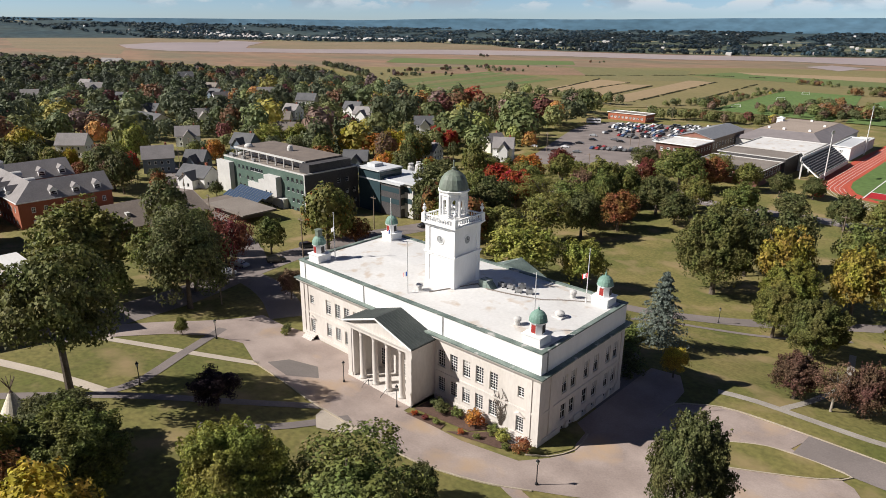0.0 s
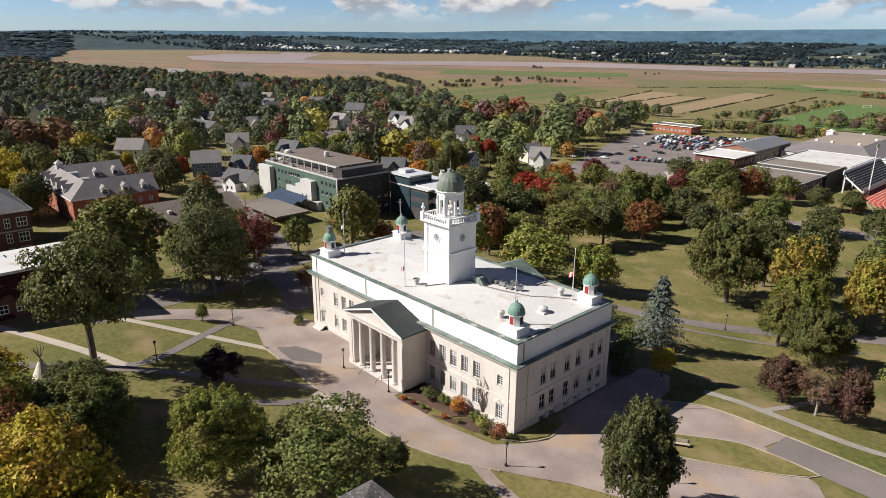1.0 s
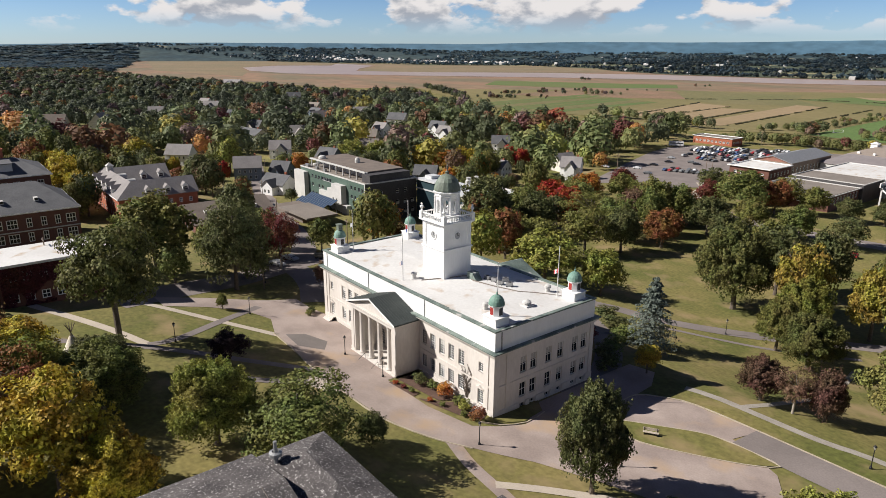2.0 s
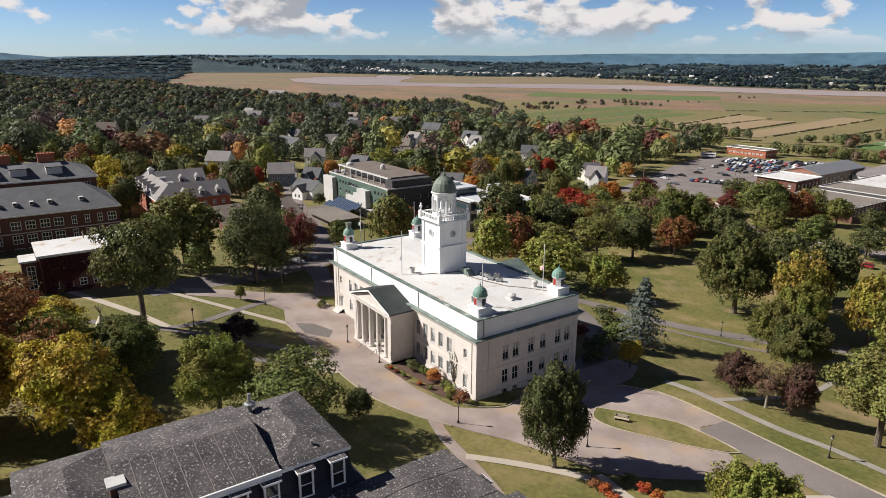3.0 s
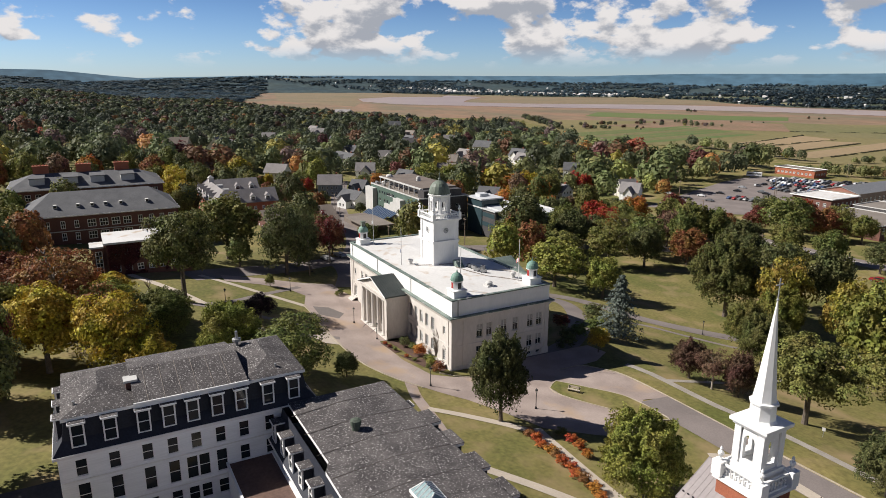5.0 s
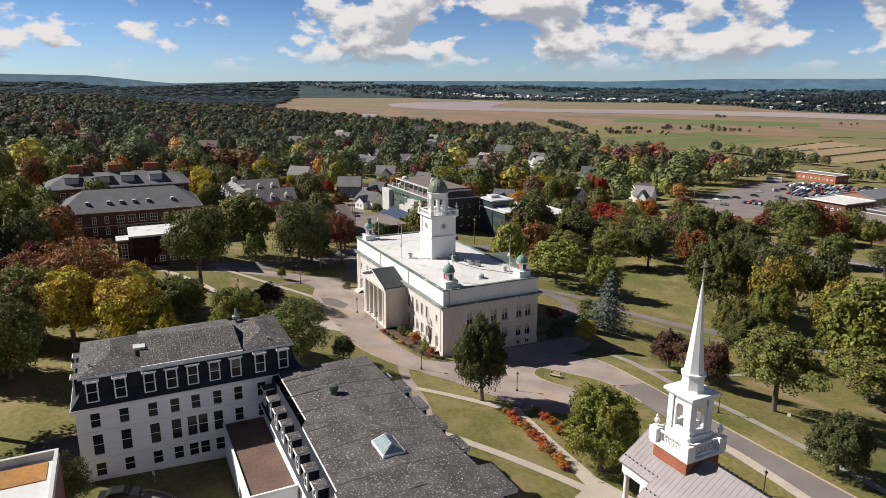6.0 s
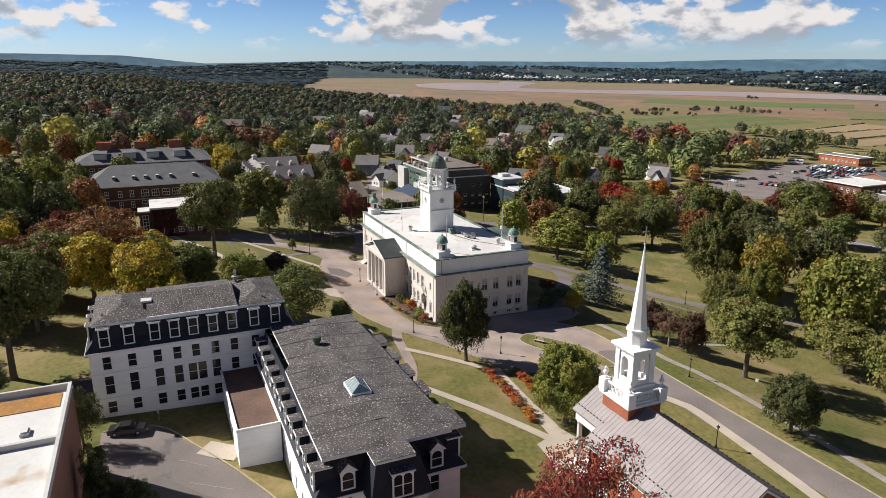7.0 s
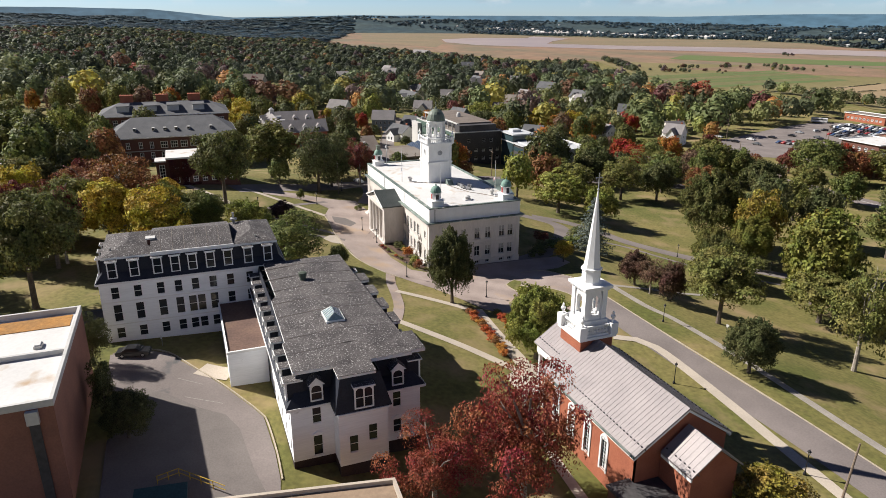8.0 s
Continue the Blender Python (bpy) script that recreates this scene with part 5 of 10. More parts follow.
    part("chimney_cap", bm, M_CONCW, w)
    bm = bmesh.new()
    tube(bm, (-22.5, 22.0, 19.0), (-22.5, 22.0, 21.5), 0.2, 0.16, 8)
    lathe(bm, [(0.55, 20.2), (0.55, 20.5), (0.3, 20.6), (0.3, 20.2)], 10, -22.5, 22.0)
    part("metal_flue", bm, M_STEEL, w)
    for x, y in ((-14.6, 3.6), (-14.0, 24.6)):
        bm = bmesh.new()
        tube(bm, (x, y, 19.0), (x, y, 19.9), 0.14, 0.14, 8)
        part("soil_vent", bm, M_STEEL, w)

    for y in (10.6, 12.3, 14.0, 15.7, 17.4, 19.1):
        bm = bmesh.new()
        tube(bm, (x1 - 0.5, y, 19.33), (-18.6, y, 20.71), 0.035, 0.035, 4)
        part("roof_joint", bm, M_GREYROOF, w)

    sh = thing("entry_shed", -17, -2, 5.6, "low white entry block with a dark flat roof", "building")
    bm = bmesh.new()
    box(bm, -20.6, -4.6, 5.0, -13.6, 1.58, 7.6)
    part("wall", bm, M_CLAP, sh)
    bm = bmesh.new()
    box(bm, -20.9, -4.9, 7.602, -13.3, 1.58, 7.85)
    part("roof", bm, M_CHAR, sh)
    bm = bmesh.new()
    box(bm, -13.59, -3.2, 5.6, -13.54, -2.2, 7.2)
    part("door", bm, M_NAVY, sh)

    # low link
    k = thing("residence_link", -3, 20.6, 4.6, "low white link block with a rust-brown flat roof", "building")
    bm = bmesh.new()
    box(bm, -11.7, 17.9, 3.6, 6.0, 23.1, 9.7)
    part("wall", bm, M_CLAP, k)
    bm = bmesh.new()
    for q in ((-11.7, 17.8, 6.1, 18.05), (-11.7, 22.95, 6.1, 23.2), (5.85, 18.05, 6.1, 22.95)):
        box(bm, q[0], q[1], 9.7, q[2], q[3], 10.05)
    part("parapet", bm, M_WHITE, k)
    bm = bmesh.new()
    box(bm, -11.6, 18.05, 9.702, 5.85, 22.95, 9.78)
    part("roof", bm, mat("rusty_flat_roof", (0.115, 0.072, 0.06), (0.16, 0.10, 0.075), 0.3, 3, 0.95, grain=0.2), k)
    bm = bmesh.new()
    box(bm, -1.0, 17.84, 4.6, 0.4, 17.9, 7.2)
    part("door", bm, M_CHAR, k)

    # east wing
    e = thing("residence_wing", 6.5, 31, 4.4, "white clapboard residence wing with navy mansard, many dormers and skylight", "building")
    x0, y0, x1, y1, zb, ze, zr = -12.4, 23.3, 24.9, 38.6, 2.5, 11.6, 15.4
    end = [(2.4, 8.9, 3.45, 11.0), (2.35, 4.6, 3.45, 7.25), (11.9, 8.9, 12.95, 11.0), (11.9, 5.4, 12.95, 7.2)]
    side = [(2.0 + 3.4 * i - 0.4, z, 2.0 + 3.4 * i + 0.4, z + 1.9) for i in range(11) for z in (5.0, 8.9)]
    for a, b, ops in (((x1, y0), (x1, y1), end), ((x0, y0), (x1, y0), side), ((x1, y1), (x0, y1), side), ((x0, y1), (x0, y0), [])):
        bm = bmesh.new()
        wall_panel(bm, a, b, 4.35, ze, ops, 0.3)
        part("wall", bm, M_CLAP, e)
        bm = bmesh.new()
        wall_panel(bm, a, b, zb, 4.345, [], 0.28)
        part("foundation", bm, M_FOOT, e, "brick foundation coloured dark for the shade at its foot")
        for o in ops:
            window_in(e, a, b, *o, cols=1, rows=2, sill=False, recess=0.04)
    mansard(e, x0, y0, x1, y1, ze, zr, 1.15, 0.5)
    # centre bay of the end front
    bx, by0, by1 = 27.6, 28.1, 33.8
    ops = [(1.15, 5.9, 2.2, 8.1), (3.4, 7.0, 4.45, 9.1)]
    for a, b, op in (((bx, by0), (bx, by1), ops), ((x1 + 0.01, by0), (bx, by0), []), ((bx, by1), (x1 + 0.01, by1), [])):
        bm = bmesh.new()
        wall_panel(bm, a, b, 4.35, ze - 0.2, op, 0.3)
        part("bay_wall", bm, M_CLAP, e)
        bm = bmesh.new()
        wall_panel(bm, a, b, zb, 4.345, [], 0.28)
        part("foundation", bm, M_FOOT, e)
        for o in op:
            window_in(e, a, b, *o, cols=1, rows=2, sill=False, recess=0.04)
    for r0, r1 in (((by0 - 0.4, bx + 0.4, ze - 0.2), (by0 + 0.5, bx - 0.7, zr)),):
        bm = bmesh.new()
        hull(bm, [(bx + 0.4, by0 - 0.4, ze - 0.2), (bx + 0.4, by1 + 0.4, ze - 0.2), (bx - 0.55, by1 - 0.7, zr), (bx - 0.55, by0 + 0.5, zr), (x1 - 1.2, by0 - 0.4, ze - 0.2), (x1 - 1.2, by1 + 0.4, ze - 0.2), (x1 - 1.2, by1 - 0.7, zr), (x1 - 1.2, by0 + 0.5, zr)], [(0, 1, 2, 3), (0, 3, 7, 4), (1, 5, 6, 2)])
        part("bay_mansard", bm, M_NAVY, e)
    bm = bmesh.new()
    box(bm, x1 - 1.2, by0 + 0.25, zr, bx - 0.25, by1 - 1.2, zr + 0.3)
    part("bay_fascia", bm, M_WHITE, e)
    bm = bmesh.new()
    box(bm, x1 - 1.25, by0 + 0.2, zr + 0.302, bx - 0.2, by1 - 1.15, zr + 0.36)
    part("bay_roof", bm, M_SHING, e)
    bm = bmesh.new()
    box(bm, bx + 0.005, by0 - 0.05, ze - 0.5, bx + 0.5, by1 + 0.05, ze - 0.22)
    part("bay_eaves", bm, M_WHITE, e)
    dormer(e, (bx + 0.38, 31.0, ze + 0.1), 90, 2.2, 2.7, 2.0, False, 2)
    for y in (26.3, 35.8):
        dormer(e, (x1 + 0.22, y, ze + 0.35), 90, 1.45, 2.1, 2.0, True)
    for y, z in ((26.2, 7.5), (35.7, 7.5)):
        bm = bmesh.new()
        hull(bm, [(x1 + 0.16, y - 0.75, z), (x1 + 0.16, y + 0.75, z), (x1 + 0.16, y, z + 0.42), (x1 + 0.004, y - 0.75, z), (x1 + 0.004, y + 0.75, z), (x1 + 0.004, y, z + 0.42)], [(0, 1, 2), (5, 4, 3), (0, 2, 5, 3), (1, 4, 5, 2), (0, 3, 4, 1)])
        part("window_hood", bm, M_CLAP, e)
    for i in range(11):
        x = x0 + 2.0 + 3.4 * i
        dormer(e, (x, y0 - 0.2, ze + 0.35), 0, 1.25, 2.3, 1.9)
        if i % 2 == 1 or i > 6:
            dormer(e, (x, y1 + 0.2, ze + 0.35), 180, 1.25, 2.3, 1.5)
    # nearly flat shingle roof with stepped edge
    outline = [(x0 + 0.9, y0 + 1.9), (3.9, y0 + 1.9), (4.0, y0 + 1.1), (17.2, y0 + 0.9), (17.4, y0 + 0.6), (x1 - 0.2, y0 + 0.6), (x1 - 0.2, 37.7), (24.3, 37.7), (24.3, 39.5), (19.4, 39.5), (19.3, 38.0), (x0 + 0.9, 37.4)]
    bm = bmesh.new()
    prism(bm, outline, zr - 0.05, zr + 0.33)
    part("fascia", bm, M_WHITE, e)
    bm = bmesh.new()
    cx = 31.0
    top = [bm.verts.new((x, y, zr + 0.36)) for x, y in outline]
    rid = [bm.verts.new((x0 + 5, cx, zr + 0.85)), bm.verts.new((x1 - 5, cx, zr + 0.85))]
    n = len(outline)
    for i in range(n):
        j = (i + 1) % n
        if i in (0, 1, 2, 3, 4):
            q = (rid[0], rid[1]) if i == 2 else ((rid[0],) if i < 2 else (rid[1],))
        elif i in (5, 6, 7):
            q = (rid[1],)
        elif i == 10:
            q = (rid[1], rid[0])
        elif i == 11:
            q = (rid[0],)
        else:
            q = (rid[1],)
        if len(q) == 2:
            bm.faces.new((top[i], top[j], q[1], q[0]))
        else:
            bm.faces.new((top[i], top[j], q[0]))
    part("roof", bm, M_SHING, e, "weathered grey shingle roof with pale lichen")
    for x in (-1.5, 3.6, 8.7, 13.8):
        bm = bmesh.new()
        box(bm, x - 1.5, 37.2, zr - 0.5, x + 1.5, 39.3, zr - 0.15)
        part("porch_fascia", bm, M_WHITE, e)
        bm = bmesh.new()
        box(bm, x - 1.55, 37.3, zr - 0.148, x + 1.55, 39.35, zr - 0.08)
        part("porch_roof", bm, M_SHING, e)
        bm = bmesh.new()
        box(bm, x - 1.3, 37.3, ze - 0.2, x + 1.3, 39.1, zr - 0.51)
        part("porch_box", bm, M_NAVY, e)
        window_in(e, (x + 0.6, 39.16), (x - 0.6, 39.16), 0.0, ze + 0.6, 1.2, zr - 0.9, cols=1, rows=2, sill=False)
    for x in (-8, -3.5, 1, 5.5, 10, 16.5, 20.5):
        for s, ye in ((-1, 24.6), (1, 37.3)):
            bm = bmesh.new()
            tube(bm, (x, 31.0, zr + 0.84), (x, ye, zr + 0.40), 0.045, 0.045, 4)
            part("roof_joint", bm, M_GREYROOF, e)
    # roof lantern light
    sk = thing("skylight", 13.0, 31.0, zr + 0.7, "glazed ridge skylight with white frame on the shingle roof", "skylight", local=True)
    bm = bmesh.new()
    box(bm, -1.7, -1.2, -0.4, 1.7, 1.2, 0.35)
    part("curb", bm, M_WHITE, sk)
    bm = bmesh.new()
    hull(bm, [(-1.6, -1.1, 0.36), (1.6, -1.1, 0.36), (1.6, 1.1, 0.36), (-1.6, 1.1, 0.36), (-1.0, 0, 1.15), (1.0, 0, 1.15)], [(0, 1, 5, 4), (1, 2, 5), (2, 3, 4, 5), (3, 0, 4)])
    part("glazing", bm, mat("skylight_glass", (0.26, 0.34, 0.35), (0.20, 0.28, 0.29), 1, 3, 0.12), sk)
    for i in range(7):
        x = -1.6 + 3.2 * i / 6
        xt = max(-1.0, min(1.0, x))
        for s in (-1, 1):
            bm = bmesh.new()
            tube(bm, (x, s * 1.1, 0.38), (xt, 0, 1.18), 0.05, 0.05, 4)
            part("bar", bm, M_WHITE, sk)
    v = thing("roof_vent", -1.4, 29.7, zr + 0.7, "dark green turbine vent on the shingle roof", "roof vent", local=True)
    bm = bmesh.new()
    lathe(bm, [(0.45, -0.2), (0.45, 0.6), (0.6, 0.6), (0.6, 1.15), (0.25, 1.3), (0, 1.3)], 12)
    part("drum", bm, mat("green_metal", (0.09, 0.11, 0.085)), v)


residence()


# ---- brick chapel with white steeple ----
def chapel():
    c = thing("chapel", 31, 63.2, 2.0, "red brick chapel with grey metal roof and tall arched windows", "church")
    x0, x1, y0, y1, ze, zr = 22.6, 42.2, 57.2, 69.4, 8.4, 12.6
    ym = (y0 + y1) / 2
    ops = [(x - x0 - 0.62, 2.5, x - x0 + 0.62, 6.4) for x in (25.8, 29.4, 33.0, 36.5)]
    for a, b in (((x0, y0), (x1, y0)), ((x1, y1), (x0, y1))):
        op = ops if a[1] == y0 else [(x1 - x0 - o[2], o[1], x1 - x0 - o[0], o[3]) for o in ops]
        bm = bmesh.new()
        wall_panel(bm, a, b, -0.5, ze, op, 0.4)
        part("wall", bm, M_BRICK, c)
        for o in op:
            window_in(c, a, b, *o, cols=3, rows=8, sill=True, recess=0.05)
            if a[1] == y0:
                xm = x0 + (o[0] + o[2]) / 2
                bm = bmesh.new()
                lathe(bm, [(0.82, 0), (0.82, 0.12), (0.6, 0.14), (0.6, 0)], 24)
                lathe(bm, [(0.6, 0.02), (0.6, 0.05), (0, 0.05)], 24)
                bmesh.ops.bisect_plane(bm, geom=bm.verts[:] + bm.edges[:] + bm.faces[:], plane_co=(0, 0, 0), plane_no=(0, -1, 0), clear_outer=True)
                ob = part("arch_head", bm, M_WHITE, c, "white arched window head")
                ob.matrix_basis = Matrix.Translation(Vector((xm, y0 - 0.004, 6.4)) - origin_of(c)) @ pose(0, 0, 0, 90, 0, 0) @ Matrix.Translation(origin_of(c))
                bm = bmesh.new()
                for i in range(-2, 3):
                    an = math.pi / 2 + i * 0.55
                    tube(bm, (xm, y0 - 0.08, 6.42), (xm + 0.58 * math.cos(an), y0 - 0.08, 6.42 + 0.58 * math.sin(an)), 0.025, 0.025, 4)
                part("fan_bars", bm, M_WHITE, c)
                bm = bmesh.new()
                for s in (-1, 1):
                    box(bm, xm + s * 0.68 - 0.13, y0 - 0.1, 2.3, xm + s * 0.68 + 0.13, y0 - 0.003, 6.4)
                part("window_surround", bm, M_WHITE, c)
    # gable walls
    for x, s in ((x0, -1), (x1, 1)):
        bm = bmesh.new()
        hull(bm, [(x, y0, -0.5), (x, y1, -0.5), (x, y1, ze), (x, ym, zr), (x, y0, ze), (x - s * 0.4, y0, -0.5), (x - s * 0.4, y1, -0.5), (x - s * 0.4, y1, ze), (x - s * 0.4, ym, zr), (x - s * 0.4, y0, ze)],
             [(0, 1, 2, 3, 4), (9, 8, 7, 6, 5), (0, 5, 6, 1), (1, 6, 7, 2), (2, 7, 8, 3), (3, 8, 9, 4), (4, 9, 5, 0)])
        part("gable_wall", bm, M_BRICK, c)
    def slope(nm, xa, xb, ya, yb, za, zb, thick=0.2, step=0.62, guards=True):
        """A standing-seam slope from the eaves (ya, za) to the ridge (yb, zb)."""
        bm = bmesh.new()
        pts = [(xa, ya, za), (xb, ya, za), (xb, yb, zb), (xa, yb, zb)]
        hull(bm, pts + [(p[0], p[1], p[2] + thick) for p in pts], [(3, 2, 1, 0), (4, 5, 6, 7), (0, 1, 5, 4), (1, 2, 6, 5), (2, 3, 7, 6), (3, 0, 4, 7)])
        r = part(nm, bm, M_SEAM, c, "grey standing-seam metal roof")
        n = int((xb - xa) / step)
        for i in range(n + 1):
            x = xa + 0.03 + (xb - xa - 0.06) * i / n
            bm = bmesh.new()
            pts = [(x - 0.03, ya, za + thick), (x + 0.03, ya, za + thick), (x + 0.03, yb, zb + thick), (x - 0.03, yb, zb + thick)]
            hull(bm, pts + [(p[0], p[1], p[2] + 0.035) for p in pts], [(3, 2, 1, 0), (4, 5, 6, 7), (0, 1, 5, 4), (1, 2, 6, 5), (2, 3, 7, 6), (3, 0, 4, 7)])
            part("seam", bm, M_SEAM, r)
            if guards:
                t = 0.16
                y, z = ya + (yb - ya) * t, za + (zb - za) * t + thick
                bm = bmesh.new()
                box(bm, x + 0.2, y - 0.05, z, x + 0.38, y + 0.05, z + 0.14)
                part("snow_guard", bm, M_IRON, r)
    slope("roof_slope", x0 - 0.5, x1 + 0.3, y0 - 0.55, ym, ze - 0.2, zr + 0.1)
    slope("roof_slope", x0 - 0.5, x1 + 0.3, y1 + 0.55, ym, ze - 0.2, zr + 0.1)
    for y in (y0 - 0.5, y1 + 0.35):
        bm = bmesh.new()
        box(bm, x0 - 0.4, y, ze - 0.62, x1 + 0.2, y + 0.15, ze - 0.22)
        part("eaves_board", bm, M_WHITE, c)
        bm = bmesh.new()
        box(bm, x0 - 0.4, y - (0.22 if y < ym else -0.17), ze - 0.3, x1 + 0.2, y - (0.02 if y < ym else -0.37), ze - 0.12)
        part("gutter", bm, M_COPPER, c, "pale green gutter")
    for s in (-1, 1):
        bm = bmesh.new()
        ya = ym + s * (ym - y0 + 0.5)
        pts = [(x1 + 0.02, ya, ze - 0.5), (x1 + 0.28, ya, ze - 0.5), (x1 + 0.28, ym, zr - 0.2), (x1 + 0.02, ym, zr - 0.2)]
        hull(bm, pts + [(p[0], p[1], p[2] + 0.28) for p in pts], [(3, 2, 1, 0), (4, 5, 6, 7), (0, 1, 5, 4), (1, 2, 6, 5), (2, 3, 7, 6), (3, 0, 4, 7)])
        part("bargeboard", bm, M_WHITE, c)
    # chancel with lower roof
    bm = bmesh.new()
    hull(bm, [(47.0, 60.4, -0.5), (47.0, 66.4, -0.5), (47.0, 66.4, 8.2), (47.0, 63.4, 10.7), (47.0, 60.4, 8.2), (x1 + 0.01, 60.4, -0.5), (x1 + 0.01, 66.4, -0.5), (x1 + 0.01, 66.4, 8.2), (x1 + 0.01, 63.4, 10.7), (x1 + 0.01, 60.4, 8.2)],
         [(0, 1, 2, 3, 4), (9, 8, 7, 6, 5), (0, 5, 6, 1), (1, 6, 7, 2), (2, 7, 8, 3), (3, 8, 9, 4), (4, 9, 5, 0)])
    part("chancel_wall", bm, M_BRICK, c)
    slope("chancel_roof", x1 + 0.32, 47.4, 60.0, 63.4, 8.05, 10.75, guards=True)
    slope("chancel_roof", x1 + 0.32, 47.4, 66.8, 63.4, 8.05, 10.75, guards=False)
    bm = bmesh.new()
    box(bm, x1 + 0.35, 60.05, 7.65, 47.3, 60.2, 8.04)
    part("eaves_board", bm, M_WHITE, c)
    bm = bmesh.new()
    box(bm, 41.5, 54.4, -0.5, 48.5, 60.38, 4.4)
    part("vestry", bm, M_BRICKD, c)
    bm = bmesh.new()
    box(bm, 41.3, 54.2, 4.402, 48.7, 60.36, 4.7)
    part("vestry_roof", bm, M_CHAR, c)
    # deep front portico under the same roof, a little narrower than the nave
    yp, zp = 58.5, 9.36
    yq = 2 * ym - yp
    bm = bmesh.new()
    for q in ((17.2, yp + 0.35, 17.95, yq - 0.35), (17.951, yp + 0.35, x0 - 0.01, yp + 1.1), (17.951, yq - 1.1, x0 - 0.01, yq - 0.35)):
        box(bm, q[0], q[1], 8.1, q[2], q[3], zp - 0.06)
    part("entablature", bm, M_WHITE, c)
    bm = bmesh.new()
    box(bm, 17.96, yp + 1.11, 8.6, x0 - 0.02, yq - 1.11, 8.7)
    part("porch_ceiling", bm, M_WHITE, c)
    bm = bmesh.new()
    hull(bm, [(17.2, yp + 0.4, zp - 0.05), (17.2, yq - 0.4, zp - 0.05), (17.2, ym, zr - 0.1), (17.6, yp + 0.4, zp - 0.05), (17.6, yq - 0.4, zp - 0.05), (17.6, ym, zr - 0.1)], [(0, 1, 2), (5, 4, 3), (0, 2, 5, 3), (1, 4, 5, 2), (0, 3, 4, 1)])
    part("pediment", bm, M_WHITE, c)
    slope("porch_roof", 16.9, x0 - 0.52, yp, ym, zp, zr + 0.08)
    slope("porch_roof", 16.9, x0 - 0.52, yq, ym, zp, zr + 0.08, guards=False)
    col = bmesh.new()
    lathe(col, [(0.44, 0), (0.44, 0.2), (0.35, 0.35), (0.30, 6.0), (0.42, 6.3), (0.42, 6.5)], 14)
    me = mesh_of("column", col, M_WHITE)
    for x, y in ((17.6, 59.3), (17.6, 61.95), (17.6, 64.65), (17.6, 67.3), (20.6, 59.3), (20.6, 67.3)):
        piece("column", me, c, (x, y, 1.6))
    bm = bmesh.new()
    box(bm, 16.8, yp + 0.1, 0.2, x0 - 0.01, yq - 0.1, 1.6)
    part("porch_floor", bm, M_STONE, c)
    bm = bmesh.new()
    for k in range(4):
        box(bm, 15.2 + 0.4 * k, yp + 1.5, -0.2, 15.2 + 0.4 * (k + 1), yq - 1.5, 0.4 * k + 0.2)
    part("steps", bm, M_STONE, c)
    bm = bmesh.new()
    box(bm, x0 - 0.16, ym - 0.95, 1.61, x0 - 0.004, ym + 0.95, 4.6)
    d = part("door", bm, M_WHITE, c, "white panelled double door")
    for s in (-1, 1):
        bm = bmesh.new()
        box(bm, x0 - 0.2, ym + s * 0.48 - 0.34, 1.9, x0 - 0.163, ym + s * 0.48 + 0.34, 4.3)
        part("door_panel", bm, M_CHAR, d)

    # steeple
    s = thing("steeple", 22.3, ym, 9.0, "white tiered church steeple with belfry and slender spire", "steeple")
    sx, h = 22.3, 2.45
    def blk(nm, hw, z0, z1, m=M_WHITE):
        bm = bmesh.new()
        box(bm, sx - hw, ym - hw, z0, sx + hw, ym + hw, z1)
        part(nm, bm, m, s)
    blk("brick_base", h, 8.5, 12.9, M_BRICK)
    blk("cornice", h + 0.35, 12.9, 13.25)
    blk("stage", h - 0.25, 13.25, 13.9)
    for dx, dy in ((0, -1), (1, 0), (0, 1), (-1, 0)):
        q = h - 0.1
        for z0, z1, t in ((13.26, 13.5, 0.14), (14.55, 14.75, 0.14)):
            bm = bmesh.new()
            if dx:
                box(bm, sx + dx * q - t, ym - q + 0.6, z0, sx + dx * q + t, ym + q - 0.6, z1)
            else:
                box(bm, sx - q + 0.6, ym + dy * q - t, z0, sx + q - 0.6, ym + dy * q + t, z1)
            part("rail", bm, M_WHITE, s)
        for k in range(7):
            t = -1.5 + 0.5 * k
            bm = bmesh.new()
            x, y = sx + (dx * q if dx else t), ym + (dy * q if dy else t)
            tube(bm, (x, y, 13.5), (x, y, 14.55), 0.07, 0.07, 6)
            part("baluster", bm, M_WHITE, s)
    urn = bmesh.new()
    lathe(urn, [(0.2, 0), (0.2, 0.15), (0.08, 0.25), (0.32, 0.7), (0.3, 0.9), (0.1, 1.1), (0.18, 1.25), (0.0, 1.6)], 12)
    me = mesh_of("urn", urn, M_WHITE)
    for ax in (-1, 1):
        for ay in (-1, 1):
            x, y = sx + ax * (h - 0.1), ym + ay * (h - 0.1)
            bm = bmesh.new()
            box(bm, x - 0.55, y - 0.55, 13.26, x + 0.55, y + 0.55, 14.9)
            part("corner_pedestal", bm, M_WHITE, s)
            piece("urn", me, s, (x, y, 14.9))
            bm = bmesh.new()
            x, y = sx + ax * 1.3, ym + ay * 1.3
            box(bm, x - 0.36, y - 0.36, 15.2, x + 0.36, y + 0.36, 19.3)
            part("belfry_pier", bm, M_WHITE, s)
    blk("stage", 1.85, 13.9, 15.2)
    for k in range(4):
        an = k * math.pi / 2
        bm = bmesh.new()
        half = 0.6
        arch = [(-half, 15.8), (-half, 17.9)] + [(half * math.cos(math.pi - a), 17.9 + half * math.sin(a)) for a in np.linspace(0, math.pi, 9)[1:-1]] + [(half, 17.9), (half, 15.8)]
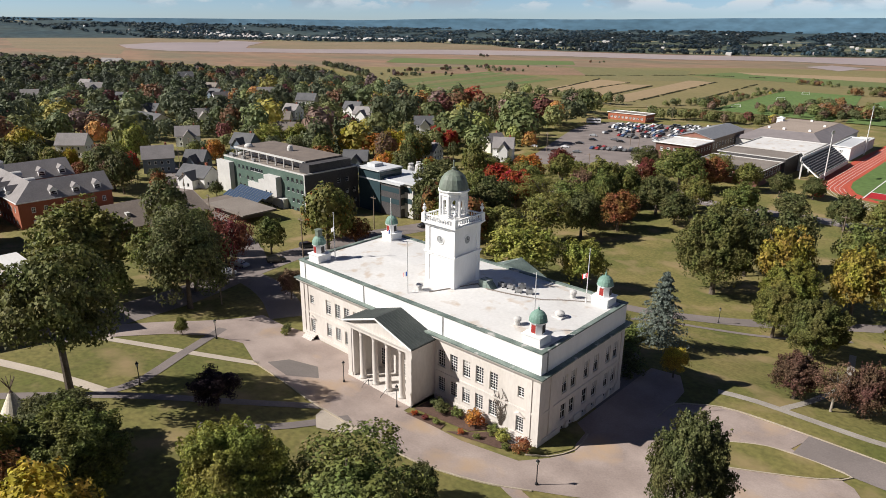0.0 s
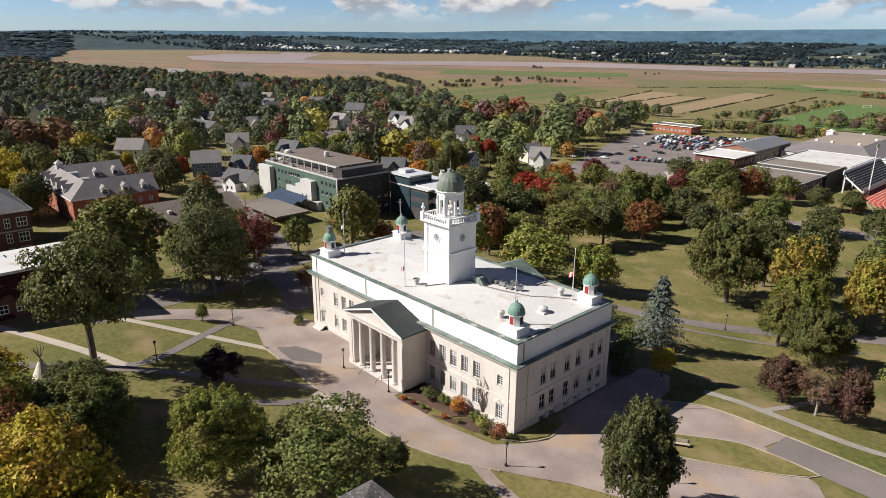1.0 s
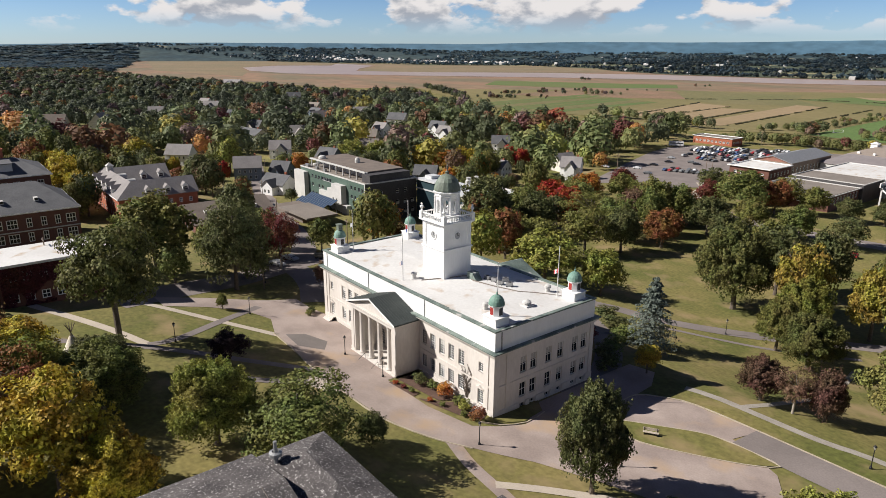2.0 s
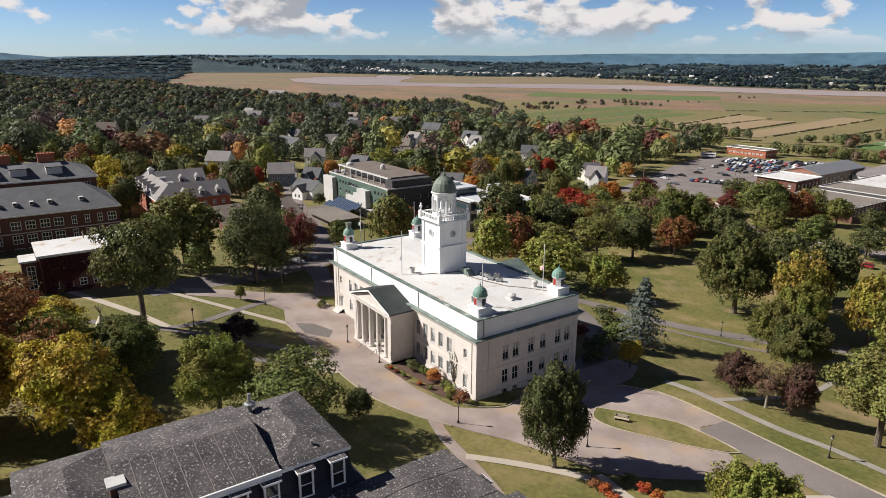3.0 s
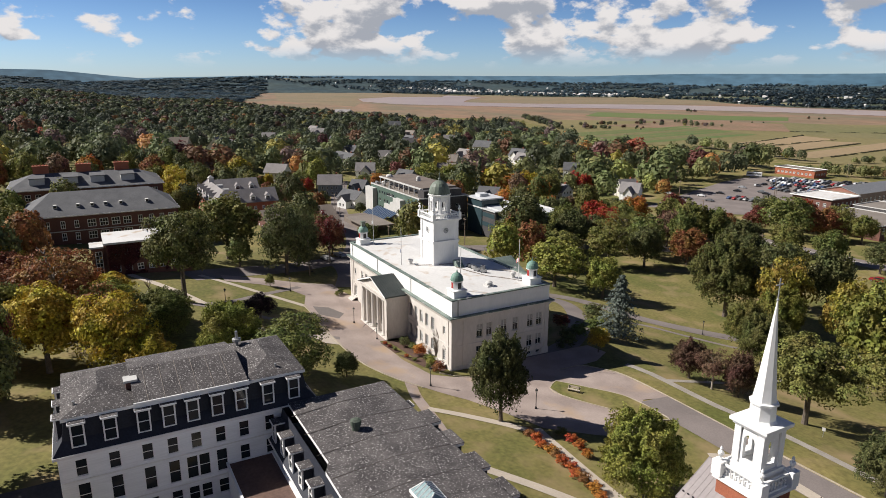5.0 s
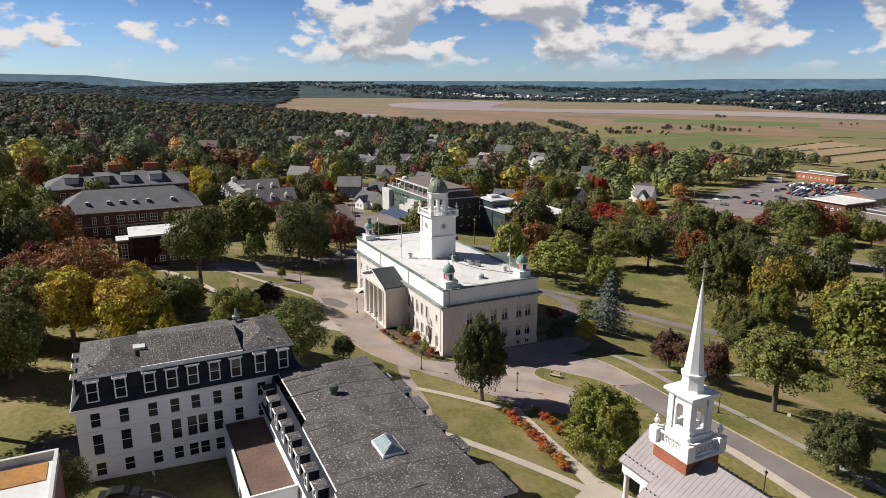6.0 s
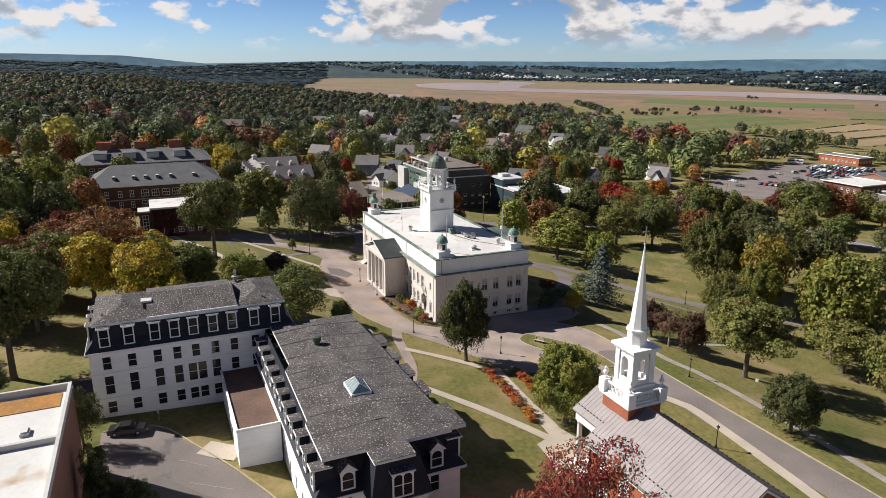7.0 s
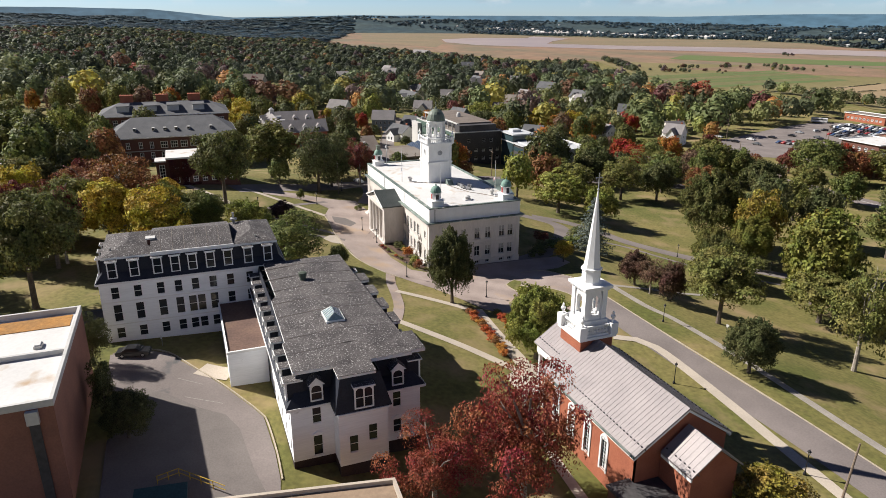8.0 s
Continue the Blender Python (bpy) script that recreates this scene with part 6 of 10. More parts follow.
        outer = [(-0.94, 15.8), (-0.94, 17.9)] + [(-0.94 + 1.88 * i / 8, 19.3) for i in range(1, 8)] + [(0.94, 17.9), (0.94, 15.8)]
        m4 = Matrix.Translation((sx, ym, 0)) @ Matrix.Rotation(an, 4, "Z") @ Matrix.Translation((1.5, 0, 0))
        f = [[bm.verts.new(m4 @ Vector((d, y, z))) for y, z in pts] for d, pts in ((0, outer), (0, arch), (-0.4, arch), (-0.4, outer))]
        for i in range(len(arch) - 1):
            for p, q in zip(f, f[1:]):
                bm.faces.new((p[i], p[i + 1], q[i + 1], q[i]))
        part("belfry_arch", bm, M_WHITE, s)
        bm = bmesh.new()
        box(bm, 1.2, -0.94, 15.2, 1.5, 0.94, 15.79)
        bmesh.ops.transform(bm, matrix=Matrix.Translation((sx, ym, 0)) @ Matrix.Rotation(an, 4, "Z"), verts=bm.verts[:])
        part("belfry_parapet", bm, M_WHITE, s)
    blk("cornice", 1.85, 19.3, 19.6)
    blk("cornice", 2.1, 19.6, 19.95)
    bm = bmesh.new()
    lathe(bm, [(1.5, 19.95), (1.25, 20.2), (1.2, 21.7), (1.4, 21.8), (1.4, 22.0), (1.1, 22.1)], 8, sx, ym, math.pi / 8)
    part("spire_drum", bm, M_WHITE, s)
    bm = bmesh.new()
    lathe(bm, [(1.15, 22.0), (0.95, 23.4), (0.05, 32.4), (0.0, 32.4)], 8, sx, ym, math.pi / 8)
    part("spire", bm, M_WHITE, s)
    bm = bmesh.new()
    lathe(bm, [(0.0, 32.2), (0.16, 32.4), (0.0, 32.7)], 8, sx, ym)
    tube(bm, (sx, ym, 32.4), (sx, ym, 34.5), 0.07, 0.07, 6)
    tube(bm, (sx, ym - 0.5, 33.9), (sx, ym + 0.5, 33.9), 0.07, 0.07, 6)
    part("cross", bm, M_STEEL, s, "slim metal cross")


chapel()
# ---- other buildings ----
def gable_roof(parent, x0, y0, x1, y1, z, rise, along="x", over=0.4, material=None, wall=None, nm="roof"):
    """Two roof slopes and two gable triangles; local or world metres as the parent has it."""
    bm = bmesh.new()
    th = 0.22
    for s in (-1, 1):
        if along == "x":
            m, e = (y0 + y1) / 2, (y0 - over if s < 0 else y1 + over)
            dz = rise * over / (abs(y1 - y0) / 2)
            pts = [(x0 - over, e, z - dz), (x1 + over, e, z - dz), (x1 + over, m, z + rise), (x0 - over, m, z + rise)]
        else:
            m, e = (x0 + x1) / 2, (x0 - over if s < 0 else x1 + over)
            dz = rise * over / (abs(x1 - x0) / 2)
            pts = [(e, y0 - over, z - dz), (e, y1 + over, z - dz), (m, y1 + over, z + rise), (m, y0 - over, z + rise)]
        hull(bm, pts + [(p[0], p[1], p[2] + th) for p in pts], [(3, 2, 1, 0), (4, 5, 6, 7), (0, 1, 5, 4), (1, 2, 6, 5), (2, 3, 7, 6), (3, 0, 4, 7)])
    part(nm, bm, material or M_ASHROOF, parent)
    for k in (0, 1):
        bm = bmesh.new()
        if along == "x":
            x, m = (x0, x1)[k], (y0 + y1) / 2
            d = 0.2 if k == 0 else -0.2
            hull(bm, [(x, y0, z), (x, y1, z), (x, m, z + rise), (x + d, y0, z), (x + d, y1, z), (x + d, m, z + rise)], [(0, 1, 2), (5, 4, 3), (0, 2, 5, 3), (1, 4, 5, 2), (0, 3, 4, 1)])
        else:
            y, m = (y0, y1)[k], (x0 + x1) / 2
            d = 0.2 if k == 0 else -0.2
            hull(bm, [(x0, y, z), (x1, y, z), (m, y, z + rise), (x0, y + d, z), (x1, y + d, z), (m, y + d, z + rise)], [(0, 1, 2), (5, 4, 3), (0, 2, 5, 3), (1, 4, 5, 2), (0, 3, 4, 1)])
        part("gable", bm, wall, parent)


def hip_roof(parent, x0, y0, x1, y1, z, rise, over=0.6, material=None, end=None):
    x0, y0, x1, y1 = x0 - over, y0 - over, x1 + over, y1 + over
    bm = bmesh.new()
    h = end or min(x1 - x0, y1 - y0) / 2
    if x1 - x0 > y1 - y0:
        r = [(x0 + h, (y0 + y1) / 2, z + rise), (x1 - h, (y0 + y1) / 2, z + rise)]
        fs = [(0, 1, 5, 4), (1, 2, 5), (2, 3, 4, 5), (3, 0, 4)]
    else:
        r = [((x0 + x1) / 2, y0 + h, z + rise), ((x0 + x1) / 2, y1 - h, z + rise)]
        fs = [(0, 1, 4), (1, 2, 5, 4), (2, 3, 5), (3, 0, 4, 5)]
    hull(bm, [(x0, y0, z), (x1, y0, z), (x1, y1, z), (x0, y1, z)] + r, fs + [(3, 2, 1, 0)])
    part("roof", bm, material or M_ASHROOF, parent)
    for q in ((x0 - 0.05, y0 - 0.05, x1 + 0.05, y0 + 0.15), (x0 - 0.05, y1 - 0.15, x1 + 0.05, y1 + 0.05), (x0 - 0.05, y0 + 0.15, x0 + 0.15, y1 - 0.15), (x1 - 0.15, y0 + 0.15, x1 + 0.05, y1 - 0.15)):
        bm = bmesh.new()
        box(bm, q[0], q[1], z - 0.35, q[2], q[3], z - 0.01)
        part("eaves_board", bm, M_WHITE, parent)


def walls(parent, x0, y0, x1, y1, z0, z1, material, win=None, sides="sewn", thick=0.35):
    """Four walls; win = (width, height, spacing, sills...) puts rows of windows in the given sides."""
    for key, a, b in (("s", (x0, y0), (x1, y0)), ("e", (x1, y0), (x1, y1)), ("n", (x1, y1), (x0, y1)), ("w", (x0, y1), (x0, y0))):
        ops = []
        if win and key in sides:
            w, h, gap, *sill = win
            ln = math.hypot(b[0] - a[0], b[1] - a[1])
            n = max(1, int((ln - 1.2) / gap))
            for i in range(n):
                u = ln / 2 + (i - (n - 1) / 2) * gap
                ops += [(u - w / 2, q, u + w / 2, q + h) for q in sill]
        bm = bmesh.new()
        wall_panel(bm, a, b, z0, z1, ops, thick)
        part("wall", bm, material, parent)
        for o in ops:
            window_in(parent, a, b, *o, cols=2 if w > 1 else 1, rows=1 if thick < 0.3 else 2, sill=False, recess=0.03, border=0.16 if thick > 0.3 else 0.1)


def flat_top(parent, x0, y0, x1, y1, z, material, rim=None, high=0.5, t=0.35):
    bm = bmesh.new()
    box(bm, x0 + t, y0 + t, z - 0.25, x1 - t, y1 - t, z)
    part("roof", bm, material, parent)
    bm = bmesh.new()
    for q in ((x0 - 0.05, y0 - 0.05, x1 + 0.05, y0 + t), (x0 - 0.05, y1 - t, x1 + 0.05, y1 + 0.05), (x0 - 0.05, y0 + t, x0 + t, y1 - t), (x1 - t, y0 + t, x1 + 0.05, y1 - t)):
        box(bm, q[0], q[1], z + 0.003, q[2], q[3], z + high)
    part("parapet", bm, rim or M_CONCW, parent)


def town_blocks():
    # brown brick block beside the court
    b = thing("brick_block", 12, -12, 5.0, "brown brick block with a white flat roof and low parapet", "building")
    x0, y0, x1, y1 = 0.15, -24, 23.95, 0.85
    walls(b, x0, y0, x1, y1, 3.0, 16.4, M_BRICKB)
    flat_top(b, x0, y0, x1, y1, 16.42, M_ROOFW, M_CONCW, 0.75, 0.3)
    bm = bmesh.new()
    box(bm, 12.0, -9, 16.43, 12.4, 0.54, 17.0)
    part("roof_upstand", bm, M_CONCW, b)
    bm = bmesh.new()
    box(bm, 1.2, -12, 16.43, 4.6, 0.0, 16.5)
    part("roof_patch", bm, mat("rusty_leaf_litter", (0.42, 0.20, 0.05), (0.28, 0.15, 0.055), 0.4, 3, 0.95), b, "rust-coloured leaf litter")
    bm = bmesh.new()
    box(bm, 23.99, -1.6, 14.9, 24.5, -0.5, 16.3)
    part("rain_hopper", bm, M_CONCW, b)
    bm = bmesh.new()
    box(bm, 23.99, -1.5, 4.0, 24.15, -0.6, 14.88)
    part("dark_strip", bm, M_CHAR, b)
    t = thing("roof_vent", 9.5, -2.6, 16.45, "small white roof vent", "roof vent", local=True)
    bm = bmesh.new()
    box(bm, -0.7, -0.4, -0.05, 0.7, 0.4, 0.3)
    part("curb", bm, M_CONCW, t)
    bm = bmesh.new()
    box(bm, -0.55, -0.3, 0.3, 0.55, 0.3, 0.45)
    part("cap", bm, M_ROOFW, t)
    # low roof at the bottom of the court
    lo = thing("low_block", 50, 20, 4.0, "low block with a brown parapet roof", "building")
    plan = [(33.6, 13.0), (58, 10.5), (60.5, 30.0), (37.2, 31.6)]
    bm = bmesh.new()
    prism(bm, plan, 1.5, 8.5)
    part("wall", bm, M_BRICKB, lo)
    bm = bmesh.new()
    prism(bm, [(33.9, 13.3), (57.7, 10.9), (60.1, 29.6), (37.5, 31.2)], 8.504, 8.56)
    part("roof", bm, mat("tan_gravel_roof", (0.33, 0.235, 0.16), (0.25, 0.18, 0.125), 0.2, 2.5, 0.95, grain=0.15), lo)
    for a, b in zip(plan, plan[1:] + plan[:1]):
        d = (Vector(b) - Vector(a)).normalized() * 0.36
        n = Vector((-d.y, d.x))
        bm = bmesh.new()
        prism(bm, [Vector(a) + n * 0.0, Vector(b) - d * 1.02, Vector(b) - d * 1.02 + n, Vector(a) + n], 8.502, 9.0)
        part("parapet", bm, M_CONC, lo)
    # brick hall with white flat roof
    f = thing("brick_annex", -124, 20, 4.0, "dark brick annex with a bright white flat roof", "building")
    walls(f, -130, 10.5, -117.5, 30.5, 2.0, 13.1, M_BRICKD, (1.5, 1.7, 2.6, 6.0, 10.2), "se")
    bm = bmesh.new()
    box(bm, -130.5, 10.1, 13.12, -117.0, 31.0, 13.6)
    part("roof", bm, M_ROOFW, f)
    bm = bmesh.new()
    box(bm, -124, 7.3, 2.0, -118.9, 10.48, 12.2)
    part("stair_tower", bm, M_BRICKD, f)
    bm = bmesh.new()
    wall_panel(bm, (-118.5, 7.3), (-118.5, 10.48), 2.0, 12.2, [(0.8, 5.4, 2.4, 11.4)], 0.38)
    part("stair_front", bm, M_BRICKD, f)
    window_in(f, (-118.5, 7.3), (-118.5, 10.48), 0.8, 5.4, 2.4, 11.4, cols=2, rows=6, sill=False, border=0.16)
    bm = bmesh.new()
    box(bm, -124.2, 7.0, 12.21, -118.2, 10.08, 12.6)
    part("stair_roof", bm, M_ROOFW, f)
    # two long brick halls
    M_BRICKH = mat("hall_brick", (0.155, 0.075, 0.06), (0.12, 0.06, 0.05), 0.3, 5.0, 0.85, grain=0.15)
    h1 = thing("brick_hall", -192, 13, 2.0, "long dark brick hall with grey hipped roof and white sash windows", "building")
    walls(h1, -206, -9.5, -178.2, 35, -2, 10.2, M_BRICKH, (1.9, 2.2, 3.2, 0.8, 4.2, 7.4), "s")
    bm = bmesh.new()
    a, b = (-177.8, -9.5), (-177.8, 35)
    ops = []
    for mid, wide in ((-7.5, 2.5), (-3.6, 1.35), (0.7, 1.35), (4.5, 1.35), (8.8, 2.5), (12.3, 2.5), (15.8, 2.5), (19.2, 2.5), (23.1, 1.35), (26.5, 1.35), (29.8, 1.35), (33.0, 2.4)):
        ops += [(mid + 9.5 - wide / 2, z, mid + 9.5 + wide / 2, z + 2.5) for z in (6.2, 2.3, -1.4)]
    wall_panel(bm, a, b, -2, 10.2, ops, 0.38)
    part("wall", bm, M_BRICKH, h1)
    for o in ops:
        window_in(h1, a, b, *o, cols=3 if o[2] - o[0] > 2 else 2, rows=2, sill=False, recess=0.02, border=0.18)
    bm = bmesh.new()
    box(bm, -177.78, -9.6, 5.2, -177.62, 35.1, 5.5)
    part("string_course", bm, M_CONCW, h1)
    hip_roof(h1, -206, -9.5, -177.8, 35, 10.4, 5.6, end=8.0)
    for y in (-1, 5.5, 9.5, 13.5, 18, 26):
        bm = bmesh.new()
        box(bm, -183.4, y - 0.5, 12.3, -181.6, y + 0.5, 13.2)
        q = part("roof_light", bm, M_CONCW, h1)
        bm = bmesh.new()
        box(bm, -181.598, y - 0.38, 12.5, -181.56, y + 0.38, 13.05)
        part("pane", bm, M_GLASS, q)
    h2 = thing("brick_hall", -236, 10, 2.0, "brick hall with three broad chimneys and white-framed dormers", "building")
    walls(h2, -250, -16.5, -222, 35.5, -2, 12.6, M_BRICKH, (1.9, 2.2, 3.3, 2.0, 5.4, 8.9), "es")
    hip_roof(h2, -250, -16.5, -222, 35.5, 12.8, 4.2, end=8.5)
    for y in (-7, 4.0, 13.0, 23.5):
        bm = bmesh.new()
        box(bm, -231.5, y - 2.4, 13.6, -225.6, y + 2.4, 16.3)
        d = part("dormer", bm, M_CONCW, h2)
        for q in (-1.45, 0, 1.45):
            window_in(h2, (-225.58, y + q - 0.66), (-225.58, y + q + 0.66), 0.02, 14.2, 1.3, 15.9, cols=2, rows=2, sill=False, border=0.12)
        bm = bmesh.new()
        hull(bm, [(-232.5, y - 2.6, 16.7), (-225.3, y - 2.6, 16.3), (-225.3, y + 2.6, 16.3), (-232.5, y + 2.6, 16.7), (-232.5, y - 2.6, 16.95), (-225.3, y - 2.6, 16.55), (-225.3, y + 2.6, 16.55), (-232.5, y + 2.6, 16.95)], [(3, 2, 1, 0), (4, 5, 6, 7), (0, 1, 5, 4), (1, 2, 6, 5), (2, 3, 7, 6), (3, 0, 4, 7)])
        part("dormer_roof", bm, M_ASHROOF, d)
    for y in (-6, 8.5, 22):
        bm = bmesh.new()
        box(bm, -238.2, y - 2.3, 15.6, -235.8, y + 2.9, 19.6)
        box(bm, -238.4, y - 2.5, 19.6, -235.6, y + 3.1, 19.95)
        q = part("chimney", bm, M_BRICK, h2)
        for k in range(5):
            bm = bmesh.new()
            lathe(bm, [(0.28, 19.95), (0.22, 20.4), (0.0, 20.4)], 8, -237, y - 1.8 + 1.05 * k)
            part("chimney_pot", bm, M_BRICK, q)
    # gabled row with dormers round a court
    r = thing("gabled_row", -222, 62, -2.0, "brick row with grey gabled roofs and white gabled dormers", "building")
    for x0, y0, x1, y1 in ((-247, 50.5, -202, 61), (-212, 61.02, -202.02, 75.4), (-243, 61.02, -232, 75.4)):
        walls(r, x0, y0, x1, y1, -5, 5.6, M_BRICK, (1.1, 1.6, 3.2, -1.4, 2.2), "se")
    hip_roof(r, -247, 50.5, -202, 61, 5.62, 4.4, 0.45, M_ROWROOF, end=5.2)
    for x0, x1 in ((-212, -202.02), (-243, -232)):
        gable_roof(r, x0, 56.5, x1, 75.4, 5.62, 4.3, "y", 0.45, M_ROWROOF, M_BRICK)
        bm = bmesh.new()
        box(bm, x0 + 0.02, 75.45, 5.2, x1 - 0.02, 75.62, 5.6)
        part("eaves_board", bm, M_WHITE, r)
    for i in range(6):
        dormer(r, (-243.6 + 6.4 * i, 50.9, 6.0), 0, 1.9, 1.5, 3.2, True, cheek=M_WHITE, top=M_ROWROOF)
    for y in (60.0, 66.0, 71.8):
        dormer(r, (-202.5, y, 6.0), 90, 1.9, 1.5, 3.2, True, cheek=M_WHITE, top=M_ROWROOF)
    for y in (66.5, 72.5):
        dormer(r, (-232.4, y, 6.0), 90, 1.9, 1.5, 3.2, True, cheek=M_WHITE, top=M_ROWROOF)
    bm = bmesh.new()
    box(bm, -236, 55, 9.2, -234, 57, 11.4)
    hull(bm, [(-236.3, 54.7, 11.4), (-233.7, 54.7, 11.4), (-233.7, 57.3, 11.4), (-236.3, 57.3, 11.4), (-235, 56, 12.6)], [(3, 2, 1, 0), (0, 1, 4), (1, 2, 4), (2, 3, 4), (3, 0, 4)])
    part("ventilator", bm, M_CONCW, r)
    for x, y in ((-226, 58.6), (-214, 58.6)):
        bm = bmesh.new()
        prism(bm, [(x + 1.3 * math.cos(k * math.pi / 8), 8.4 + 1.3 * math.sin(k * math.pi / 8)) for k in range(9)], 0, 2.6)
        bmesh.ops.transform(bm, matrix=Matrix(((1, 0, 0, 0), (0, 0, 1, y - 2.2), (0, 1, 0, 0), (0, 0, 0, 1))), verts=bm.verts[:])
        part("barrel_dormer", bm, M_CONCW, r)
    # low brown-roofed centre
    q = thing("low_centre", -184, 78, -4.0, "single-storey building with wide dark gabled roof", "building")
    walls(q, -195, 65, -174.5, 91, -5, 0.8, M_BRICKD, (1.2, 1.4, 4, -2.2), "es")
    gable_roof(q, -195, 65, -174.5, 91, 0.82, 4.2, "y", 0.8, M_BROWNROOF, M_BRICKD)
    for y in (70, 78, 86):
        bm = bmesh.new()
        box(bm, -180, y - 0.5, 2.6, -178.6, y + 0.5, 3.6)
        part("roof_light", bm, M_CONCW, q)
    bm = bmesh.new()
    box(bm, -187.5, 83, 4.4, -186, 84.5, 6.6)
    part("chimney", bm, M_BRICK, q)

    hh = thing("hip_house", -157, -33, 6.0, "pale house with a broad grey hipped roof and white eaves", "house")
    walls(hh, -168, -43, -147, -22.5, 1.0, 6.6, M_CREAM, (1.0, 1.5, 2.8, 3.8), "es")
    hip_roof(hh, -168, -43, -147, -22.5, 6.7, 5.0, 0.7, M_ROWROOF, end=9.5)
    bm = bmesh.new()
    box(bm, -160.5, -36, 10.2, -159.4, -34.9, 12.9)
    part("chimney", bm, M_BRICK, hh)
    bm = bmesh.new()
    box(bm, -150.6, -38.5, 7.6, -148.2, -35.5, 9.2)
    part("dormer", bm, M_WHITE, hh)


town_blocks()


def science_block():
    g = thing("science_block", -199, 136, -7.0, "modern block with dark green panels, pale concrete and roof plant", "building")
    x0, x1, y0, y1, top = -224.0, -174.6, 125.0, 147.6, 5.6
    ops = []
    for u, *zs in ((9.5, 2.6, -0.8, -4.2), (12.2, 2.6, -4.2), (14.8, 2.6, -0.8), (17.6, -0.8), (39.4, 2.6, -0.8), (42.0, 2.6, -0.8, -4.2), (44.6, 2.6, -0.8, -4.2), (47.0, 2.6, -0.8, -4.2, -7.2), (41.2, -7.2), (44.2, -7.2)):
        ops += [(u, z, u + 1.35, z + 1.35) for z in zs]
    ops += [(17.4, 2.7, 25.2, 4.0)]
    a, b = (x0, y0), (x1, y0)
    bm = bmesh.new()
    wall_panel(bm, a, b, -9, top, ops, 0.4)
    part("wall", bm, M_GREENP, g, "dark green panel wall")
    for o in ops:
        window_in(g, a, b, *o, cols=6 if o[2] - o[0] > 3 else 1, rows=1, sill=False, recess=0.05)
    # panel joints
    for k in range(1, 5):
        bm = bmesh.new()
        box(bm, x0 + 6.8, y0 - 0.03, -9 + 2.92 * k - 0.04, x1 - 0.01, y0 - 0.004, -9 + 2.92 * k + 0.04)
        part("panel_joint", bm, M_CHAR, g)
    bm = bmesh.new()
    box(bm, x1 - 0.35, y0 - 0.12, -9, x1 + 0.14, y0 - 0.005, top + 0.2)
    part("corner_trim", bm, M_CONCW, g)
    a, b = (x1, y0), (x1, y1)
    ops = [(u, z, u + 1.5, z + 1.5) for u in (2.4, 6.0, 9.6, 13.2, 16.8, 20.0) for z in (-6.6, -3.0)] + [(u, 1.2, u + 1.5, 2.7) for u in (6.0, 13.2, 16.8)]
    bm = bmesh.new()
    wall_panel(bm, a, b, -9, top, ops, 0.4)
    part("wall", bm, M_CHAR, g, "charcoal brick wall")
    for o in ops:
        wi = window_in(g, a, b, *o, cols=1, rows=2, sill=False, recess=0.05)
        if o[1] < -2:
            bm = bmesh.new()
            box(bm, 0.08, 0.09, 0.08, 1.42, 0.105, 0.7)
            ob = new("blind", mesh_of("blind", bm, M_BLIND))
            ob.parent = wi
    for a, b in (((x1, y1), (x0, y1)), ((x0, y1), (x0, y0))):
        bm = bmesh.new()
        wall_panel(bm, a, b, -9, top, [], 0.4)
        part("wall", bm, M_CONCW, g)
    flat_top(g, x0, y0, x1, y1, top + 0.02, M_GREYROOF, M_CONCW, 0.45)
    # pale concrete end bay and the stepped boxes on the green front
    for u0, z0, u1, z1, d in ((-2.2, -9, 6.5, 4.4, 1.9), (29.0, -3.4, 36.2, 3.4, 2.2), (24.6, -5.6, 28.98, 1.0, 1.6), (29.0, -5.6, 34.0, -3.42, 1.6), (17.0, -5.4, 24.58, -0.9, 1.1), (34.4, -8.2, 39.4, -3.6, 1.9), (24.6, -8.2, 34.0, -5.62, 1.0)):
        bm = bmesh.new()
        box(bm, x0 + u0, y0 - d, z0, x0 + u1, y0 - 0.02, z1)
        q = part("concrete_bay", bm, M_CONCW, g)
        for k in range(int((u1 - u0) / 2.6)):
            if z1 - z0 < 8:
                bm = bmesh.new()
                box(bm, x0 + u0 + 0.8 + 2.6 * k, y0 - d - 0.03, z0 + 0.8, x0 + u0 + 1.5 + 2.6 * k, y0 - d - 0.004, z0 + 1.6)
                part("pane", bm, M_GLASS, q)
    # roof plant: canopy on columns before a pale wall, charcoal stair head
    bm = bmesh.new()
    box(bm, -219, 132.5, 5.64, -181, 144, 8.8)
    part("plant_room", bm, M_CONCW, g)
    bm = bmesh.new()
    box(bm, -221.5, 129.2, 8.81, -179.5, 145, 9.25)
    part("plant_roof", bm, M_BROWNROOF, g)
    for i in range(9):
        bm = bmesh.new()
        x = -220.5 + 5.0 * i
        tube(bm, (x, 128.4, 5.6), (x, 128.4, 8.7), 0.3, 0.3, 8)
        part("column", bm, M_CONCW, g)
    bm = bmesh.new()
    box(bm, -221.5, 128.0, 8.7, -179.5, 128.8, 9.15)
    for i in range(17):
        box(bm, -221 + 2.6 * i, 128.8, 8.8, -220.7 + 2.6 * i, 129.19, 9.1)
    part("canopy_beam", bm, M_CONCW, g)
    bm = bmesh.new()
    box(bm, -180.6, 127.5, 5.65, -175.2, 145, 8.7)
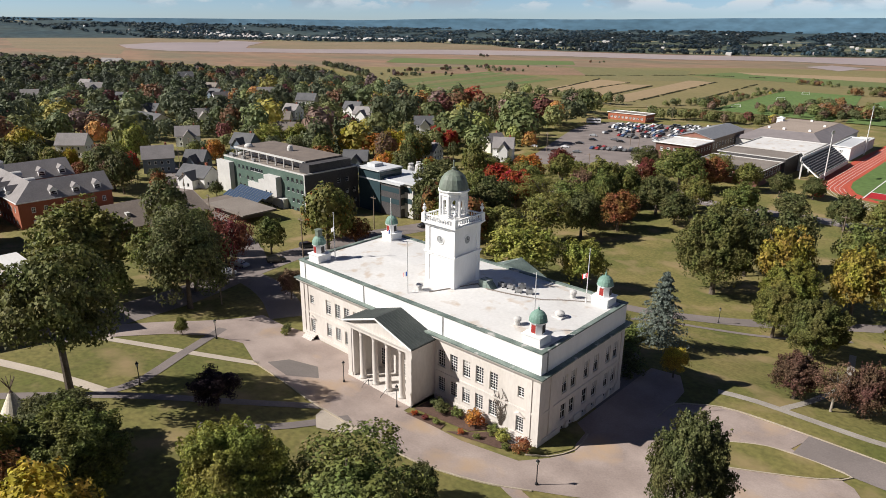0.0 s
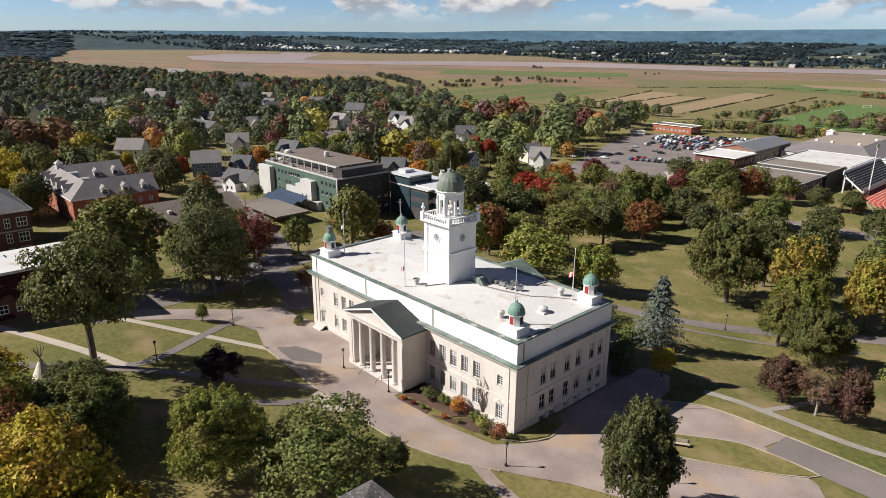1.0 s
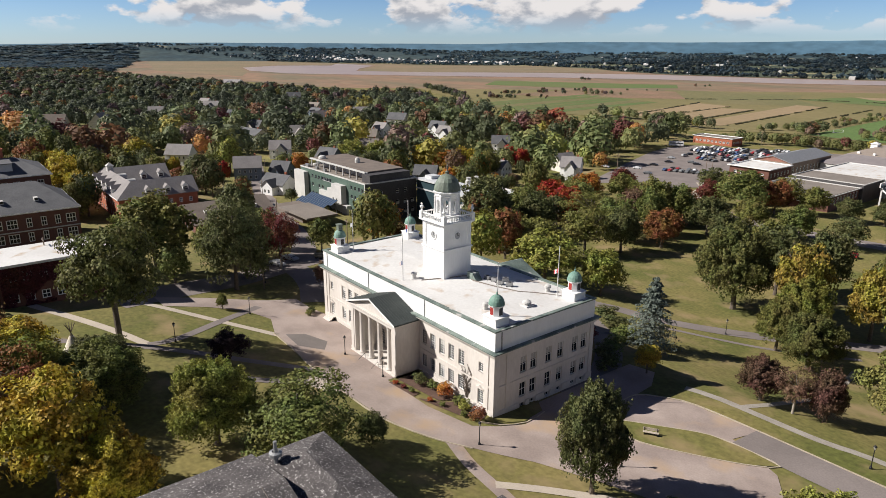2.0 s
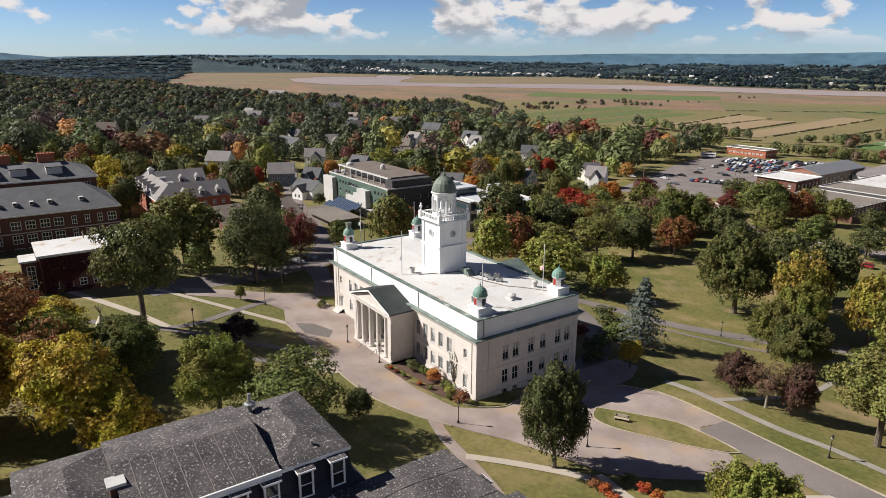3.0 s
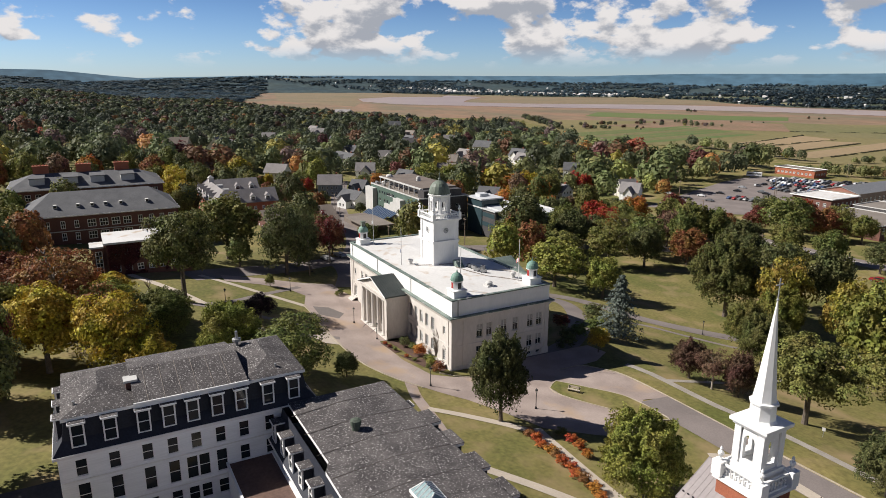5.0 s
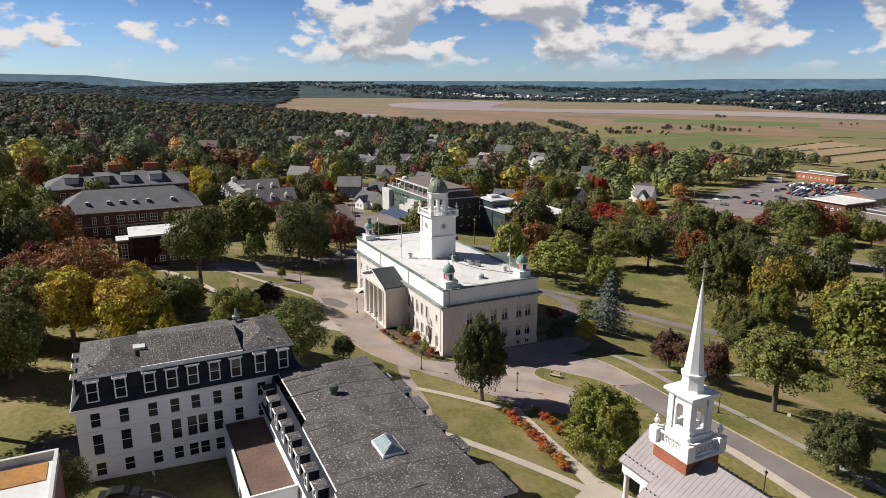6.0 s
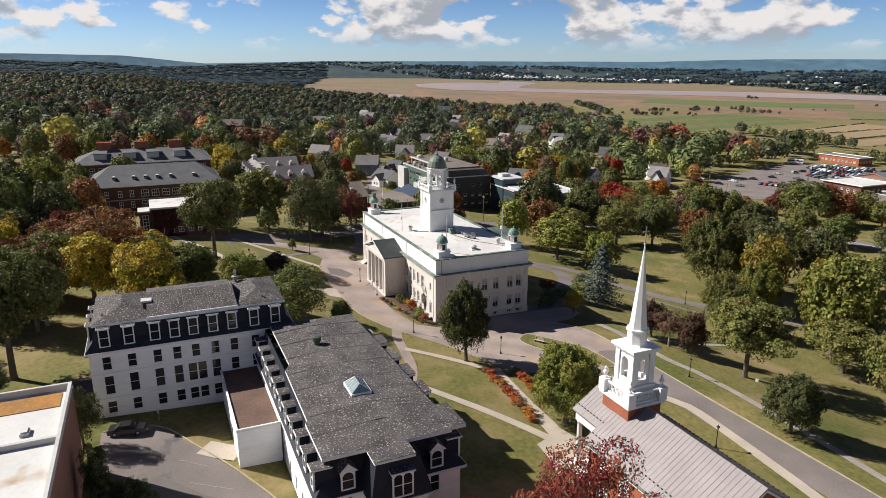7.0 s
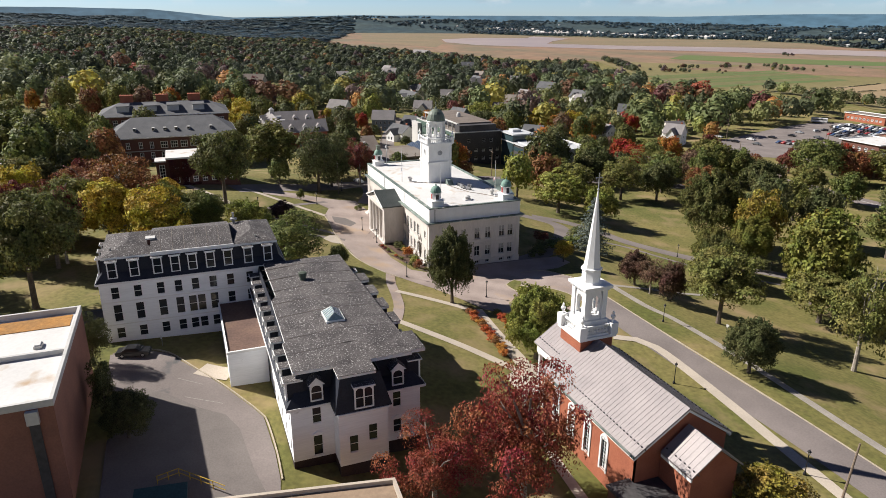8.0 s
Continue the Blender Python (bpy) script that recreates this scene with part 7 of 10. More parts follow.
    part("stair_head", bm, M_CHAR, g)
    for x, y, rr, hh in ((-216, 130.8, 1.5, 1.4), (-199, 137, 1.0, 2.2), (-222.3, 131, 1.2, 1.0)):
        bm = bmesh.new()
        z = 9.2 if x > -222 else 5.64
        lathe(bm, [(rr, z), (rr, z + hh * 0.5), (rr * 0.7, z + hh * 0.85), (0, z + hh)], 12, x, y)
        part("roof_drum", bm, M_CONCW, g)
    for k, (bx, by) in enumerate(((-222.6, 127.4), (-221, 127.0), (-214, 127.2), (-207, 127.0))):
        bm = bmesh.new()
        box(bm, bx - 0.7, by - 0.5, 5.64, bx + 0.7, by + 0.5, 6.7)
        part("roof_unit", bm, M_STEEL, g)
    # glazed wing and low wing with deep ribbon windows
    for nx0, ny0, nx1, ny1, z, m in ((-174.4, 147.65, -163.5, 158, 5.3, M_GLASSB), (-174.5, 148, -154.0, 166, 1.9, M_CHAR), (-163.4, 150, -150, 164, 2.4, M_CONCW)):
        bm = bmesh.new()
        box(bm, nx0, ny0, -9, nx1, ny1, z)
        part("wing", bm, m, g)
        bm = bmesh.new()
        box(bm, nx0 + 0.03, ny0 - 0.6, z + 0.005, nx1 + 0.6, ny1, z + 0.5)
        part("wing_roof", bm, M_PALEROOF, g)
        for zz in (z - 2.8, z - 6.6):
            bm = bmesh.new()
            box(bm, nx0 + 0.5, ny0 - 0.08, zz, nx1 - 0.5, ny0 - 0.005, zz + 1.7)
            part("ribbon_window", bm, M_GLASSB, g)
            bm = bmesh.new()
            box(bm, nx1 + 0.005, ny0 + 0.5, zz, nx1 + 0.08, ny1 - 0.5, zz + 1.7)
            part("ribbon_window", bm, M_GLASSB, g)
            bm = bmesh.new()
            box(bm, nx1 + 0.005, ny0 + 0.2, zz - 1.4, nx1 + 0.16, ny1 - 0.2, zz - 0.3)
            part("spandrel", bm, M_CONCW, g)
    bm = bmesh.new()
    box(bm, -172.5, 150, 5.81, -168.5, 154, 6.9)
    part("roof_unit", bm, M_PALEROOF, g)
    # sloping solar panels over the entrance
    for y, z in ((113.8, -4.2), (118.0, -3.2)):
        sp = thing("solar_array", -197, y + 1.3, -6.0, "tilted blue solar panel array on a low canopy", "solar panel", group="solar arrays")
        bm = bmesh.new()
        hull(bm, [(-207, y, z), (-187, y, z), (-187, y + 2.9, z + 1.5), (-207, y + 2.9, z + 1.5), (-207, y, z + 0.15), (-187, y, z + 0.15), (-187, y + 2.9, z + 1.65), (-207, y + 2.9, z + 1.65)], [(3, 2, 1, 0), (4, 5, 6, 7), (0, 1, 5, 4), (1, 2, 6, 5), (2, 3, 7, 6), (3, 0, 4, 7)])
        part("panel", bm, M_SOLAR, sp)
        for i in range(13):
            bm = bmesh.new()
            q = -207 + 20 * i / 12
            tube(bm, (q, y, z + 0.17), (q, y + 2.9, z + 1.67), 0.08, 0.08, 4)
            part("bar", bm, M_STEEL, sp)
        for qx in (-206.5, -197, -187.5):
            bm = bmesh.new()
            tube(bm, (qx, y + 2.5, -8.5), (qx, y + 2.5, z + 1.2), 0.12, 0.12, 6)
            part("leg", bm, M_STEEL, sp)
    en = thing("entrance_hall", -193, 108, -6, "low brown entrance hall with flat roof", "building")
    bm = bmesh.new()
    box(bm, -204, 104, -8.5, -182, 113.5, -3.6)
    part("wall", bm, M_BROWNROOF, en)
    bm = bmesh.new()
    box(bm, -197, 102, -3.59, -175, 114, -3.1)
    part("roof", bm, M_GREYROOF, en)
    # plant building with cowled roof fans
    pb = thing("plant_building", -166, 175, -8, "low pale building with big roof fan cowls", "building")
    walls(pb, -178, 168, -154, 182, -10, -1.0, M_CONCW, (1.4, 1.4, 4, -4.5), "es")
    flat_top(pb, -178, 168, -154, 182, -0.98, M_PALEROOF)
    for x, y in ((-173, 172), (-170, 174), (-173, 176)):
        bm = bmesh.new()
        lathe(bm, [(1.3, -1.0), (1.3, 2.0), (0.8, 2.6), (1.0, 3.4), (0.0, 3.4)], 12, x, y)
        part("fan_cowl", bm, M_CONCW, pb)


science_block()


M_TANB = mat("tan_brick", (0.25, 0.19, 0.15), (0.19, 0.15, 0.12), 0.25, 5.0, 0.85, grain=0.12)
M_GRAVEL = mat("tan_gravel_roof", (0.33, 0.27, 0.225), (0.27, 0.22, 0.18), 0.08, 1.5, 0.95, grain=0.15)


def sports():
    a = thing("sports_entrance", -140, 340, -11, "brick entrance block with a white flat roof", "building")
    walls(a, -150, 329, -129.5, 352, -13, -4.4, M_BRICKD, (1.6, 2.0, 3.5, -8.5), "se")
    flat_top(a, -151, 328, -128.5, 352, -4.4, M_ROOFW, M_WHITE, 0.4)
    b = thing("gym", -140, 375, -11, "brick gym with shallow grey gabled roof", "building")
    walls(b, -149, 352.1, -130, 400, -13, -3.4, M_TANB, (1.6, 3.0, 4, -9), "e")
    gable_roof(b, -149, 352.1, -130, 400, -3.38, 2.6, "y", 0.6, M_STEEL, M_BRICKB)
    c = thing("gym_annex", -101, 314, -10, "low brick sports building with brown flat roofs", "building")
    walls(c, -117, 294, -87, 324, -14, -5.7, M_BRICKD, (2.0, 2.6, 3.2, -9.4), "se")
    flat_top(c, -118, 293, -86, 324, -5.7, M_GREYROOF, M_CONCW, 0.35)
    walls(c, -116, 324.1, -85.5, 345.5, -14, -4.2, M_CHAR)
    flat_top(c, -116.5, 324.1, -85, 345.5, -4.2, M_GREYROOF, M_CONCW, 0.35)
    d = thing("arena", -98, 372, -11, "large arena with brown flat roof and grey metal roof skirts", "building")
    walls(d, -115, 345.6, -83.5, 385, -13, -4.3, M_CONCW)
    flat_top(d, -115.5, 345.6, -83, 385, -4.3, M_ROOFW, M_CONCW, 0.3)
    walls(d, -129, 385.1, -85, 462, -13, -6.0, M_CONCW)
    for nm, lo, hi, m in (("roof_skirt", ((-130, 384.6), (-84.4, 384.6)), ((-122, 400), (-94, 400)), M_SEAM), ("roof_skirt", ((-84.4, 384.6), (-84.4, 462.6)), ((-94, 400), (-94, 456)), M_SEAM), ("roof_skirt", ((-84.4, 462.6), (-130, 462.6)), ((-94, 456), (-122, 456)), M_SEAM), ("roof_skirt", ((-130, 462.6), (-130, 384.6)), ((-122, 456), (-122, 400)), M_SEAM)):
        bm = bmesh.new()
        pts = [(*lo[0], -5.9), (*lo[1], -5.9), (*hi[1], -1.6), (*hi[0], -1.6)]
        hull(bm, [(q[0], q[1], q[2] - 0.3) for q in pts] + pts, [(3, 2, 1, 0), (4, 5, 6, 7), (0, 1, 5, 4), (1, 2, 6, 5), (2, 3, 7, 6), (3, 0, 4, 7)])
        part(nm, bm, m, d, "grey metal roof skirt")
    bm = bmesh.new()
    box(bm, -122, 400, -2.2, -94, 456, -1.5)
    part("flat_roof", bm, M_GRAVEL, d, "brown gravel roof")
    for bx, by in ((-118, 404), (-110, 403), (-97, 404), (-96, 430), (-108, 450)):
        bm = bmesh.new()
        box(bm, bx - 0.6, by - 0.6, -1.498, bx + 0.6, by + 0.6, -0.5)
        part("roof_vent", bm, M_WHITE, d)
    bm = bmesh.new()
    box(bm, -124.5, 438, -6, -121.0, 442, 0.2)
    hull(bm, [(-125, 437.5, 0.2), (-120.5, 437.5, 0.2), (-120.5, 442.5, 0.2), (-125, 442.5, 0.2), (-122.75, 440, 1.4)], [(3, 2, 1, 0), (0, 1, 4), (1, 2, 4), (2, 3, 4), (3, 0, 4)])
    part("roof_monitor", bm, M_WHITE, d)
    k2 = thing("field_house", -77.5, 412, -12, "white two-storey field house beside the track", "building")
    walls(k2, -82, 392, -73.5, 432, -14, -6.0, M_WHITE, (1.6, 1.4, 4.0, -9.0), "se")
    flat_top(k2, -82.3, 391.7, -73.2, 432, -6.0, M_PALEROOF, M_WHITE, 0.5)
    walls(k2, -81, 432.1, -74, 452, -14, -8.0, M_CONCW)
    flat_top(k2, -81.2, 432.1, -73.8, 452, -8.0, M_PALEROOF, M_CONCW, 0.4)
    # bleachers
    g = thing("grandstand", -75, 351, -12, "stepped metal grandstand facing the track", "grandstand")
    for k in range(9):
        bm = bmesh.new()
        x, z = -79.5 + 0.95 * k, -3.9 - 0.72 * k
        box(bm, x, 326, z - 0.5, x + 0.949, 377, z)
        part("tier", bm, M_NAVY, g)
        for j in range(4):
            bm = bmesh.new()
            box(bm, x + 0.2, 326.6 + 12.6 * j, z + 0.003, x + 0.55, 338.4 + 12.6 * j, z + 0.3)
            part("bench", bm, M_STEEL, g)
    for y in (326, 338.6, 351.2, 363.8, 376.4):
        bm = bmesh.new()
        hull(bm, [(-79.3, y, -13), (-78.7, y, -13), (-78.7, y, -4.6), (-79.3, y, -4.4), (-79.3, y + 0.5, -13), (-78.7, y + 0.5, -13), (-78.7, y + 0.5, -4.6), (-79.3, y + 0.5, -4.4)], [(3, 2, 1, 0), (4, 5, 6, 7), (0, 1, 5, 4), (1, 2, 6, 5), (2, 3, 7, 6), (3, 0, 4, 7)])
        part("post", bm, M_CONCW, g)
        bm = bmesh.new()
        hull(bm, [(-79.4, y, -5.3), (-71.0, y, -11.6), (-71.0, y, -10.9), (-79.4, y, -4.5), (-79.4, y + 0.4, -5.3), (-71.0, y + 0.4, -11.6), (-71.0, y + 0.4, -10.9), (-79.4, y + 0.4, -4.5)], [(3, 2, 1, 0), (4, 5, 6, 7), (0, 1, 5, 4), (1, 2, 6, 5), (2, 3, 7, 6), (3, 0, 4, 7)])
        part("raker", bm, M_WHITE, g)
    bm = bmesh.new()
    box(bm, -79.9, 325.6, -4.6, -79.52, 377.4, -2.6)
    part("back_parapet", bm, M_WHITE, g)
    bm = bmesh.new()
    box(bm, -70.94, 326, -11.6, -70.8, 377, -9.6)
    part("front_parapet", bm, M_CONCW, g)
    hut = thing("ticket_hut", -62, 300, land(-62, 296), "small red hut beside the running track", "hut")
    bm = bmesh.new()
    box(bm, -65.5, 293.5, land(-64, 295) - 0.3, -61.8, 297, land(-64, 295) + 2.6)
    part("cabin", bm, M_REDP, hut)
    bm = bmesh.new()
    box(bm, -65.8, 293.2, land(-64, 295) + 2.603, -61.5, 297.3, land(-64, 295) + 2.8)
    part("roof", bm, M_CHAR, hut)
    for x, y, h in ((-70.2, 331, 21), (-72.4, 421, 25)):
        m = thing("floodlight_mast", x, y, land(x, y), "tall steel floodlight mast with lamp bank", "floodlight", group="floodlight masts")
        z = land(x, y)
        bm = bmesh.new()
        tube(bm, (x, y, z - 0.3), (x, y, z + h), 0.3, 0.16, 8)
        part("mast", bm, M_POLE, m)
        bm = bmesh.new()
        box(bm, x - 0.2, y - 1.8, z + h - 0.3, x + 0.2, y + 1.8, z + h + 1.2)
        part("lamp_bank", bm, M_STEEL, m)


sports()
pad("running_track", [(-69.8, 471.3), (-73, 340.1), (-71.6, 325.1), (-66.3, 314.1), (-57.5, 304.6), (-43, 298.6), (-13.4, 296.1), (29.3, 297.8), (30, 471.2)], M_TRACK, "red running track with white lane lines", "track", 0.08, 8.0, False)
pad("stadium_turf", [(-59.5, 470), (-59.5, 335), (-57.5, 322), (-53, 311), (-45, 303), (-30, 298), (30, 298), (30, 470)], M_PITCH, "green stadium turf", "pitch", 0.12, 8.0, False)
pad("end_zone", [(-49, 306), (-49, 318), (20, 318), (20, 306)], mat("red_end_zone", (0.42, 0.02, 0.025)), "red painted end zone", "pitch", 0.16, 6.0, False)
for k in range(5):
    d = 1.6 * (k + 1)
    strip("lane_line", [(-69.5 + d, 470), (-69.5 + d, 331), (-67 + d, 312 + 0.6 * d), (-61 + 0.85 * d, 299 + 0.85 * d), (-52 + 0.7 * d, 288 + d), (-38 + 0.4 * d, 281 + 1.2 * d), (-10, 278 + 1.4 * d), (30, 280 + 1.4 * d)], 0.2, M_LINE, "white lane line", "lane line", 0.14, 4.0)
strip("touch_line", [(-49.4, 470), (-49.4, 318.5), (-49.3, 306)], 0.5, M_LINE, "white touch line", "pitch line", 0.2)
strip("goal_line", [(-49, 318.4), (20, 318.4)], 0.6, M_LINE, "white goal line", "pitch line", 0.2)


def house(x, y, rz, w, d, h, rise, wall, roof, label, wing=True):
    t = thing("house", x, y, land(x, y), label, "house", rz, "town houses", local=True)
    walls(t, -w / 2, -d / 2, w / 2, d / 2, -1.0, h, wall, (0.95, 1.4, 2.4, 0.9, 3.6) if h > 4.5 else (0.95, 1.3, 2.4, 0.9), "se", 0.25)
    gable_roof(t, -w / 2, -d / 2, w / 2, d / 2, h + 0.02, rise, "x", 0.45, roof, wall)
    if wing:
        walls(t, -w * 0.2, -d / 2 - 3.2, w * 0.28, -d / 2 - 0.01, -1.0, h - 0.6, wall, (0.95, 1.4, 2.2, 0.9), "s", 0.25)
        gable_roof(t, -w * 0.2, -d / 2 - 3.2, w * 0.28, -d / 2 + d * 0.4, h - 0.58, rise * 0.75, "y", 0.4, roof, wall)
    bm = bmesh.new()
    box(bm, w * 0.25, 0.3, h + rise * 0.4, w * 0.25 + 0.8, 1.1, h + rise + 1.1)
    part("chimney", bm, M_BRICK, t)
    return t


for k, (x, y, rz, w, d, h, rise, wl_, rf) in enumerate((
    (-237, 121, 20, 13, 9, 4.2, 3.4, M_WHITE, M_ASHROOF), (-272, 122, 65, 12, 9, 6.2, 4.4, M_BLUES, M_ROWROOF), (-268, 137, 35, 9, 8, 5, 4.0, M_BLUES, M_ASHROOF), (-202, 267, 30, 10, 9, 6.5, 4.5, M_WHITE, M_ROWROOF), (-229, 240, 10, 12, 9, 5, 3.6, M_WHITE, M_ROWROOF),
    (-234, 197, 40, 11, 9, 5, 4, M_BLUES, M_ASHROOF), (-349, 303, 20, 14, 10, 6.5, 4.5, M_WHITE, M_ROWROOF), (-329, 224, 50, 12, 9, 6, 4, M_CREAM, M_GREYROOF), (-431, 191, 10, 26, 12, 5, 3.5, M_CREAM, M_ASHROOF), (-418, 220, 70, 13, 10, 6, 4.5, M_WHITE, M_ROWROOF),
    (-449, 329, 30, 16, 11, 6.5, 5, M_WHITE, M_ASHROOF), (-512, 331, 60, 14, 10, 6.5, 5.5, M_CREAM, M_ROWROOF), (-540, 300, 10, 14, 10, 6, 4.5, M_BLUES, M_ASHROOF), (-457, 68, 60, 26, 13, 7, 6.5, M_TANS, M_BROWNROOF), (-490, 108, 150, 24, 13, 7.5, 7, M_CREAM, M_ROWROOF),
    (-470, 210, 30, 14, 10, 6, 4.5, M_CREAM, M_ASHROOF), (-506, 285, 80, 13, 9, 6, 5, M_WHITE, M_ROWROOF), (-380, 319, 20, 13, 10, 6, 5, M_WHITE, M_ASHROOF), (-664, 247, 50, 15, 11, 6, 5, M_WHITE, M_ROWROOF), (-713, 258, 20, 14, 10, 6, 4.5, M_WHITE, M_ROWROOF),
    (-739, 375, 70, 16, 11, 7, 5, M_WHITE, M_ASHROOF), (-1060, 425, 30, 34, 16, 9, 5, M_WHITE, M_ROWROOF), (-220, 281, 80, 11, 9, 5.5, 4, M_CREAM, M_ROWROOF), 
    (-300, 180, 20, 12, 9, 6, 4.5, M_BLUES, M_ASHROOF), (-340, 170, 60, 12, 9, 6, 4.5, M_WHITE, M_ROWROOF), (-370, 250, 40, 12, 9, 6, 4.5, M_CREAM, M_GREYROOF), (-400, 280, 10, 12, 9, 6, 4.5, M_WHITE, M_ROWROOF), (-290, 300, 45, 12, 9, 6, 4.5, M_WHITE, M_ASHROOF), (-330, 110, 45, 13, 9, 6, 4.5, M_WHITE, M_ROWROOF), (-560, 230, 35, 13, 9, 6, 4.5, M_WHITE, M_ASHROOF), (-600, 330, 20, 13, 9, 6, 4.5, M_CREAM, M_GREYROOF), (-620, 180, 60, 13, 9, 6, 4.5, M_WHITE, M_ROWROOF),
)):
    word = {"white_paint": "white", "cream_siding": "cream", "blue_grey_siding": "blue-grey", "tan_siding": "tan"}[wl_.name]
    house(x, y, rz, w, d, h, rise, wl_, rf, "%s clapboard house with gabled %s roof among trees" % (word, rf.name.split("_")[0]), k % 3 != 1)
sh = thing("brick_shop", -231, 458, -13, "long low brick block with white windows and a flat roof", "building")
walls(sh, -246, 452, -216, 466, -15, -8.2, M_BRICK, (1.8, 1.4, 3, -11.8), "se")
flat_top(sh, -246.5, 451.5, -215.5, 466, -8.2, M_GREYROOF, M_WHITE, 0.4)
# ---- trees ----
def leaf_points(centres, normals, half, rng):
    """Corner points of leaf sprays, three a spray."""
    n = len(centres)
    ref = rng.normal(size=(n, 3))
    t = np.cross(normals, ref)
    t /= np.linalg.norm(t, axis=1)[:, None] + 1e-9
    b = np.cross(normals, t)
    a1 = half * rng.uniform(0.8, 1.3, n)[:, None]
    a2 = half * rng.uniform(0.75, 1.2, n)[:, None]
    return np.stack([centres + t * a1, centres - t * a1 * 0.5 + b * a2, centres - t * a1 * 0.5 - b * a2], axis=1).reshape(-1, 3)


def broad_crown(seed, lobes, leaves, half, base=0.22, spread=0.36, lean=0.0, gap=0.0, ragged=0.22, calm=0.35):
    """Unit broadleaf crown: clumped boughs within an uneven outline, with gaps between them; tree height and width are 1."""
    rng = np.random.default_rng(seed)
    cs, ns = [], []
    mid, hh = base + (1 - base) * 0.46, (1 - base) * 0.54
    golden = math.pi * (3 - 5 ** 0.5)
    off = rng.uniform(0, 6.28)
    sizes = rng.uniform(0.10, 0.19, lobes) * (28 / max(lobes, 8)) ** 0.25
    share = sizes ** 2 / (sizes ** 2).sum()
    for k in range(lobes):
        zz = 1 - 1.75 * (k + 0.5) / lobes
        an = golden * k + off + rng.normal() * 0.25
        flat = math.sqrt(max(0.0, 1 - zz * zz))
        d = np.array([flat * math.cos(an), flat * math.sin(an), zz])
        out = 1 + ragged * 2.0 * noise.noise(Vector((d[0] * 1.6 + seed, d[1] * 1.6, d[2] * 1.6)))
        rr = rng.uniform(0.62, 0.86) * out if k % 4 else rng.uniform(0.2, 0.5)
        z = mid + zz * hh * min(rr, 0.92)
        c = np.array([d[0] * spread * rr * 1.12 + lean * (z - base), d[1] * spread * rr * 1.12, z])
        per = max(4, int(leaves * share[k]))
        v = rng.normal(size=(per, 3))
        v[:, 2] += 0.55
        v /= np.linalg.norm(v, axis=1)[:, None]
        rad = sizes[k] * rng.uniform(0.35, 1.12, per) ** 0.55
        q = c + v * rad[:, None] * np.array([1.1, 1.1, 0.72])
        away = (q - np.array([0, 0, mid - 0.12])) / np.array([spread, spread, hh])
        away /= np.linalg.norm(away, axis=1)[:, None] + 1e-6
        nn = v * (1 - 0.5 * calm) + away * calm * 1.4 + rng.normal(size=(per, 3)) * (0.62 - 0.38 * calm)
        cs.append(q)
        ns.append(nn / np.linalg.norm(nn, axis=1)[:, None])
    cs, ns = np.concatenate(cs), np.concatenate(ns)
    if leaves > 1500:
        twig = np.array([noise.noise(Vector((q[0] * 8.5 + seed, q[1] * 8.5, q[2] * 8.5))) for q in cs])
        keep = twig > -0.04 - 0.22 * rng.random(len(cs))
        cs, ns = cs[keep], ns[keep]
    if gap:
        keep = rng.random(len(cs)) > gap
        cs, ns = cs[keep], ns[keep]
    cs[:, 2] = np.clip(cs[:, 2], base * 0.75, 1.0)
    return leaf_points(cs, ns, half, rng)


def dome_crown(seed, leaves, half, base=0.04, spread=0.42, stir=0.3, fine=0.0):
    """Unit crown of a tree in the woods: leaves on a bumpy dome with hollows."""
    rng = np.random.default_rng(seed)
    v = rng.normal(size=(leaves * 2, 3))
    v /= np.linalg.norm(v, axis=1)[:, None]
    v = v[v[:, 2] > -0.72 + 0.5 * rng.random(len(v))][:leaves]
    bump = np.array([0.30 * noise.noise(Vector((q[0] * 1.7 + seed, q[1] * 1.7, q[2] * 1.7))) + 0.26 * noise.noise(Vector((q[0] * 3.8, q[1] * 3.8 + seed, q[2] * 3.8))) for q in v])
    if fine:
        bump += np.array([fine * noise.noise(Vector((q[0] * 8.5, q[1] * 8.5, q[2] * 8.5 + seed))) for q in v])
    r = (0.84 + bump) * (1 - 0.22 * rng.random(len(v)) ** 2)
    mid, up = base + (1 - base) * 0.46, (1 - base) * 0.55
    cs = v * r[:, None] * np.array([spread, spread, up]) + np.array([0, 0, mid])
    cs[:, 2] = np.clip(cs[:, 2], base, 1.05)
    ns = v * np.array([1.0, 1.0, 0.8]) + rng.normal(size=v.shape) * stir
    return leaf_points(cs, ns / np.linalg.norm(ns, axis=1)[:, None], half, rng)


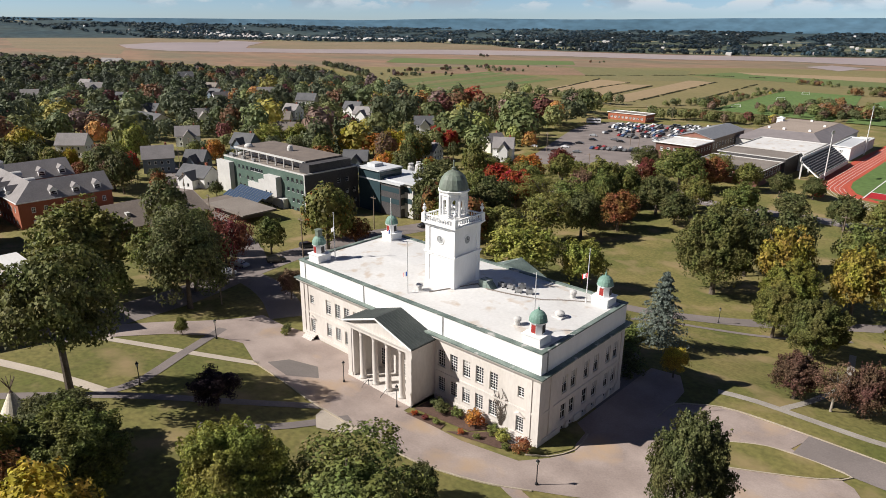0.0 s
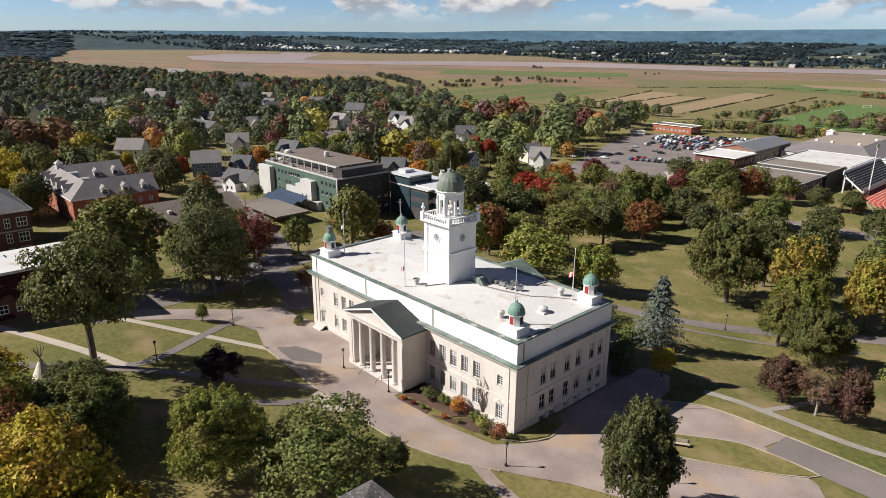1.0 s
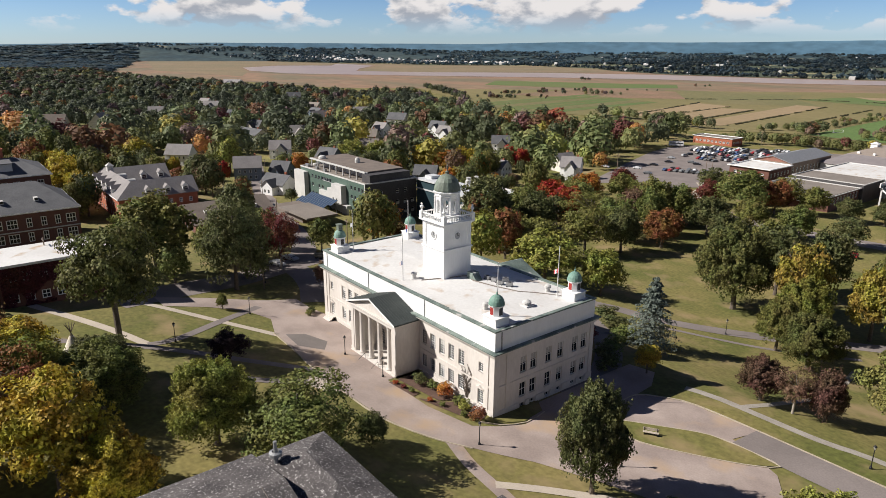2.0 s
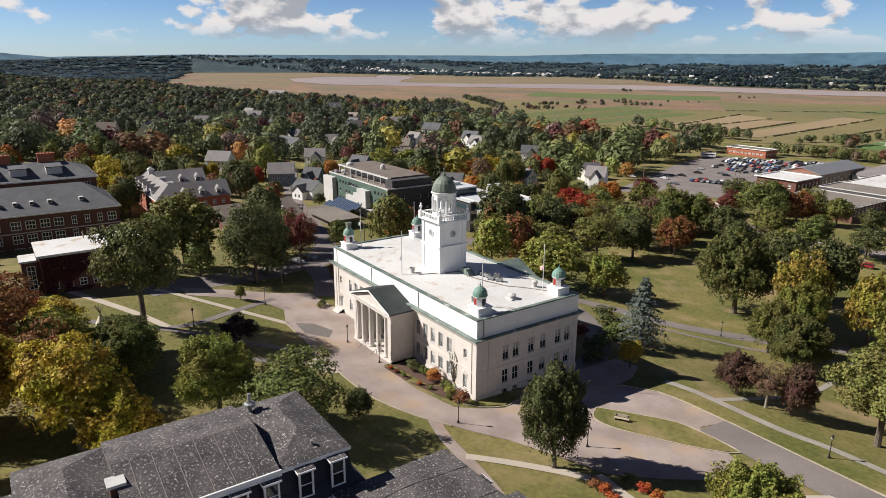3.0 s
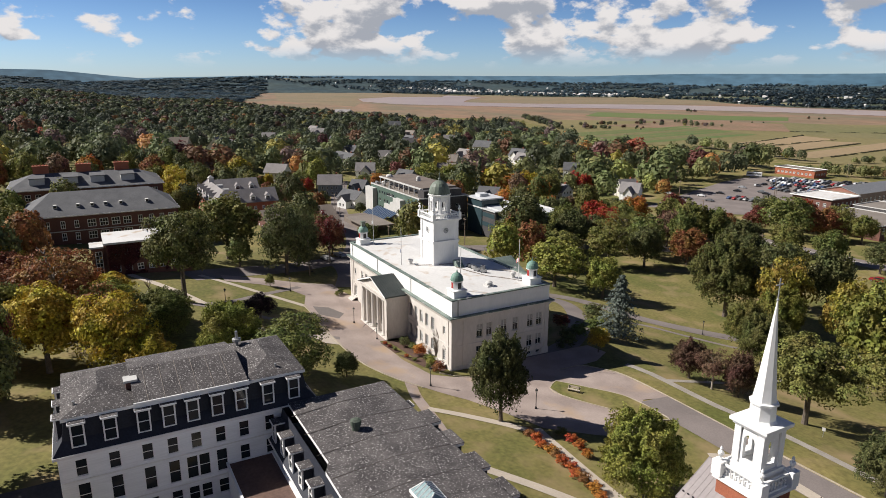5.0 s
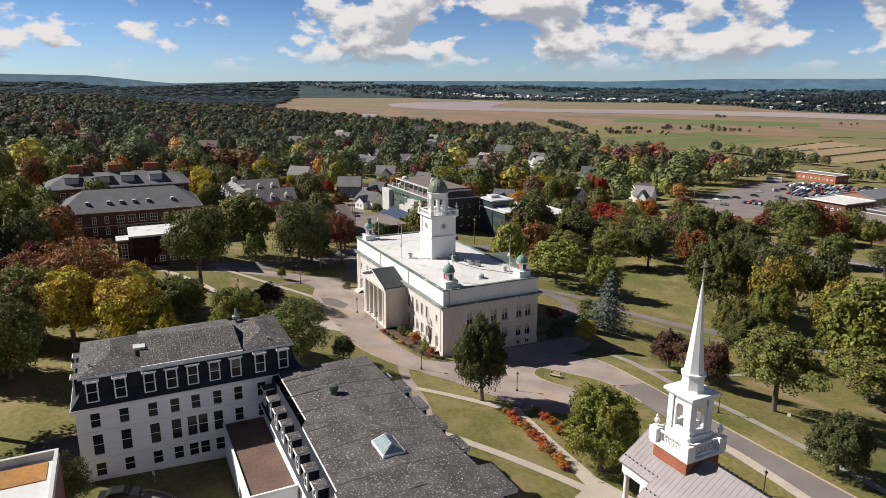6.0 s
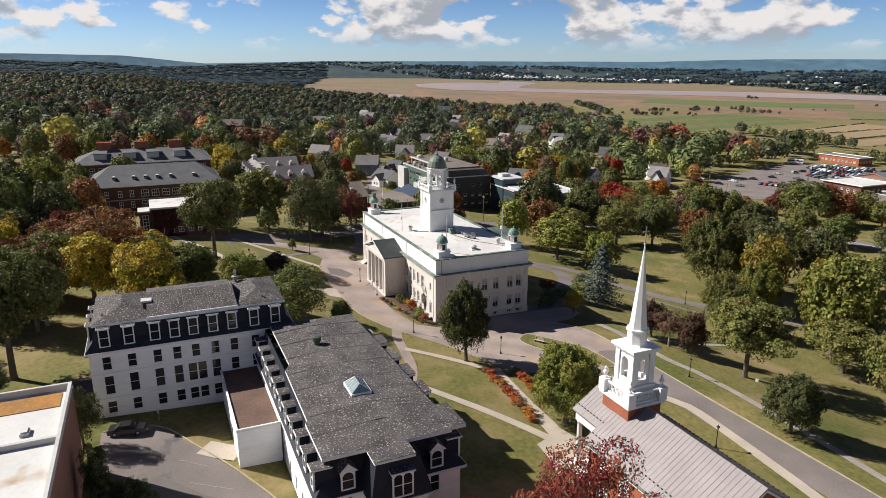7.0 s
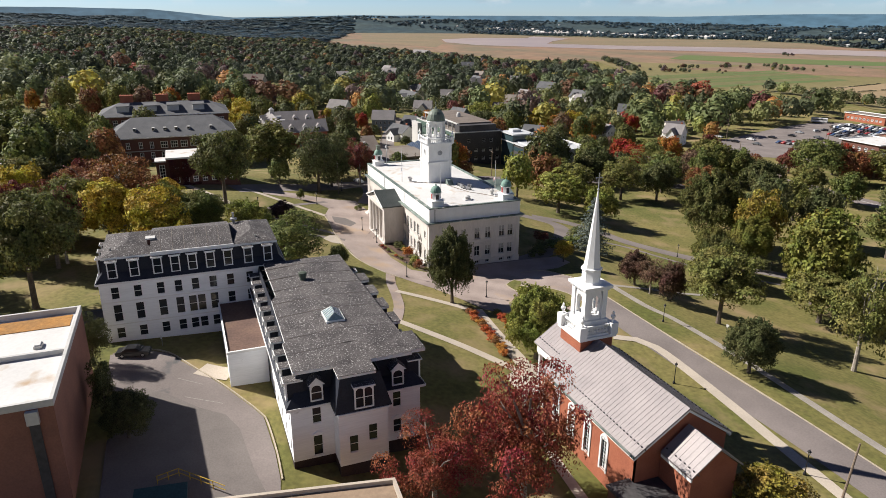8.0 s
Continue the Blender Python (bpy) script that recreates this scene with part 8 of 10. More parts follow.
def cone_crown(seed, leaves, half, base=0.06, droop=0.35):
    """Unit conifer: whorls of drooping boughs, widest near the ground."""
    rng = np.random.default_rng(seed)
    tiers = 22
    cs, ns = [], []
    for k in range(leaves):
        tier = rng.integers(tiers)
        z0 = base + (1 - base) * (tier / tiers) ** 1.05
        boughs = 9
        an = (rng.integers(boughs) + 0.37 * tier) * 2 * math.pi / boughs + rng.normal() * 0.13
        reach = (0.5 * (1 - z0) ** 0.85 + 0.02) * (0.8 + 0.35 * math.sin(tier * 2.4 + an * 3))
        f = rng.random() ** 0.55
        cs.append((math.cos(an) * reach * f, math.sin(an) * reach * f, min(0.995, z0 - droop * reach * f * f * 0.5 + rng.normal() * 0.008)))
        nn = np.array((math.cos(an) * 0.5, math.sin(an) * 0.5, 0.9)) + rng.normal(size=3) * 0.4
        ns.append(nn / np.linalg.norm(nn))
    return leaf_points(np.array(cs), np.array(ns), half, rng)


def leaf_mesh(name, pts, material, tint=None):
    me = bpy.data.meshes.new(name)
    n = len(pts)
    me.vertices.add(n)
    me.vertices.foreach_set("co", np.ascontiguousarray(pts, dtype=np.float32).ravel())
    me.loops.add(n)
    me.loops.foreach_set("vertex_index", np.arange(n, dtype=np.int32))
    me.polygons.add(n // 3)
    me.polygons.foreach_set("loop_start", np.arange(0, n, 3, dtype=np.int32))
    me.polygons.foreach_set("loop_total", np.full(n // 3, 3, dtype=np.int32))
    if tint is not None:
        at = me.color_attributes.new("tint", "FLOAT_COLOR", "POINT")
        at.data.foreach_set("color", np.ascontiguousarray(tint, dtype=np.float32).ravel())
    me.materials.append(material)
    me.update()
    return me


def trunk_mesh(seed, base, conifer=False, material=None):
    rnd = random.Random(seed)
    bm = bmesh.new()
    if conifer:
        tube(bm, (0, 0, -0.03), (0, 0, 0.95), 0.028, 0.005, 7)
    else:
        tube(bm, (0, 0, -0.04), (0, 0, 0.05), 0.045, 0.034, 8)
        fork = base + 0.12
        tube(bm, (0, 0, 0.05), (0.01, 0, fork), 0.034, 0.026, 8)
        for k in range(7):
            an = k * 0.9 + rnd.uniform(-0.3, 0.3)
            ln = rnd.uniform(0.18, 0.33)
            a = Vector((0.01, 0, fork - 0.02 + 0.03 * k))
            b = a + Vector((math.cos(an) * ln * 0.75, math.sin(an) * ln * 0.75, rnd.uniform(0.14, 0.3)))
            b.z = min(b.z, 0.88)
            tube(bm, a, b, 0.017, 0.007, 5)
            for s in (-0.5, 0.5):
                c = b + Vector((math.cos(an + s) * 0.1, math.sin(an + s) * 0.1, 0.07))
                tube(bm, b, c, 0.007, 0.003, 4)
        tube(bm, (0.01, 0, fork), (0.0, 0.02, 0.8), 0.024, 0.008, 6)
    return mesh_of("trunk", bm, material or M_BARK)


BASES = (0.10, 0.16, 0.06, 0.22)
BROAD = [leaf_mesh("crown", broad_crown(10 + k, 40 + 6 * k, 16000, 0.0165, BASES[k], (0.38, 0.40, 0.36, 0.38)[k]) if k % 2 else dome_crown(10 + k, 16000, 0.0159, BASES[k], 0.42, 0.6, 0.26), M_LEAF) for k in range(4)]
NEAREST = [leaf_mesh("crown", dome_crown(15 + k, 31000, 0.0114, (0.07, 0.05)[k], 0.41, 0.62, 0.2), M_LEAF) for k in range(2)]
FARTHER = [leaf_mesh("crown", broad_crown(20 + k, 34 + 4 * k, 7600, 0.0215, BASES[k], 0.39) if k == 3 else dome_crown(20 + k, 7600, 0.0205, BASES[k], 0.42, 0.55, 0.24), M_LEAF) for k in range(4)]
SPARSE = leaf_mesh("crown", broad_crown(31, 34, 10000, 0.0155, 0.2, 0.40, gap=0.12, ragged=0.34), M_LEAF)
AIRY = leaf_mesh("crown", broad_crown(33, 34, 30000, 0.0088, 0.2, 0.40, gap=0.13, ragged=0.40), M_LEAF)
TALL = leaf_mesh("crown", broad_crown(36, 46, 21000, 0.0150, 0.34, 0.41, ragged=0.3), M_LEAF)
CONE = leaf_mesh("crown", cone_crown(41, 9000, 0.0165), M_LEAF)
PINE = leaf_mesh("crown", broad_crown(52, 48, 18000, 0.0134, 0.08, 0.37, ragged=0.3), M_LEAF)
TRUNK = [trunk_mesh(60 + k, (0.11, 0.16, 0.09, 0.22)[k]) for k in range(4)]
TRUNK_TALL = trunk_mesh(72, 0.34)
TRUNK_PALE = trunk_mesh(70, 0.3, material=M_BARKP)
TRUNK_CONE = trunk_mesh(71, 0.1, True)

GREEN, DEEP, OLIVE, LIME = (0.140, 0.162, 0.050), (0.105, 0.116, 0.046), (0.180, 0.184, 0.056), (0.225, 0.24, 0.06)
GOLD, ORANGE, RUST, RED, WINE, BROWN, BLUE = (0.42, 0.35, 0.06), (0.40, 0.20, 0.05), (0.23, 0.12, 0.048), (0.32, 0.086, 0.036), (0.170, 0.064, 0.042), (0.19, 0.128, 0.08), (0.13, 0.155, 0.13)
PLUM = (0.034, 0.020, 0.024)
MOSS, UMBER = (0.124, 0.132, 0.044), (0.125, 0.078, 0.052)
AMBER, STRAW, DUSK = (0.27, 0.225, 0.05), (0.19, 0.20, 0.05), (0.25, 0.078, 0.045)
WORDS = {AMBER: "yellow-green turning gold", STRAW: "yellowish green", DUSK: "dusky crimson", GREEN: "mid-green", DEEP: "dark green", OLIVE: "olive-green", LIME: "bright yellow-green", GOLD: "golden-yellow", ORANGE: "orange", RUST: "rusty brown-orange", RED: "bright red", WINE: "dark wine-red", BROWN: "brown", BLUE: "blue-grey", PLUM: "blackish plum", MOSS: "dark olive-green", UMBER: "dry brown"}
_tree_count = 0


def tree(x, y, h, w, colour, kind="broad", variant=None, label="", rz=None, group="campus trees"):
    global _tree_count
    _tree_count += 1
    v = variant if variant is not None else _tree_count % 4
    crown, trunk = {"broad": ((BROAD if math.hypot(x - 40, y - 10) < 141 else FARTHER)[v], TRUNK[v]), "tall": (TALL, TRUNK_TALL), "low": (NEAREST[0], TRUNK[2]), "full": (NEAREST[1], TRUNK[1]), "sparse": (SPARSE, TRUNK_PALE), "airy": (AIRY, TRUNK_PALE), "cone": (CONE, TRUNK_CONE), "pine": (PINE, TRUNK[2])}[kind]
    word = {"tall": "broadleaf tree with a high spreading crown", "full": "broadleaf tree with a dense round crown", "low": "dense tree leafy to the ground", "broad": "broadleaf tree with a full crown", "sparse": "thinly leaved tree with a pale trunk", "airy": "open-crowned tree with pale branches", "cone": "conical spruce", "pine": "spreading pine"}[kind]
    t = thing("tree" if kind in ("broad", "sparse", "low", "full", "airy", "tall") else ("spruce" if kind == "cone" else "pine"), x, y, land(x, y), label or "%s %s on the lawn" % (WORDS.get(colour, "autumn"), word), "tree", rz if rz is not None else (_tree_count * 67) % 360, group, local=True)
    for nm, me in (("trunk", trunk), ("crown", crown)):
        ob = new(nm, me)
        ob.parent = t
        ob.scale = (w * 1.12, w * 1.12, h) if nm == "crown" else (w, w, h)
        if nm == "crown":
            ob.color = (*colour, 1)
    return t


# trees of the campus, one by one: place, height, spread, colour
for x, y, h, w, c, k in (
    (-107.5, 72, 6.5, 5.4, BROWN, "broad"), (-102.5, 46.1, 3.2, 2.6, OLIVE, "broad"), (-19.8, 61, 15.7, 9.6, DEEP, "low"), (-20.5, 104.8, 8, 7.7, UMBER, "broad"), (-15.2, 104.8, 7.9, 5.9, BROWN, "sparse"), (-11.3, 107.1, 8.8, 6.4, UMBER, "broad"),
    (-36.6, 96.4, 5.6, 4.8, GOLD, "broad"), (-45.3, 110.2, 14.8, 11, BLUE, "cone"), (19.4, 97.5, 10, 9.5, DEEP, "low"), (-137, 149.2, 20.7, 21.8, DEEP, "broad"),
    (-133.7, 111.4, 8.3, 8.3, RUST, "broad"), (-98.3, 193.5, 13.3, 14.2, RUST, "broad"), (-98.6, 222.2, 13.9, 15.8, DEEP, "broad"), (-88.1, 214.5, 11.3, 12.4, DEEP, "broad"), (-113.2, 187.5, 15.8, 15.8, GREEN, "broad"), (-122.2, 209, 14.7, 13.6, BROWN, "broad"),
    (-110.1, 203.9, 17, 12.5, GREEN, "broad"), (-123.9, 146.2, 12.2, 15.5, OLIVE, "broad"), (-105.6, 162.8, 15.7, 14.6, OLIVE, "broad"), (36.4, 36.2, 11.5, 9.5, DUSK, "airy"), (39.2, 45.2, 18.6, 12, DUSK, "airy"), (33, 46.5, 12, 8, WINE, "airy"),
    (49.4, 69.6, 8.6, 9, AMBER, "broad"), (-285.6, 93, 10, 7, GOLD, "broad"), (-264.5, 107, 10.7, 9.3, RED, "broad"), (-243, 92, 10.8, 12, BROWN, "broad"), (-293, 113, 10.8, 13, GREEN, "broad"), (-29, -10.5, 19.4, 15, MOSS, "tall"), (-49, -9.7, 16, 12, GREEN, "tall"), (-43, 44, 4.5, 4.5, DEEP, "broad"), (-4.8, 0.4, 8.5, 5, DEEP, "pine"), (8.6, 2.9, 8.5, 3.4, DEEP, "pine"), (14, 5.6, 6.2, 6.4, DEEP, "low"), (-132.7, 227, 13.3, 13.3, OLIVE, "broad"),
    (-118.2, 236.5, 12.3, 12.3, RUST, "broad"), (-105, 234.7, 11.2, 12.3, DEEP, "broad"), (-91.3, 238.7, 12.3, 13.4, OLIVE, "broad"), (-75.6, 240.6, 12.3, 13.4, GREEN, "broad"), (-59.8, 244.5, 11.1, 12.2, DEEP, "broad"), (-44, 248.2, 12.2, 13.3, DEEP, "broad"),
    (-30.8, 246.4, 13.3, 14.4, OLIVE, "broad"), (-15.1, 251.9, 12.2, 14.4, GREEN, "broad"), (2.6, 253.8, 13.3, 14.4, DEEP, "broad"), (-99.3, 273.7, 14.1, 14.1, RUST, "broad"), (-87.6, 282.4, 11.9, 12.9, OLIVE, "broad"), (-115.5, 282.1, 14, 14, DEEP, "broad"),
    (-103.8, 292.8, 12.8, 13.9, OLIVE, "broad"), (-120.3, 293.7, 12.8, 11.7, RED, "broad"), (-74.7, 282.5, 9.7, 10.8, DEEP, "broad"), (-63.6, 287.6, 8.6, 10.7, DEEP, "broad"), (-136.1, 289.1, 12.7, 12.7, DEEP, "broad"), (-131.2, 166.8, 14.5, 15.6, DEEP, "broad"),
    (-141.9, 172.9, 15.3, 16.4, GREEN, "broad"), (-147.8, 207.1, 14.2, 15.3, OLIVE, "broad"), (-108.8, 144.4, 13.4, 14.5, OLIVE, "broad"), (-101.5, 175.7, 14.7, 13.5, DEEP, "broad"), (-123.5, 220, 14.6, 14.6, BROWN, "broad"), (-112.3, 224.6, 15.7, 14.6, GREEN, "broad"),
    (-133.2, 243.2, 9.9, 9.9, GREEN, "broad"), (-157.7, 226.4, 13.8, 13.8, ORANGE, "broad"), (-150.1, 240.4, 12.8, 13.8, OLIVE, "broad"), (-157.8, 251, 12.6, 12.6, WINE, "broad"), (-299, 194, 15, 17, LIME, "broad"), (-288, 204, 15, 17, LIME, "broad"),
    (-272, 206, 13, 15, OLIVE, "broad"), (-262, 214, 14, 14, GOLD, "broad"), (-250, 222, 13, 14, ORANGE, "broad"), (-236, 223, 16, 15, GOLD, "broad"), (-222, 220, 14, 14, ORANGE, "broad"), (-228, 232, 14, 15, OLIVE, "broad"),
    (-250, 270, 12, 11, RED, "broad"), (-234, 262, 12, 11, RED, "broad"), (-221, 42.5, 15, 12, GOLD, "broad"), (-214, 40, 12, 10, OLIVE, "broad"), (-252, 44, 17, 14, GOLD, "broad"), (-268, 44, 16, 14, GOLD, "broad"),
    (-262, 56, 14, 12, OLIVE, "broad"), 
    (-68.1, 206.1, 13.6, 13.6, OLIVE, "broad"), (-29.5, 199.4, 15.9, 14.8, GREEN, "broad"), (-90.3, 24.3, 20.5, 15.5, MOSS, "tall"), (-74.4, 36.9, 6.6, 6.6, PLUM, "broad"), (-51.6, 26.5, 12.3, 12.2, LIME, "full"), (-42.8, 33.9, 11.8, 15.5, GREEN, "pine"),
    (-67.9, 16.7, 10.2, 13.5, GREEN, "full"), (-131.8, 42, 18.4, 20, OLIVE, "broad"), (-115, 54, 21.4, 16, DEEP, "pine"), (-124, 60, 18, 13, DEEP, "pine"), (-127.4, 70.6, 16, 10, WINE, "sparse"), (-140, 62, 12, 10, RUST, "sparse"),
    (-147, 112.2, 14.3, 14.3, ORANGE, "broad"), 
    (-89, 126.4, 14.4, 17.9, LIME, "broad"),
    (-75.7, 133.1, 12.5, 12.1, LIME, "broad"), (6, 65.4, 12.6, 12.6, LIME, "low"), (-147.7, 193.9, 14.7, 16.4, RED, "broad"), (-139.3, 192.6, 14.4, 14.4, RED, "broad"), (-128.2, 192.2, 14.1, 19.1, OLIVE, "airy"), (-119.4, 218.4, 18, 16.9, OLIVE, "broad"),
    (-124.3, 266, 10.9, 11.4, WINE, "broad"), (-108, 262.9, 18.6, 19.7, GREEN, "broad"), (-181, -24, 20, 18, LIME, "broad"), (-186, -40, 19, 20, GREEN, "broad"), (-173, -12, 14, 13, OLIVE, "broad"), (-50, 9, 15.6, 13, GOLD, "broad"),
    (-43.5, 13, 10, 9.5, GOLD, "broad"), (-59, -1, 16, 14, GOLD, "broad"), (-76, 0.5, 17.5, 16, RUST, "sparse"), (-70, 8.5, 12, 11.5, LIME, "broad"), (-76, 18, 7.5, 12, DEEP, "full"), (-54, -17.5, 18, 12, WINE, "broad"),
    (-51.5, -8.5, 17, 9, WINE, "sparse"), (-66, -9, 15, 13, OLIVE, "broad"), (-60, -25, 17, 14, ORANGE, "broad"), (-84, -7, 14, 13, RUST, "sparse"), (-72, -19, 16, 14, GOLD, "broad"), (-92, 4, 11, 11, RUST, "sparse"),
    (-97, -9, 12, 13, WINE, "broad"), (-105, -2, 9, 10, OLIVE, "broad"), (-84, -27, 16, 14, GREEN, "broad"), (-62, 7, 13, 11, RUST, "sparse"), (-104, -21, 12, 13, DEEP, "broad"), (-84, 10, 10, 10, GOLD, "broad"),
    (-112, -10, 10, 11, GOLD, "broad"), (-96, -24, 14, 13, OLIVE, "broad"), (-44, -34, 18, 15, DEEP, "tall"), (-62, -38, 17, 15, OLIVE, "broad"),
    (-52.5, 156, 22.5, 19.5, MOSS, "low"), (-38, 158.5, 20.3, 12.5, AMBER, "broad"), (-35, 152.5, 14, 13, STRAW, "low"), (-33, 137.5, 12, 10.5, OLIVE, "low"), (-24.5, 132.6, 12.4, 12.5, MOSS, "full"), (-52, 177, 20, 14, DEEP, "broad"), (-45, 190, 18, 14, DEEP, "broad"), (-24, 163, 17, 13, AMBER, "broad"), (-7.8, 144.7, 22, 19, STRAW, "broad"), (0.2, 137.2, 11.5, 15, OLIVE, "broad"), (0, 109.5, 15, 14.5, OLIVE, "tall"), (20, 122, 20, 12, OLIVE, "sparse"), (14, 152, 19, 16, GREEN, "broad"), (36, 128, 20, 16, OLIVE, "broad"),
):
    tree(x, y, h, w, c, k)
# ---- woods of the town, hedges and far tree lines ----
KEEP_OUT = [(-220, 118, -138, 160), (-180, 166, -152, 184), (-200, 96, -142, 122), (-197, 62, -172, 93), (-243, 46, -192, 79), (-253, -19, -219, 38), (-209, -12, -175, 38), (-134, 6, -112, 34), (-153, 326, -126, 403), (-127, 285, -74, 455), (-84, 295, 60, 480), (-250, 449, -212, 469), (-100, 55, -30, 100), (-172, -46, -128, -14), (-178, -14, -128, 38), (-192, 34, -150, 64), (-476, 40, -400, 92), (-506, 84, -440, 128), (-448, 172, -396, 206)]
CLEAR = [
    [(-118, 20), (-100, 66), (-96, 100), (-104, 120), (-92, 140), (-88, 205), (-60, 222), (60, 250), (140, 120), (140, -60), (-45, -40), (-40, 0), (-100, 0)],
    [(-185, 250), (-232, 372), (-246, 412), (-240, 444), (-192, 470), (-140, 490), (-120, 420), (-120, 285), (-112, 240), (-135, 232), (-150, 262)],
    [(-112, 28), (-122, 76), (-134, 122), (-136, 160), (-112, 214), (-100, 240), (-20, 260), (60, 280), (60, 240), (-30, 222), (-104, 216), (-122, 186), (-130, 150), (-128, 100), (-106, 30)],
    [(-128, 70), (-150, 84), (-205, 99), (-250, 113), (-330, 146), (-330, 154), (-250, 124), (-205, 110), (-150, 94), (-130, 82)],
]
FOREST = [(-104, 120), (-150, 235), (-190, 270), (-236, 372), (-246, 420), (-262, 452), (-262, 500), (-300, 470), (-353, 450), (-409, 426), (-536, 472), (-738, 561), (-812, 471), (-1077, 435), (-1357, 361), (-1900, 380), (-1900, -420), (-700, -420), (-160, -90), (-60, -60), (-40, -30), (-110, -8), (-118, 40), (-132, 90), (-136, 118)]
HOUSE_AT = [(o.location.x, o.location.y, 11.0) for o in scene.objects if o.name.startswith("house")]


def wooded(x, y):
    if not inside(x, y, FOREST):
        return False
    if any(a < x < c and b < y < d for a, b, c, d in KEEP_OUT) or any(inside(x, y, p) for p in CLEAR):
        return False
    # clear the camera side of the houses, so that they show in the view
    for hx, hy, r in HOUSE_AT:
        if (x - hx) ** 2 + (y - hy) ** 2 < r * r or math.hypot(x - hx - 11, y - hy + 7) < 10:
            return False
    return True


LOD1 = [dome_crown(80 + k, 880, 0.040) for k in range(4)] + [cone_crown(85, 800, 0.042)]
LOD2 = [dome_crown(90 + k, 300, 0.066) for k in range(4)] + [cone_crown(95, 260, 0.068)]
LOD3 = [dome_crown(100 + k, 80, 0.125, stir=0.22) for k in range(4)]
LOD4 = [dome_crown(110 + k, 24, 0.22, stir=0.16) for k in range(4)]
PALETTE = [(DEEP, 38), (GREEN, 24), (OLIVE, 18), (LIME, 3), (GOLD, 5), (ORANGE, 3.0), (RUST, 6), (RED, 0.8), (WINE, 2.0), (BROWN, 5)]
PAL_C = [c for c, _ in PALETTE]
PAL_W = np.array([w for _, w in PALETTE], float)
PAL_W /= PAL_W.sum()


SLOPE_A, SLOPE_Z = (95, 134, 141, 148, 153, 157, 162, 170, 175, 180, 184, 190), (20, 21, 26, 40, 36, 50, 58, 54, 32, 36, 56, 64)


def sight(x, y, h):
    """Caps the height of trees between a house and the camera, to fit the view."""
    for hx, hy, r in HOUSE_AT:
        away = math.hypot(hx - 30, hy)
        ux, uy = (30 - hx) / away, -hy / away
        along, across = (x - hx) * ux + (y - hy) * uy, abs((x - hx) * uy - (y - hy) * ux)
        if 4 < along < 75 and across < 9:
            h = min(h, 2.5 + 0.15 * along)
    return h


def slope_height(r, a):
    """Height of the wooded far slopes at a distance r in the direction a."""
    n = noise.fractal(Vector((a * 14.0, 9.0, r * 0.0016)), 0.9, 2.0, 4)
    return -15 + ease((r - 3200) / 1200) * (15 + float(np.interp(math.degrees(a) % 360, SLOPE_A, SLOPE_Z)) + 8 * n)


